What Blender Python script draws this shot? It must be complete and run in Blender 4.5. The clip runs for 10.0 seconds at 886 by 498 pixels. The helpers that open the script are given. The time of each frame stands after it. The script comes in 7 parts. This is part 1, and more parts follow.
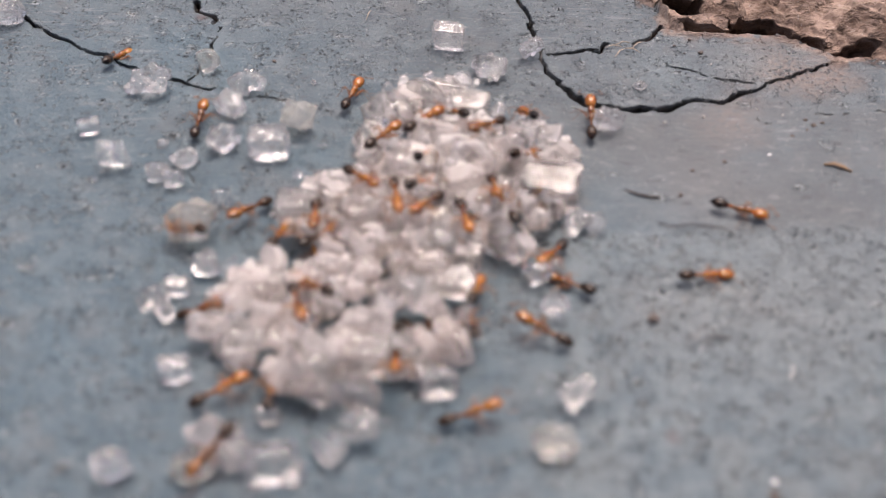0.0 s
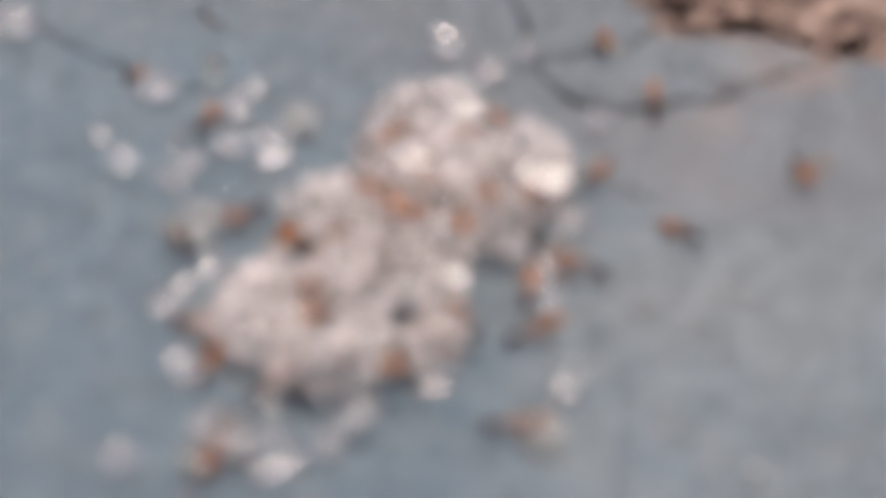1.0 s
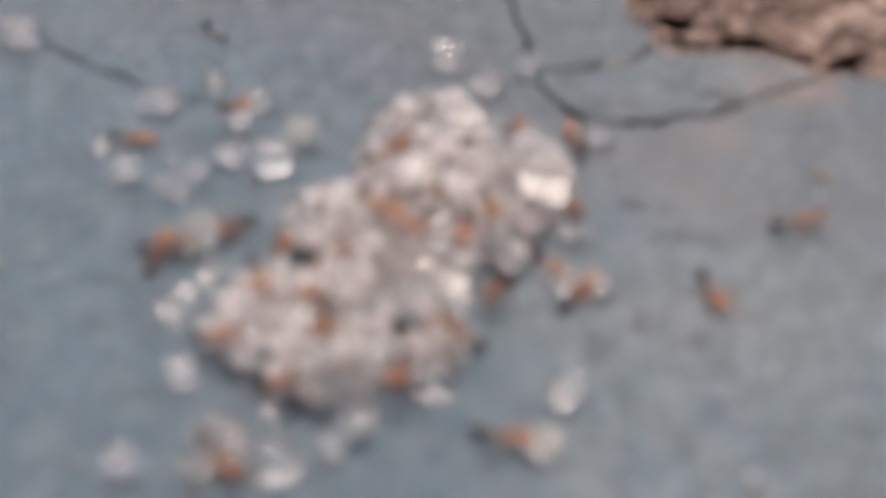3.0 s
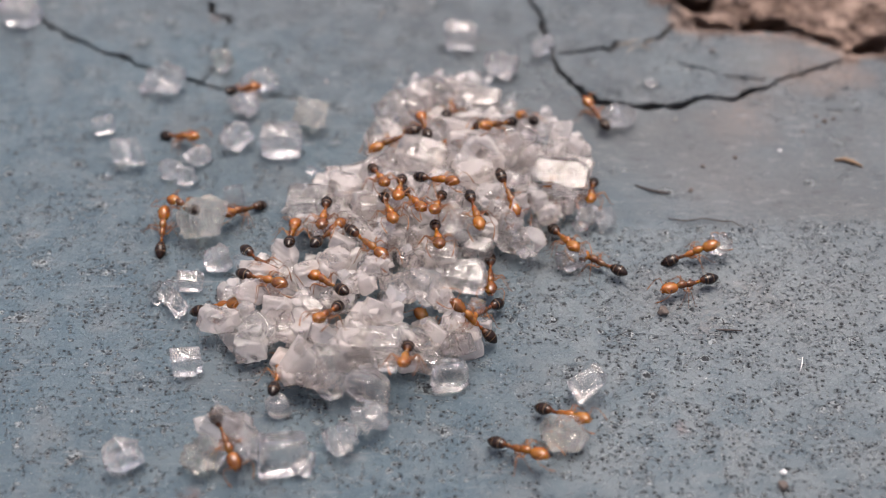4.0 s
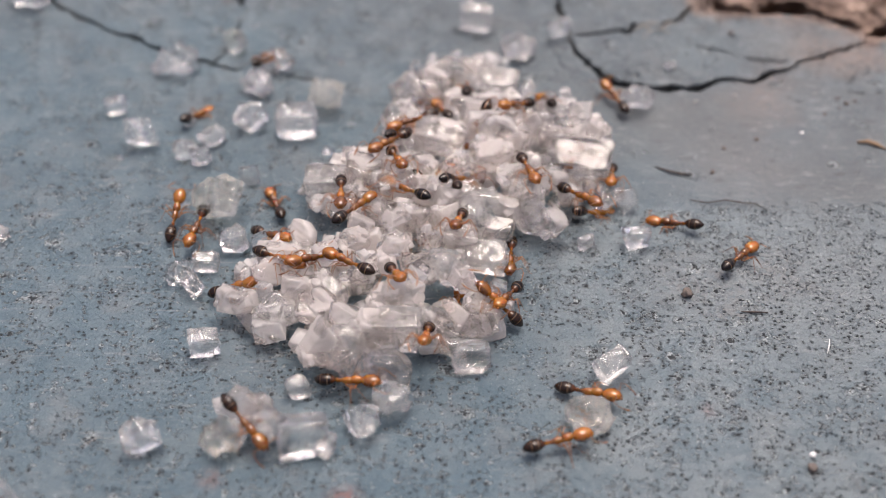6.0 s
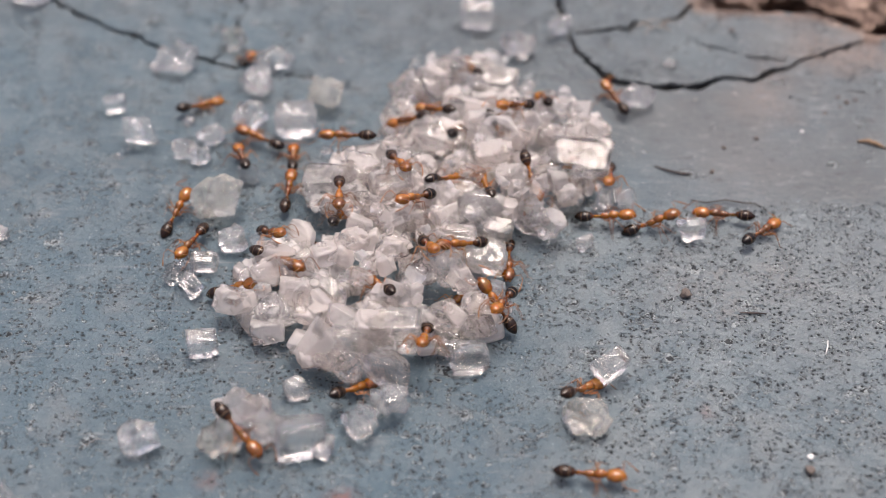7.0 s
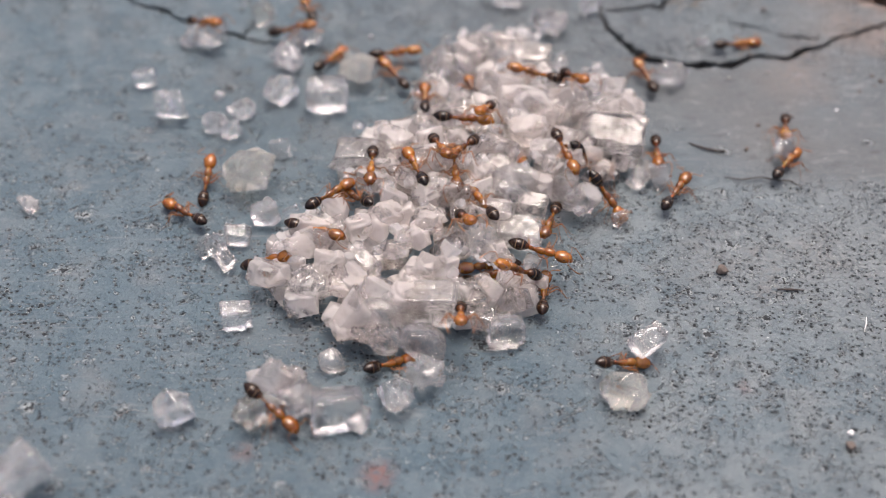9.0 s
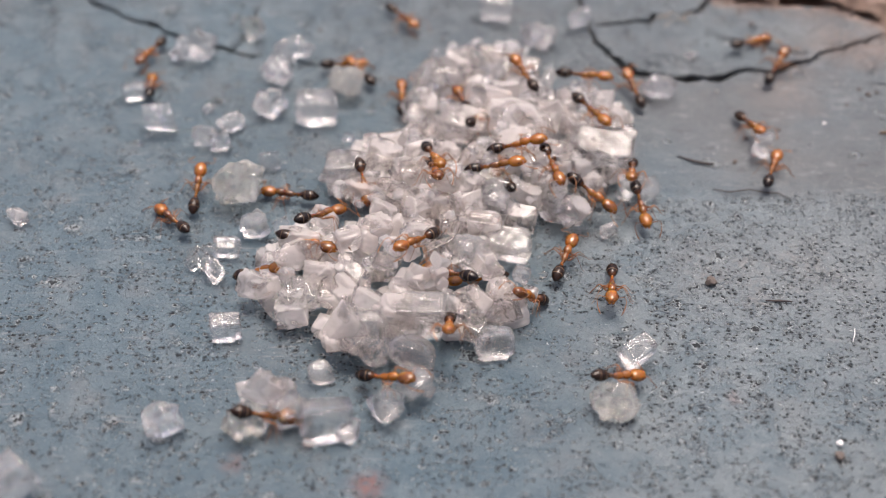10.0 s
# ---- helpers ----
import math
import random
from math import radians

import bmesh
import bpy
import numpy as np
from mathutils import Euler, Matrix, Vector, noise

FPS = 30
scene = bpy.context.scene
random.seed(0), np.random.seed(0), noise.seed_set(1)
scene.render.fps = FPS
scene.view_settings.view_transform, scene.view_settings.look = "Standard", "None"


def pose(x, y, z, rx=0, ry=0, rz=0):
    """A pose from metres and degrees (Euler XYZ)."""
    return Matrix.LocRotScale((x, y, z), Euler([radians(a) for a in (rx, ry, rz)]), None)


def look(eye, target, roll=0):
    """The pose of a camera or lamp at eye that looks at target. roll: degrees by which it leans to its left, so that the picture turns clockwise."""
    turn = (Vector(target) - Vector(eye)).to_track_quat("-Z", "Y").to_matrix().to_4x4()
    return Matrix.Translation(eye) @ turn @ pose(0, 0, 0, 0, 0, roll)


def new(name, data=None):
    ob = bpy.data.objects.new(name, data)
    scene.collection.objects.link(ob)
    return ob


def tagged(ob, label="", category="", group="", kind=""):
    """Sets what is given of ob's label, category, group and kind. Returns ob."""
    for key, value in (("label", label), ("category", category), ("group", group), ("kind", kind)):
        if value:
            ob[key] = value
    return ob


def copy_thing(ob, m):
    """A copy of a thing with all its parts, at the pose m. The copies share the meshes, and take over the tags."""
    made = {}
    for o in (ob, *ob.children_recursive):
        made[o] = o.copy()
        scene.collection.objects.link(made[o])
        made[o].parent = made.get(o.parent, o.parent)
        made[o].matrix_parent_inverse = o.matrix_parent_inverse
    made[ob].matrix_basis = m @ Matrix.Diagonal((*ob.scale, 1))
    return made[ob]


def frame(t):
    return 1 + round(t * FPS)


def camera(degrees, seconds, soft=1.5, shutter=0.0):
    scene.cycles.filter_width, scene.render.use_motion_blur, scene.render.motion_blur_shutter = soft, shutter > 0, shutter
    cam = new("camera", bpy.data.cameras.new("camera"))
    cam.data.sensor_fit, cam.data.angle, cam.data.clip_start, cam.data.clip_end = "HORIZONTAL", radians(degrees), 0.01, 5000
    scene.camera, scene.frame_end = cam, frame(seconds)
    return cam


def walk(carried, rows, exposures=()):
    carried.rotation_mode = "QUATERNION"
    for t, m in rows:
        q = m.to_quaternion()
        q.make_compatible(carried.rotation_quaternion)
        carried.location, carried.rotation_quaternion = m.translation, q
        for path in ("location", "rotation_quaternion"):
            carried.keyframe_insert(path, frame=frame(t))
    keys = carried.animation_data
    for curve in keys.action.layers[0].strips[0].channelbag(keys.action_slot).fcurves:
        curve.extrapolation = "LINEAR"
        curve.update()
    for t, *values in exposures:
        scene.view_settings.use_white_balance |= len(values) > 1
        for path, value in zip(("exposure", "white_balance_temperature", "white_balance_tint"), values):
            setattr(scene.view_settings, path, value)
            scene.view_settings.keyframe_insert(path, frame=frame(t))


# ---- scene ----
def mm(x, y, z, rx=0, ry=0, rz=0):
    """A pose from millimetres and degrees."""
    return pose(x / 1000, y / 1000, z / 1000, rx, ry, rz)


def at(x, y, z, rise, turn):
    """The pose of an ant: millimetres, how far its head is raised, and its heading."""
    return pose(x / 1000, y / 1000, z / 1000, 0, -rise, turn)


# ---- camera ----
cam = camera(34.0, 10.0, soft=1.0)
walk(cam, [
    (0.0, mm(-0.405, -46.928, 43.885, 47.475, -0.525, -0.548)),
    (0.5, mm(0.019, -48.303, 44.444, 47.906, -0.345, -0.691)),
    (1.0, mm(0.770, -48.693, 45.839, 47.183, 0.469, -0.251)),
    (1.5, mm(1.163, -48.609, 45.863, 46.908, 0.829, -0.027)),
    (2.0, mm(1.241, -48.853, 45.536, 46.504, 0.748, -0.073)),
    (2.2, mm(0.897, -49.141, 46.027, 47.221, 0.306, -0.094)),
    (3.5, mm(0.487, -49.428, 44.606, 48.283, 0.169, -0.170)),
    (4.0, mm(0.175, -47.795, 43.474, 48.056, 0.221, 0.040)),
    (4.5, mm(0.000, -47.642, 42.897, 48.000, -0.000, -0.000)),
    (5.0, mm(-0.128, -47.727, 43.072, 47.829, -0.080, -0.084)),
    (5.5, mm(-0.902, -47.540, 42.007, 47.639, -0.379, -0.133)),
    (5.7, mm(-1.070, -47.674, 42.081, 48.130, -0.232, -0.194)),
    (7.0, mm(-0.781, -47.254, 42.606, 47.566, 0.002, 0.061)),
    (7.5, mm(-1.242, -47.746, 42.905, 48.814, -0.099, 0.011)),
    (8.0, mm(-1.761, -47.727, 42.737, 47.423, 0.734, 0.786)),
    (8.5, mm(-2.182, -47.798, 41.959, 47.217, 0.367, 0.869)),
    (9.0, mm(-2.067, -47.541, 41.619, 47.411, -0.175, 0.426)),
    (9.5, mm(-2.402, -47.998, 41.538, 47.916, -0.097, 0.574)),
    (10.0, mm(-2.104, -47.824, 41.403, 48.212, -0.445, 0.058)),
], exposures=[(0.0, 0.47, 6800, 17), (0.5, 0.44, 6700, 15), (1.0, 0.49, 6700, 15), (2.0, 0.44, 6700, 15), (3.5, 0.32, 6700, 14), (4.3, 0.40, 6700, 14), (10.0, 0.43, 6700, 14)])
# a small phone lens, very near its subject: it hunts for focus in the first seconds
cam.data.dof.use_dof = True
cam.data.dof.aperture_fstop = 47.0
focus_mark = new("focus_mark")
focus_mark.empty_display_size = 0.001
cam.data.dof.focus_object = focus_mark

scene.cycles.max_bounces = 20
scene.cycles.transmission_bounces = 20
scene.cycles.transparent_max_bounces = 20

# ---- light ----
SUN_HEIGHT, SUN_TURN = radians(80), radians(25)
world = bpy.data.worlds.new("sky")
scene.world = world
world.use_nodes = True
wn = world.node_tree
sky = wn.nodes.new("ShaderNodeTexSky")
sky.sky_type, sky.sun_disc = "NISHITA", False
sky.sun_elevation, sky.sun_rotation = SUN_HEIGHT, SUN_TURN
sky.air_density, sky.dust_density, sky.ozone_density = 0.7, 8.0, 0.6
wn.links.new(sky.outputs[0], wn.nodes["Background"].inputs[0])
wn.nodes["Background"].inputs[1].default_value = 0.15
sun_data = bpy.data.lights.new("sun", "SUN")
sun_data.energy, sun_data.angle, sun_data.color = 1.7, radians(30), (1.0, 0.95, 0.9)
sun = new("sun", sun_data)
sun.matrix_world = look((0.3 * math.sin(SUN_TURN), 0.3 * math.cos(SUN_TURN), 0.3 * math.tan(SUN_HEIGHT)), (0, 0, 0))


# ---- materials ----
class Nodes:
    """A short way to wire a material."""

    def __init__(self, name):
        self.mat = bpy.data.materials.new(name)
        self.mat.use_nodes = True
        self.tree = self.mat.node_tree
        self.bsdf = self.tree.nodes["Principled BSDF"]

    def add(self, kind, **values):
        n = self.tree.nodes.new(kind)
        for key, value in values.items():
            n.inputs[key].default_value = value
        return n

    def put(self, socket, value):
        if isinstance(value, bpy.types.NodeSocket):
            self.tree.links.new(value, socket)
        else:
            socket.default_value = value

    def math(self, op, a, b=0.0, clamp=False):
        n = self.tree.nodes.new("ShaderNodeMath")
        n.operation, n.use_clamp = op, clamp
        self.put(n.inputs[0], a)
        self.put(n.inputs[1], b)
        return n.outputs[0]

    def ramp(self, value, low, high, a=0.0, b=1.0):
        n = self.tree.nodes.new("ShaderNodeMapRange")
        n.interpolation_type = "SMOOTHSTEP"
        for k, v in zip(range(5), (value, low, high, a, b)):
            self.put(n.inputs[k], v)
        return n.outputs[0]

    def mix(self, fac, a, b):
        n = self.tree.nodes.new("ShaderNodeMix")
        n.data_type = "RGBA"
        self.put(n.inputs[0], fac)
        self.put(n.inputs[6], (*a, 1) if isinstance(a, tuple) else a)
        self.put(n.inputs[7], (*b, 1) if isinstance(b, tuple) else b)
        return n.outputs[2]

    def place(self, scale=1000.0):
        """Coordinates in millimetres on the thing."""
        tc, mp = self.add("ShaderNodeTexCoord"), self.add("ShaderNodeMapping")
        mp.inputs["Scale"].default_value = (scale,) * 3
        self.tree.links.new(tc.outputs["Object"], mp.inputs["Vector"])
        return mp.outputs[0]

    def noise(self, co, scale, detail=3.0, rough=0.55):
        n = self.add("ShaderNodeTexNoise", Scale=scale, Detail=detail, Roughness=rough)
        self.tree.links.new(co, n.inputs["Vector"])
        return n.outputs["Fac"]

    def bump(self, height, distance, strength=1.0, normal=None):
        n = self.add("ShaderNodeBump", Strength=strength, Distance=distance)
        self.tree.links.new(height, n.inputs["Height"])
        if normal is not None:
            self.tree.links.new(normal, n.inputs["Normal"])
        return n.outputs[0]

    def done(self, **sockets):
        for key, value in sockets.items():
            self.put(self.bsdf.inputs[key.replace("_", " ")], (*value, 1) if isinstance(value, tuple) else value)
        return self.mat


def paint_material():
    m = Nodes("blue_painted_concrete")
    co = m.place()
    sep = m.add("ShaderNodeSeparateXYZ")
    m.tree.links.new(co, sep.inputs[0])
    x, y = sep.outputs[0], sep.outputs[1]
    broad, mid, fine = m.noise(co, 0.09, 4), m.noise(co, 0.55, 5, 0.6), m.noise(co, 4.0, 4, 0.65)
    # worn, greyer paint towards the cracks, with the light's fall-off there in its colour
    wear_falloff = m.math("ADD", m.math("MULTIPLY", y, 0.036), m.math("MULTIPLY", x, 0.022))
    wear_falloff = m.ramp(m.math("ADD", wear_falloff, m.math("MULTIPLY", broad, 1.2)), 0.62, 1.3)
    colour = m.mix(wear_falloff, (0.086, 0.140, 0.178), (0.100, 0.124, 0.142))
    colour = m.mix(m.ramp(mid, 0.35, 0.75, 0.0, 0.45), colour, (0.212, 0.253, 0.275))
    colour = m.mix(m.ramp(fine, 0.45, 0.75, 0.0, 0.6), colour, (0.132, 0.188, 0.222))
    colour = m.mix(m.ramp(m.noise(co, 5.0, 4, 0.7), 0.58, 0.72, 0.0, 0.4), colour, (0.360, 0.396, 0.414))
    colour = m.mix(m.ramp(m.noise(co, 0.33, 5, 0.65), 0.52, 0.70, 0.0, 0.28), colour, (0.225, 0.215, 0.21))
    # faint scratches that run across
    across = m.add("ShaderNodeMapping")
    across.inputs["Scale"].default_value = (0.35, 3.6, 1.0)
    across.inputs["Rotation"].default_value = (0, 0, 0.06)
    m.tree.links.new(co, across.inputs["Vector"])
    streak = m.noise(across.outputs[0], 1.0, 4, 0.65)
    colour = m.mix(m.ramp(streak, 0.58, 0.70, 0.0, 0.45), colour, (0.297, 0.310, 0.324))
    colour = m.mix(m.ramp(streak, 0.40, 0.30, 0.0, 0.35), colour, (0.125, 0.14, 0.155))
    # brown dust where the paint is rubbed off; some patches only paler or bluer
    for cx, cy, size, amount, tint in ((15.0, -3.0, 8.5, 0.6, (0.31, 0.345, 0.362)), (13.0, 5.0, 5.0, 0.5, (0.29, 0.285, 0.285)), (9.8, -3.2, 3.4, 0.5, (0.27, 0.21, 0.18)), (12.8, -2.4, 4.0, 0.4, (0.27, 0.23, 0.205)), (9.5, -10.0, 0.7, 0.8, (0.27, 0.13, 0.11)),
                                       (-4.6, -14.4, 1.1, 0.8, (0.25, 0.12, 0.10)), (-9.5, -13.4, 0.8, 0.5, (0.25, 0.15, 0.13)), (18.0, 14.6, 4.5, 0.8, (0.29, 0.23, 0.20)), (14.8, 10.2, 3.4, 0.75, (0.29, 0.238, 0.215)), (12.0, 14.6, 3.2, 0.7, (0.185, 0.232, 0.255)), (16.4, 15.4, 2.4, 0.7, (0.19, 0.235, 0.255)), (20.5, 14.0, 3.0, 0.8, (0.30, 0.235, 0.205)),
                                       (-12.4, 19.4, 0.6, 0.9, (0.13, 0.08, 0.07))):
        far = m.add("ShaderNodeVectorMath")
        far.operation = "DISTANCE"
        m.tree.links.new(co, far.inputs[0])
        far.inputs[1].default_value = (cx, cy, 0)
        near = m.ramp(m.math("ADD", far.outputs["Value"], m.math("MULTIPLY", mid, size * 1.2)), size * 0.55, size * 1.5, amount, 0.0)
        colour = m.mix(m.math("MULTIPLY", near, m.ramp(fine, 0.3, 0.6)), colour, tint)
    # a second, chalky coat ends along a ragged line; beyond it the paint is rubbed smooth
    ragged_edge = m.math("ADD", y, m.math("MULTIPLY", m.math("SUBTRACT", m.noise(co, 0.8, 4), 0.5), 2.2))
    rubbed = m.math("MULTIPLY", m.ramp(m.math("ADD", x, m.math("MULTIPLY", broad, 4.0)), 6.0, 9.5), m.math("MULTIPLY", m.ramp(ragged_edge, 1.9, 3.0), m.ramp(ragged_edge, 12.5, 10.5)))
    rugged = m.math("MULTIPLY", m.ramp(x, 1.0, 6.0), m.ramp(ragged_edge, 2.8, 1.8))
    colour = m.mix(m.math("MULTIPLY", rubbed, m.ramp(broad, 0.3, 0.65, 0.2, 0.6)), colour, (0.155, 0.165, 0.170))
    colour = m.mix(m.math("MULTIPLY", rugged, m.ramp(mid, 0.3, 0.65, 0.3, 0.7)), colour, (0.222, 0.262, 0.282))
    smear = m.add("ShaderNodeMapping")
    smear.inputs["Scale"].default_value = (0.55, 1.5, 1.0)
    smear.inputs["Rotation"].default_value = (0, 0, -0.25)
    m.tree.links.new(co, smear.inputs["Vector"])
    colour = m.mix(m.ramp(m.noise(smear.outputs[0], 0.9, 5, 0.7), 0.58, 0.74, 0.0, 0.5), colour, (0.31, 0.335, 0.345))
    # blotches and scuffs, coarser away from the heap
    blot, away = m.noise(smear.outputs[0], 1.5, 4, 0.62), m.ramp(m.math("ADD", y, m.math("MULTIPLY", x, 0.25)), 2.0, 9.0, 0.15, 1.0)
    colour = m.mix(m.math("MULTIPLY", m.ramp(blot, 0.60, 0.67, 0.0, 0.6), away), colour, (0.085, 0.09, 0.095))
    colour = m.mix(m.math("MULTIPLY", m.ramp(blot, 0.41, 0.33, 0.0, 0.35), away), colour, (0.36, 0.375, 0.38))
    # pin holes, thick in some patches and few in others
    flat = m.add("ShaderNodeMapping")
    flat.inputs["Scale"].default_value = (0.92, 1.05, 1.0)
    m.tree.links.new(co, flat.inputs["Vector"])
    ragged = m.math("MULTIPLY", m.math("SUBTRACT", m.noise(co, 6.0, 3), 0.5), 0.6)
    patch = m.math("SUBTRACT", m.noise(co, 0.75, 3, 0.6), 0.52)
    dense = m.math("SUBTRACT", m.math("MULTIPLY", patch, 3.0), m.math("MAXIMUM", m.math("MULTIPLY", rubbed, 0.75), m.ramp(m.math("ADD", y, m.math("MULTIPLY", broad, 6.0)), 5.0, 11.0, 0.0, 0.16)))
    dense = m.math("ADD", dense, m.math("MULTIPLY", rugged, 0.10))
    pits = bowls = None
    for scale, radius, keep, spread in ((2.3, 0.16, 0.56, 1.0), (1.1, 0.11, 0.72, 1.0), (0.62, 0.10, 0.56, 0.3), (4.2, 0.21, 0.48, 1.0), (6.0, 0.22, 0.50, 1.0)):
        v = m.add("ShaderNodeTexVoronoi", Scale=scale, Randomness=1.0)
        m.tree.links.new(flat.outputs[0], v.inputs["Vector"])
        s = m.add("ShaderNodeSeparateColor")
        m.tree.links.new(v.outputs["Color"], s.inputs[0])
        reach = m.math("MULTIPLY", m.math("ADD", s.outputs[1], 0.45), radius)
        dist = m.math("SUBTRACT", m.math("ADD", v.outputs["Distance"], ragged), reach)
        there = m.math("GREATER_THAN", m.math("ADD", s.outputs[0], m.math("MULTIPLY", dense, spread)), keep)
        hole = m.math("MULTIPLY", m.ramp(dist, -0.03, 0.03, 1.0, 0.0), there)
        bowl = m.math("MULTIPLY", m.ramp(dist, 0.0, 0.17, 1.0, 0.0), there)
        pits, bowls = (hole, bowl) if pits is None else (m.math("MAXIMUM", pits, hole), m.math("MAXIMUM", bowls, bowl))
    # torn flakes of the chalky coat: dark clefts that run across, with pale lips
    torn = m.add("ShaderNodeMapping")
    torn.inputs["Scale"].default_value = (0.75, 1.7, 1.0)
    torn.inputs["Rotation"].default_value = (0, 0, 0.35)
    m.tree.links.new(co, torn.inputs["Vector"])
    tear = m.noise(torn.outputs[0], 2.4, 4, 0.6)
    tear_zone = m.math("MULTIPLY", m.ramp(patch, -0.05, 0.12), m.math("ADD", m.math("MULTIPLY", rugged, 0.85), 0.15))
    cleft = m.math("MULTIPLY", m.ramp(tear, 0.655, 0.675), tear_zone)
    lip = m.math("MULTIPLY", m.math("MULTIPLY", m.ramp(tear, 0.57, 0.62), m.ramp(tear, 0.66, 0.63)), tear_zone)
    pits, bowls = m.math("MAXIMUM", pits, cleft), m.math("MAXIMUM", bowls, cleft)
    colour = m.mix(m.math("MULTIPLY", lip, 0.55), colour, (0.46, 0.49, 0.50))
    # the glints on the holes' rims and the dark within are put into colour
    colour = m.mix(m.math("MULTIPLY", bowls, m.ramp(m.noise(co, 2.2, 2), 0.40, 0.60, 0.15, 0.85)), colour, (0.56, 0.62, 0.64))
    colour = m.mix(m.math("MULTIPLY", pits, 0.97), colour, (0.025, 0.03, 0.035))
    # the whole coat is darkened by a fifth to a third, unevenly
    colour = m.mix(m.ramp(broad, 0.3, 0.7, 0.20, 0.30), colour, (0.04, 0.04, 0.04))
    # broken edge: bare, sandy brown mortar
    bare = m.add("ShaderNodeAttribute")
    bare.attribute_name = "bare"
    sand = m.mix(m.ramp(mid, 0.3, 0.7), (0.18, 0.125, 0.098), (0.34, 0.25, 0.205))
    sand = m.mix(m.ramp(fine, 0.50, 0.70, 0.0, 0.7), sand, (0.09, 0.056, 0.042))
    # recess shade put into the colour: sunken mortar bands darker, raised ones paler
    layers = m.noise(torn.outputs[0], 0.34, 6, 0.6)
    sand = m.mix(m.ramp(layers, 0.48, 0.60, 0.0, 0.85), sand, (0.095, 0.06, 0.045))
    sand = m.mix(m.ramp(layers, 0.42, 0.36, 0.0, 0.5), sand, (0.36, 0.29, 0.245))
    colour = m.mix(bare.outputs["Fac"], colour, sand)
    ridges = m.noise(co, 2.6, 7, 0.78)
    colour = m.mix(m.math("MULTIPLY", m.ramp(m.noise(co, 4.6, 5, 0.8), 0.63, 0.68), 0.7), colour, (0.55, 0.58, 0.59))
    ridges = m.math("ADD", ridges, m.math("MULTIPLY", lip, 0.5))
    height = m.math("SUBTRACT", m.math("ADD", m.math("MULTIPLY", ridges, 0.30), m.math("MULTIPLY", fine, 0.16)), m.math("MULTIPLY", bowls, 0.35))
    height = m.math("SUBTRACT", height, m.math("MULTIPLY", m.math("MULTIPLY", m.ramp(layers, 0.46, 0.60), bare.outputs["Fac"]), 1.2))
    return m.done(Base_Color=colour, Roughness=m.ramp(fine, 0.3, 0.8, 0.48, 0.75), Specular_IOR_Level=m.math("MULTIPLY", m.math("SUBTRACT", 1.0, pits), 0.28), Normal=m.bump(height, 0.00042, 1.0))


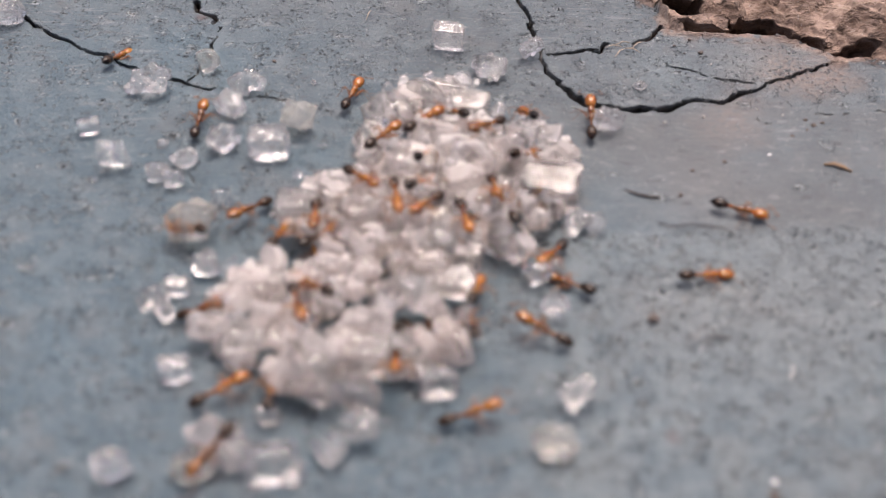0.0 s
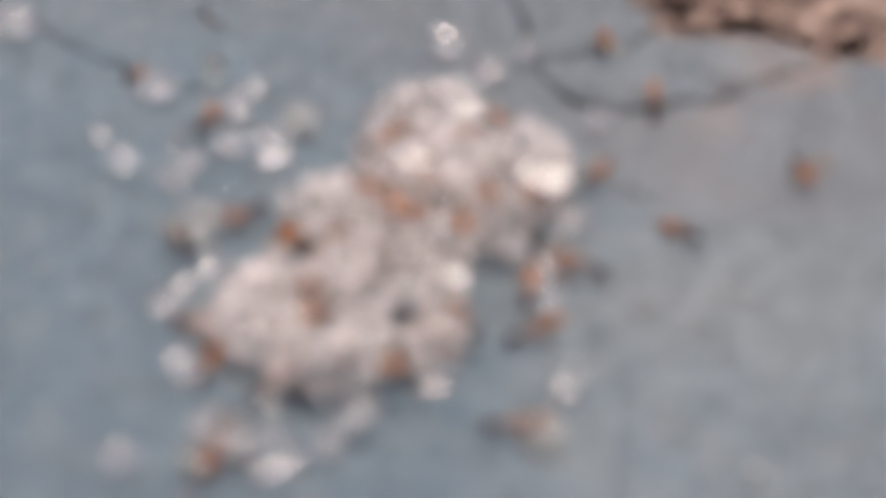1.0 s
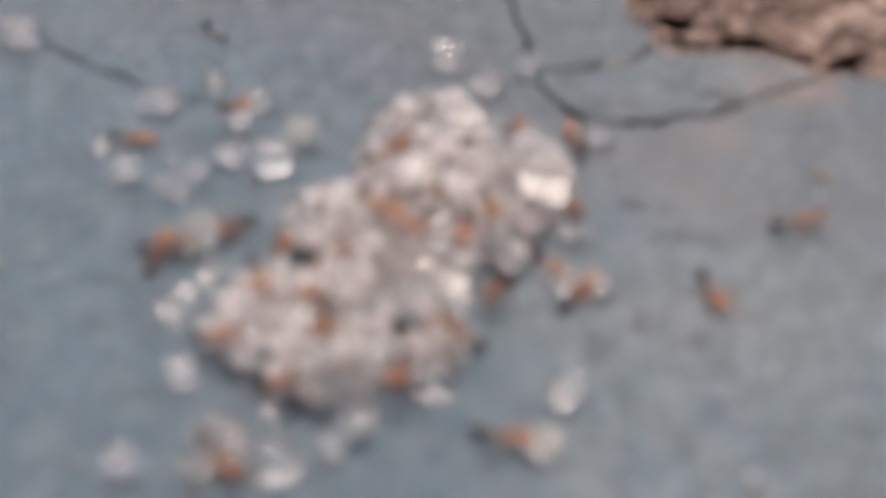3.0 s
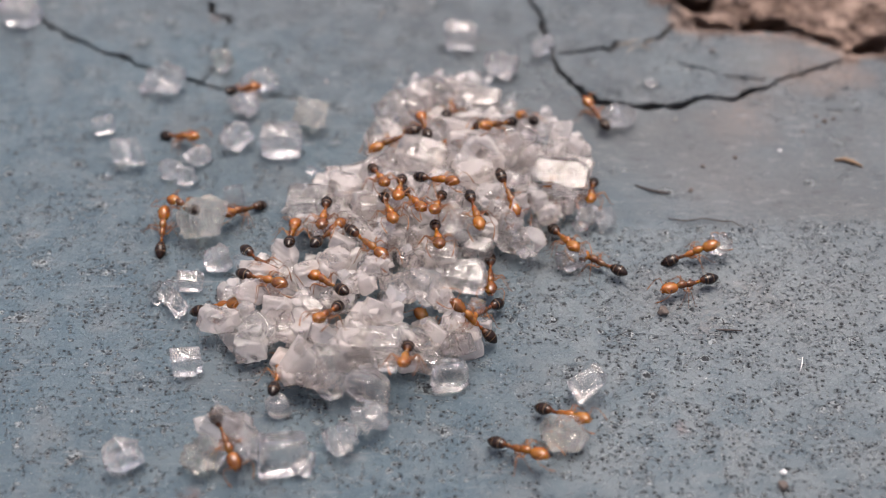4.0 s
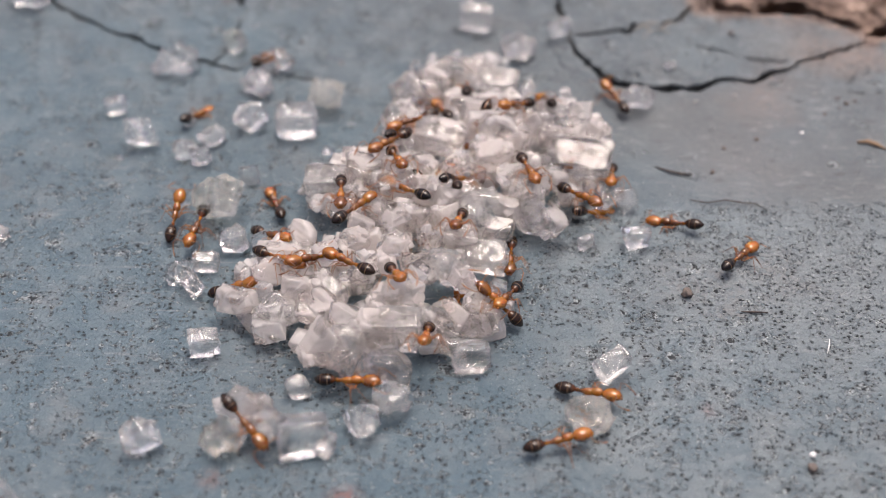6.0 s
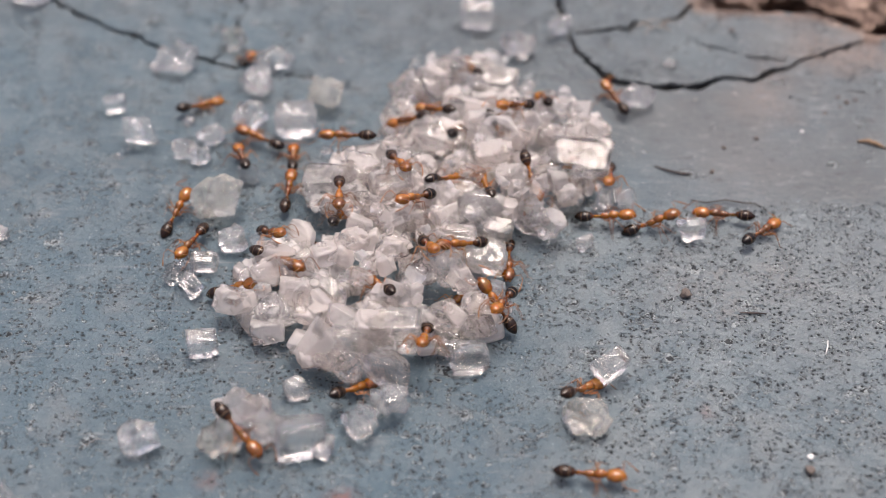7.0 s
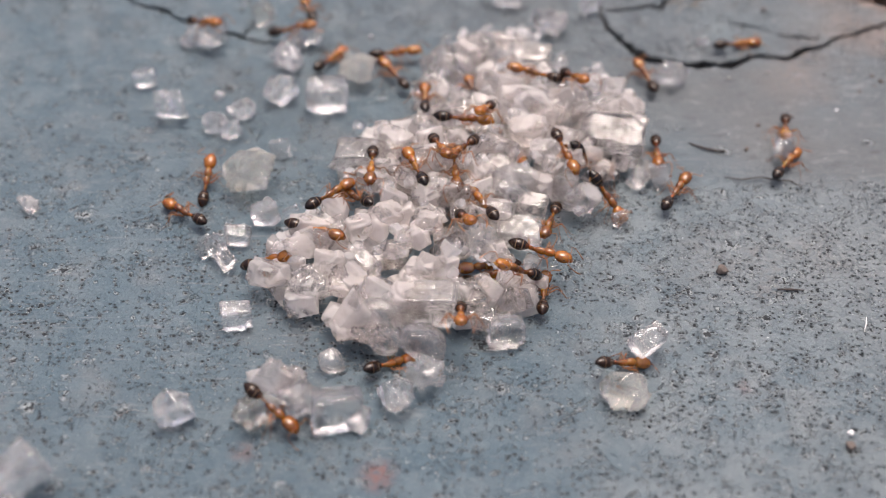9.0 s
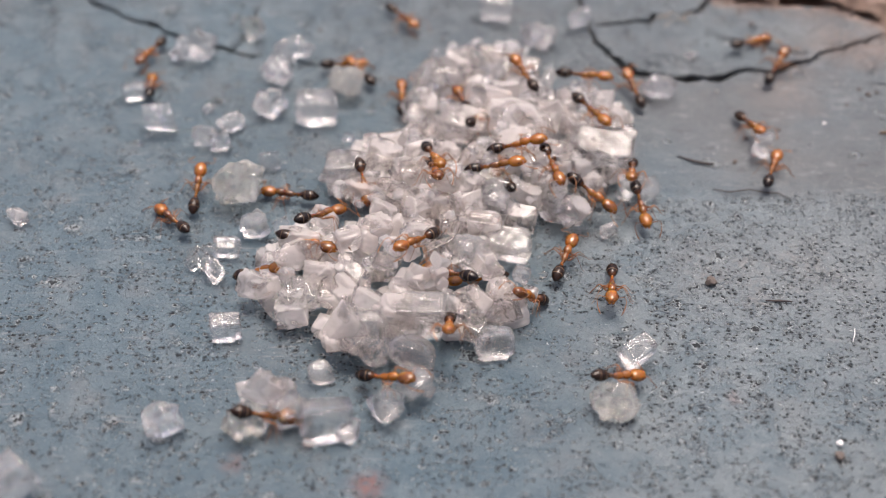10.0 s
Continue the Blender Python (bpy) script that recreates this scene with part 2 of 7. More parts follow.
def sugar_material(name, base, milk, relief, joined=False):
    """Sugar: clear crystal with cloudy flaws that scatter light."""
    m = Nodes(name)
    co = m.place()
    rnd = m.add("ShaderNodeNewGeometry").outputs["Random Per Island"] if joined else m.add("ShaderNodeObjectInfo").outputs["Random"]
    shift = m.add("ShaderNodeVectorMath")
    shift.operation = "ADD"
    m.tree.links.new(co, shift.inputs[0])
    m.tree.links.new(m.math("MULTIPLY", rnd, 40.0), shift.inputs[1])
    co = shift.outputs[0]
    cloud, fine = m.noise(co, 0.9, 2, 0.5), m.noise(co, 7.0, 3, 0.6)
    wave = m.add("ShaderNodeTexWave", Scale=1.3, Distortion=1.2, Detail=2.0)
    wave.bands_direction = "Z"
    m.tree.links.new(co, wave.inputs["Vector"])
    height = m.math("ADD", m.math("MULTIPLY", fine, 0.06), m.math("MULTIPLY", wave.outputs["Fac"], m.math("MULTIPLY", rnd, 0.2)))
    # small broken faces, each with a slant of its own
    for scale, slant in ((1.5, 3.0), (3.8, 4.4)):
        cell = m.add("ShaderNodeTexVoronoi", Scale=scale, Randomness=1.0)
        m.tree.links.new(co, cell.inputs["Vector"])
        away, lean, dot = m.add("ShaderNodeVectorMath"), m.add("ShaderNodeVectorMath"), m.add("ShaderNodeVectorMath")
        away.operation, lean.operation, dot.operation = "SUBTRACT", "SUBTRACT", "DOT_PRODUCT"
        m.tree.links.new(co, away.inputs[0])
        m.tree.links.new(cell.outputs["Position"], away.inputs[1])
        m.tree.links.new(cell.outputs["Color"], lean.inputs[0])
        lean.inputs[1].default_value = (0.5, 0.5, 0.5)
        m.tree.links.new(away.outputs[0], dot.inputs[0])
        m.tree.links.new(lean.outputs[0], dot.inputs[1])
        height = m.math("ADD", height, m.math("MULTIPLY", dot.outputs["Value"], m.math("MULTIPLY", m.math("ADD", m.math("FRACT", m.math("MULTIPLY", rnd, 7.0)), 0.4), relief * slant)))
    bump = m.bump(height, 0.00009, 0.85)
    m.done(Base_Color=base, Transmission_Weight=1.0, IOR=1.5, Roughness=m.ramp(fine, 0.35, 0.75, 0.0, 0.08), Normal=bump)
    lit, through_lit, haze = m.add("ShaderNodeBsdfPrincipled", Roughness=0.06, IOR=1.5), m.add("ShaderNodeBsdfTranslucent"), m.add("ShaderNodeMixShader")
    for n, key in ((lit, "Base Color"), (through_lit, "Color")):
        n.inputs[key].default_value = (*base, 1)
        m.tree.links.new(bump, n.inputs["Normal"])
    haze.inputs[0].default_value = 0.45
    m.tree.links.new(lit.outputs[0], haze.inputs[1])
    m.tree.links.new(through_lit.outputs[0], haze.inputs[2])
    # veils of tiny bubbles: dense in places, with clear windows between them
    veil = m.ramp(m.math("ADD", cloud, m.math("MULTIPLY", m.math("SUBTRACT", rnd, 0.5), 0.22)), 0.42, 0.58, 0.25, 1.75)
    amount = m.math("MULTIPLY", veil, milk, True)
    body = m.add("ShaderNodeMixShader")
    m.tree.links.new(amount, body.inputs[0])
    m.tree.links.new(m.bsdf.outputs[0], body.inputs[1])
    m.tree.links.new(haze.outputs[0], body.inputs[2])
    # some light passes straight through the thin grains
    straight, blend = m.add("ShaderNodeBsdfTransparent"), m.add("ShaderNodeMixShader")
    straight.inputs[0].default_value = (*base, 1)
    blend.inputs[0].default_value = 0.06 if milk < 0.15 else 0.16
    m.tree.links.new(body.outputs[0], blend.inputs[1])
    m.tree.links.new(straight.outputs[0], blend.inputs[2])
    m.tree.links.new(blend.outputs[0], m.tree.nodes["Material Output"].inputs[0])
    return m.mat


def chitin_material(name, dark, light, rough, glow, coat, gloss, banded=False):
    """The thin, smooth, slightly see-through skin of an ant."""
    m = Nodes(name)
    co = m.place()
    rnd = m.add("ShaderNodeObjectInfo").outputs["Random"]
    tone = m.math("ADD", m.noise(co, 2.4, 3), m.math("MULTIPLY", m.math("SUBTRACT", rnd, 0.5), 0.35))
    fine = m.noise(co, 22.0, 2)
    colour = m.mix(m.ramp(tone, 0.3, 0.7), dark, light)
    if banded:
        # two faint pale bands across, brown towards the waist
        sep = m.add("ShaderNodeSeparateXYZ")
        m.tree.links.new(co, sep.inputs[0])
        colour = m.mix(m.ramp(sep.outputs[0], -0.72, -0.52, 0.0, 0.6), colour, (0.11, 0.035, 0.009))
        for x, wide in ((-0.78, 0.022), (-1.06, 0.016)):
            off = m.math("ABSOLUTE", m.math("SUBTRACT", sep.outputs[0], x))
            colour = m.mix(m.ramp(off, wide * 0.5, wide * 1.6, 0.35, 0.0), colour, (0.20, 0.13, 0.08))
    mat = m.done(Base_Color=colour, Roughness=m.ramp(fine, 0.3, 0.7, rough - 0.06, rough + 0.08), Coat_Weight=coat, Coat_Roughness=0.05, Specular_IOR_Level=gloss, Normal=m.bump(fine, 0.00001, 0.5))
    m.bsdf.inputs["Subsurface Weight"].default_value = glow
    m.bsdf.inputs["Subsurface Radius"].default_value = (1.0, 0.3, 0.06)
    m.bsdf.inputs["Subsurface Scale"].default_value = 0.0003
    return mat


def dust_material(name, a, b, rough=0.8):
    m = Nodes(name)
    co = m.place()
    return m.done(Base_Color=m.mix(m.noise(co, 5.0, 4), a, b), Roughness=rough, Normal=m.bump(m.noise(co, 9.0, 4), 0.00005, 0.8))


PAINT = paint_material()
CLEAR = sugar_material("sugar", (0.99, 0.975, 0.965), 0.10, 0.8)
CLOUDY = sugar_material("cloudy_sugar", (0.995, 0.955, 0.936), 0.24, 0.75)
MILKY = sugar_material("milky_sugar", (0.995, 0.968, 0.952), 0.36, 0.65)
CRUMB = sugar_material("sugar_crumbs", (0.99, 0.98, 0.98), 0.18, 0.7, True)
CREAM = sugar_material("cream_sugar", (0.985, 0.96, 0.905), 0.15, 0.7)
AMBER = chitin_material("amber_chitin", (0.095, 0.028, 0.002), (0.275, 0.094, 0.005), 0.2, 0.5, 0.5, 0.5)
LEGGY = chitin_material("brown_leg_chitin", (0.11, 0.045, 0.018), (0.26, 0.11, 0.04), 0.35, 0.1, 0.1, 0.4)
BLACK = chitin_material("black_chitin", (0.004, 0.002, 0.0015), (0.017, 0.007, 0.003), 0.16, 0.0, 0.30, 0.22, True)
TWIG = dust_material("dry_straw", (0.16, 0.10, 0.06), (0.32, 0.22, 0.14))
STRAW = dust_material("pale_straw", (0.34, 0.27, 0.2), (0.5, 0.42, 0.34))
FIBRE = dust_material("dark_fibre", (0.03, 0.025, 0.025), (0.07, 0.055, 0.05))
GRIT = dust_material("grit", (0.06, 0.05, 0.05), (0.16, 0.13, 0.11))
PALE = dust_material("pale_grit", (0.22, 0.21, 0.20), (0.40, 0.385, 0.37))
CHALK = dust_material("white_fleck", (0.6, 0.6, 0.6), (0.8, 0.8, 0.8))


# ---- building ----
def mesh_of(name, bm, material, smooth=False):
    data = bpy.data.meshes.new(name)
    bm.to_mesh(data)
    bm.free()
    data.materials.append(material)
    if smooth:
        data.polygons.foreach_set("use_smooth", [True] * len(data.polygons))
    return data


def part(name, bm, material, parent, label="", smooth=True):
    ob = new(name, mesh_of(name, bm, material, smooth))
    ob.parent = parent
    return tagged(ob, label) if label else ob


def ellipsoid(bm, centre, size, u=16, v=10, shape=None):
    """A body of revolution along x; shape(s) narrows it at s from -1 (back) to 1 (front)."""
    made = bmesh.ops.create_uvsphere(bm, u_segments=u, v_segments=v, radius=1.0)["verts"]
    for w in made:
        a, b, c = w.co.z, w.co.y, -w.co.x
        k = shape(a) if shape else 1.0
        w.co = Vector((centre[0] + a * size[0], centre[1] + b * size[1] * k, centre[2] + c * size[2] * k)) / 1000
    return made


def tube(bm, points, radii, sides=6):
    """A tapered tube along points, in millimetres."""
    rings = []
    for i, p in enumerate(points):
        p = Vector(p)
        way = Vector(points[min(i + 1, len(points) - 1)]) - Vector(points[max(i - 1, 0)])
        q = way.to_track_quat("Z", "Y")
        rings.append([bm.verts.new((p + q @ Vector((radii[i] * math.cos(a), radii[i] * math.sin(a), 0))) / 1000) for a in (2 * math.pi * k / sides for k in range(sides))])
    for a, b in zip(rings, rings[1:]):
        for k in range(sides):
            bm.faces.new((a[k], a[(k + 1) % sides], b[(k + 1) % sides], b[k]))
    bm.faces.new(rings[0][::-1])
    bm.faces.new(rings[-1])


# ---- ground ----
CRACKS = (
    ([(-26.36, 21.52), (-23.30, 19.69), (-22.11, 19.12), (-20.34, 17.86), (-18.96, 16.94), (-17.28, 15.83), (-15.93, 14.79), (-15.00, 14.44), (-14.04, 13.83), (-13.27, 13.53)], 0.07, 0.9),
    ([(-13.27, 13.53), (-12.0, 13.2), (-10.6, 12.7)], 0.045, 0.35),
    ([(-12.3, 13.5), (-11.9, 14.33), (-11.8, 15.57), (-11.4, 17.05), (-11.3, 18.3)], 0.028, 0.3),
    ([(4.50, 23.90), (5.10, 19.80), (5.55, 17.86), (5.81, 15.99), (5.88, 14.69), (6.39, 13.43)], 0.06, 0.8),
    ([(6.39, 13.43), (7.31, 12.20), (8.38, 11.47), (9.48, 11.09), (11.77, 11.38), (13.26, 11.95), (14.65, 11.71), (15.62, 12.44), (16.56, 12.93), (17.89, 13.93), (19.42, 14.33), (20.76, 15.21)], 0.10, 1.0),
    ([(6.25, 15.99), (8.20, 16.25), (8.92, 15.99), (9.45, 16.94)], 0.07, 0.5),
    ([(10.81, 17.05), (11.65, 17.86), (12.50, 18.68)], 0.08, 0.5),
    ([(12.21, 15.05), (13.73, 14.33), (14.97, 13.83), (16.34, 13.33)], 0.05, 0.5),
    ([(19.09, 10.84), (19.91, 10.65), (20.82, 10.70)], 0.03, 0.25),
    ([(21.87, 11.17), (22.81, 11.17)], 0.03, 0.25),
    ([(16.02, 10.74), (16.38, 10.23), (17.03, 10.09)], 0.03, 0.25),
    ([(-8.68, 12.27), (-7.81, 11.99), (-6.88, 11.71)], 0.03, 0.25),
    ([(7.01, 16.03), (7.92, 16.24), (8.88, 16.30)], 0.03, 0.25),
    ([(-13.03, 21.06), (-12.68, 19.91), (-12.00, 19.35), (-11.68, 18.68)], 0.09, 0.5),
)
FLAKE = CRACKS[3][0] + CRACKS[4][0][1:]
BREAK = [(11.56, 22.70), (12.33, 19.80), (12.80, 18.68), (14.42, 18.24), (16.45, 17.69), (18.32, 18.02), (19.69, 17.32), (20.97, 16.25), (21.70, 15.46), (23.17, 15.72), (26.94, 15.21)]
CAVITIES = ((13.7, 20.9, 1.25, 1.1, 4.5), (18.0, 18.9, 1.8, 1.0, 5.0), (20.3, 18.0, 1.1, 0.7, 4.0), (15.0, 18.5, 1.7, 0.32, 2.5), (22.6, 17.0, 1.3, 0.45, 2.0))


def value_noise(x, y, seed):
    """Smooth noise from 0 to 1 on a lattice with steps of 1."""
    i, j = np.floor(x).astype(np.int64), np.floor(y).astype(np.int64)
    u, v = x - i, y - j
    u, v = u * u * (3 - 2 * u), v * v * (3 - 2 * v)

    def corner(a, b):
        n = (a * 374761393 + b * 668265263 + seed * 974711) & 0x7FFFFFFF
        n = ((n ^ (n >> 13)) * 1274126177) & 0x7FFFFFFF
        return ((n ^ (n >> 16)) & 0xFFFF) / 65535.0

    return (corner(i, j) * (1 - u) + corner(i + 1, j) * u) * (1 - v) + (corner(i, j + 1) * (1 - u) + corner(i + 1, j + 1) * u) * v


def fbm(x, y, size, octaves, seed):
    total, weight = 0.0, 0.0
    for k in range(octaves):
        a = 0.55 ** k
        total, weight = total + a * value_noise(x * 2 ** k / size, y * 2 ** k / size, seed + k), weight + a
    return total / weight


def from_line(x, y, line):
    """How far points lie from a bent line, and on which side of it (positive: away from the camera)."""
    best, side = np.full(x.shape, 1e9), np.zeros(x.shape)
    for (x0, y0), (x1, y1) in zip(line, line[1:]):
        dx, dy = x1 - x0, y1 - y0
        s = np.clip(((x - x0) * dx + (y - y0) * dy) / (dx * dx + dy * dy), 0, 1)
        d = np.hypot(x - x0 - s * dx, y - y0 - s * dy)
        nearer = d < best
        best = np.where(nearer, d, best)
        side = np.where(nearer, np.sign(dx * (y - y0) - dy * (x - x0)), side)
    return best, side


def ease(v, low, high):
    s = np.clip((v - low) / (high - low), 0, 1)
    return s * s * (3 - 2 * s)


def steps(low, high, fine, reach):
    """Even steps from low to high, then ever wider ones to reach on both sides."""
    inner = list(np.arange(low, high + fine / 2, fine))
    outer, step = [], fine
    while not outer or outer[-1] < reach:
        step *= 1.35
        outer.append((outer[-1] if outer else 0.0) + step)
    return np.array([low - o for o in outer[::-1]] + inner + [high + o for o in outer])


def build_ground():
    xs, ys = steps(-29.0, 29.0, 0.068, 900.0), steps(-18.0, 24.0, 0.068, 900.0)
    x, y = np.meshgrid(xs, ys)
    wx, wy = x + 0.9 * (fbm(x, y, 1.3, 5, 40) - 0.5), y + 0.9 * (fbm(x, y, 1.3, 5, 50) - 0.5)
    near = (np.abs(x) < 60) * (np.abs(y) < 60)
    z = near * (0.22 * (fbm(x, y, 9.0, 3, 1) - 0.5) + 0.10 * (fbm(x, y, 1.2, 4, 9) - 0.5))
    rough_zone = ease(x, 4.0, 11.0) * ease(y, 8.0, 0.0)
    z += near * rough_zone * 0.14 * (np.abs(fbm(x, 1.4 * y, 0.9, 4, 70) - 0.5) * 2 - 0.3)
    # the loose flake between the long crack and the broken edge stands a little proud
    d, side = from_line(wx, wy, FLAKE)
    z += near * 0.10 * np.exp(-d / 2.6) * (side > 0)
    d, side = from_line(wx, wy, CRACKS[0][0])
    z += near * 0.05 * np.exp(-d / 2.0) * (side > 0)
    open_joint, lean = np.zeros(x.shape), np.zeros(x.shape)
    for line, width, depth in CRACKS:
        d, _ = from_line(wx, wy, line)
        w = width * (0.15 + 2.6 * fbm(x, y, 0.8, 4, 60) ** 1.8) * (1 - 0.6 * ease(x, 13.5, 17.5))
        split = near * np.exp(-((d / w) ** 4))
        z -= 1.8 * depth * split
        open_joint = np.maximum(open_joint, split)
        # the far wall of a crack leans over it
        lean += 1.3 * depth * split
    d, side = from_line(x + 1.1 * (fbm(x, y, 1.4, 4, 20) - 0.5), y + 1.1 * (fbm(x, y, 1.4, 4, 30) - 0.5), BREAK)
    inside = d * side
    inside = np.where((x > 11.2) & (y > 12), inside, -5)
    gone = ease(inside, -0.02, 0.14) * near
    bare = ease(inside, -1.1, 0.05) * ease(fbm(x, y, 0.6, 3, 90), 0.35, 0.55) * near
    # broken mortar: a few ledges with steep, ragged faces, and black hollows under them
    lumps = fbm(x + 0.6 * fbm(x, y, 0.9, 3, 15), 1.5 * y, 4.2, 4, 11)
    level = np.floor(lumps * 9) + ease(lumps * 9 - np.floor(lumps * 9), 0.55, 1.0)
    rock = 0.42 * (level - 4.4) + 0.45 * (fbm(x, y, 0.8, 4, 13) - 0.5)
    z += gone * (rock - 0.2)
    under = np.minimum(lean, 2.2)
    for cx, cy, rx, ry, deep in CAVITIES:
        r = np.hypot((x - cx) / rx, (y - cy) / ry) + 0.7 * (fbm(x, y, 1.2, 4, 23) - 0.5)
        cut = gone * ease(-r, -1.1, -0.85)
        z -= deep * cut
        # the hollow reaches back under its far rim
        under += 0.9 * deep * cut * ease((y - cy) / ry, -0.9, 0.1)
    rows, cols = x.shape
    verts = np.stack([x, y + under, z], -1).reshape(-1, 3) / 1000
    a = (np.arange(rows - 1)[:, None] * cols + np.arange(cols - 1)).ravel()
    faces = np.stack([a, a + 1, a + cols + 1, a + cols], 1)
    data = bpy.data.meshes.new("ground")
    data.vertices.add(len(verts))
    data.vertices.foreach_set("co", verts.ravel())
    data.loops.add(faces.size)
    data.loops.foreach_set("vertex_index", faces.ravel())
    data.polygons.add(len(faces))
    data.polygons.foreach_set("loop_start", np.arange(0, faces.size, 4))
    data.polygons.foreach_set("use_smooth", np.ones(len(faces), bool))
    data.update(calc_edges=True)
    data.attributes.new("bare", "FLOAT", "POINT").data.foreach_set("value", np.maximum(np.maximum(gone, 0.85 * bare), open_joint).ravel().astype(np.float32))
    data.materials.append(PAINT)
    return tagged(new("ground", data), "blue-grey painted concrete, pitted, cracked and broken out to brown mortar", "ground", kind="structure")


build_ground()

# ---- sugar ----
chance = random.Random(11)


def ball(fineness):
    bm = bmesh.new()
    bmesh.ops.create_icosphere(bm, subdivisions=fineness, radius=1.0)
    bm.verts.index_update()
    found = np.array([v.co[:] for v in bm.verts]), [[v.index for v in f.verts] for f in bm.faces]
    bm.free()
    return found


BALLS = {k: ball(k) for k in (3, 4, 5)}


def body(middle, size, sway, wild, cuts, deep=0.30):
    """One convex crystal as planes: a box that is not quite square, with some edges and corners cut off."""
    size = np.array(size)
    ways, reach = [], []
    for k in range(3):
        for side in (-1, 1):
            n = np.array([chance.uniform(-0.16, 0.16) * wild for _ in range(3)])
            n[k] = side
            n /= np.linalg.norm(n)
            ways.append(n)
            reach.append(0.5 * size[k] * chance.uniform(0.92, 1.03))
    for _ in range(cuts):
        n = np.array([chance.choice((-1, 0, 1)) * chance.uniform(0.7, 1.3) for _ in range(3)])
        if np.count_nonzero(n) < 2:
            n = np.array([chance.choice((-1, 1)) * chance.uniform(0.6, 1.4) for _ in range(3)])
        n /= size
        n /= np.linalg.norm(n)
        ways.append(n)
        reach.append(0.5 * np.abs(n * size).sum() * (1 - deep * chance.uniform(0.35, 1.0)))
    turn = np.array(Euler([chance.uniform(-sway, sway) for _ in range(3)]).to_matrix())
    ways = np.array(ways) @ turn.T
    return ways, np.array(reach) + ways @ np.array(middle)


def crystal_shape(form, size):
    """The skin of bodies that have grown into one another, as points in millimetres and faces."""
    small, crisp = min(size), 45.0
    bodies = []
    if form == "block":
        # a block with raised steps on its faces
        bodies.append(body((0, 0, 0), [0.97 * k for k in size], 0.0, 0.5, chance.randint(2, 5), 0.24))
        for _ in range(chance.randint(1, 3)):
            face = chance.randrange(3)
            own = [k * chance.uniform(0.45, 0.85) for k in size]
            own[face] = size[face] * chance.uniform(1.0, 1.09)
            bodies.append(body([chance.uniform(-0.16, 0.16) * size[i] if i != face else 0 for i in range(3)], own, 0.05, 0.3, 2, 0.2))
    elif form == "shard":
        bodies.append(body((0, 0, 0), size, 0.5, 1.6, 6, 0.42))
        for _ in range(chance.randint(1, 2)):
            bodies.append(body([chance.uniform(-0.2, 0.2) * k for k in size], [k * chance.uniform(0.45, 0.8) for k in size], 0.9, 1.0, 4, 0.35))
    elif form == "rounded":
        crisp = 7.0
        bodies.append(body((0, 0, 0), size, 0.2, 0.8, 12, 0.36))
    else:
        bodies.append(body((0, 0, 0), [0.74 * k for k in size], 0.5, 0.8, 4))
        first = chance.uniform(0, 6.28)
        for k in range(4):
            turn = first + k * 1.5708 + chance.uniform(-0.4, 0.4)
            way = np.array((math.cos(turn), math.sin(turn), chance.uniform(-0.6, 1.0)))
            way /= np.linalg.norm(way)
            own = chance.uniform(0.42, 0.72)
            bodies.append(body([way[i] * size[i] * (0.52 - own * 0.45) for i in range(3)], [own * i * chance.uniform(0.75, 1.25) for i in size], 0.9, 0.9, 4, 0.3))
    points, faces = BALLS[5 if max(size) > 1.15 else 4 if max(size) > 0.6 else 3]
    ways = points * np.array(size)
    ways /= np.linalg.norm(ways, axis=1)[:, None]
    far = np.full(len(ways), 0.15 * small)
    for planes, reach in bodies:
        slope = ways @ planes.T
        with np.errstate(divide="ignore", invalid="ignore"):
            hit = reach / slope
        leave = np.where(slope > 1e-6, np.maximum(hit, 1e-6), np.inf)
        enter = np.where(slope < -1e-6, hit, -np.inf).max(axis=1)
        soft = ((leave / leave.min(axis=1)[:, None]) ** -crisp).sum(axis=1) ** (-1 / crisp) * leave.min(axis=1)
        far = np.where((leave.min(axis=1) > np.maximum(enter, 0)) & np.all((slope > 1e-6) | (slope < -1e-6) | (reach > 0), axis=1), np.maximum(far, soft), far)
    away = Vector([chance.uniform(0, 90) for _ in range(3)])
    skin = ways * far[:, None]
    etched = np.array([noise.noise(Vector(p) * 2.3 + away) for p in skin])
    return skin + ways * (0.022 * small * etched)[:, None], faces


def crystal_mesh(name, form, size, material):
    points, faces = crystal_shape(form, size)
    data = bpy.data.meshes.new(name)
    data.from_pydata(points / 1000, [], faces)
    data.materials.append(material)
    data.polygons.foreach_set("use_smooth", [True] * len(data.polygons))
    return data


GRAINS = {"sugar_crumbs": ([], [], CRUMB)}


def grain_of(heap, form, x, y, z, sx, sy, sz, rx, ry, rz):
    """Adds a grain that cannot be told apart singly to the joined inside of the heap."""
    verts, faces, _ = GRAINS[heap]
    m, first = mm(x, y, z, rx, ry, rz), len(verts)
    points, shape = crystal_shape(form, (sx, sy, sz))
    verts.extend(tuple(m @ (Vector(p) / 1000)) for p in points)
    faces.extend([first + k for k in f] for f in shape)


LABELS = {
    "block": "clear blocky sugar crystal with flat faces",
    "shard": "broken angular sugar crystal, glassy and clear",
    "rounded": "milky sugar grain with worn, rounded edges",
    "cluster": "lump of intergrown clear sugar crystals",
}


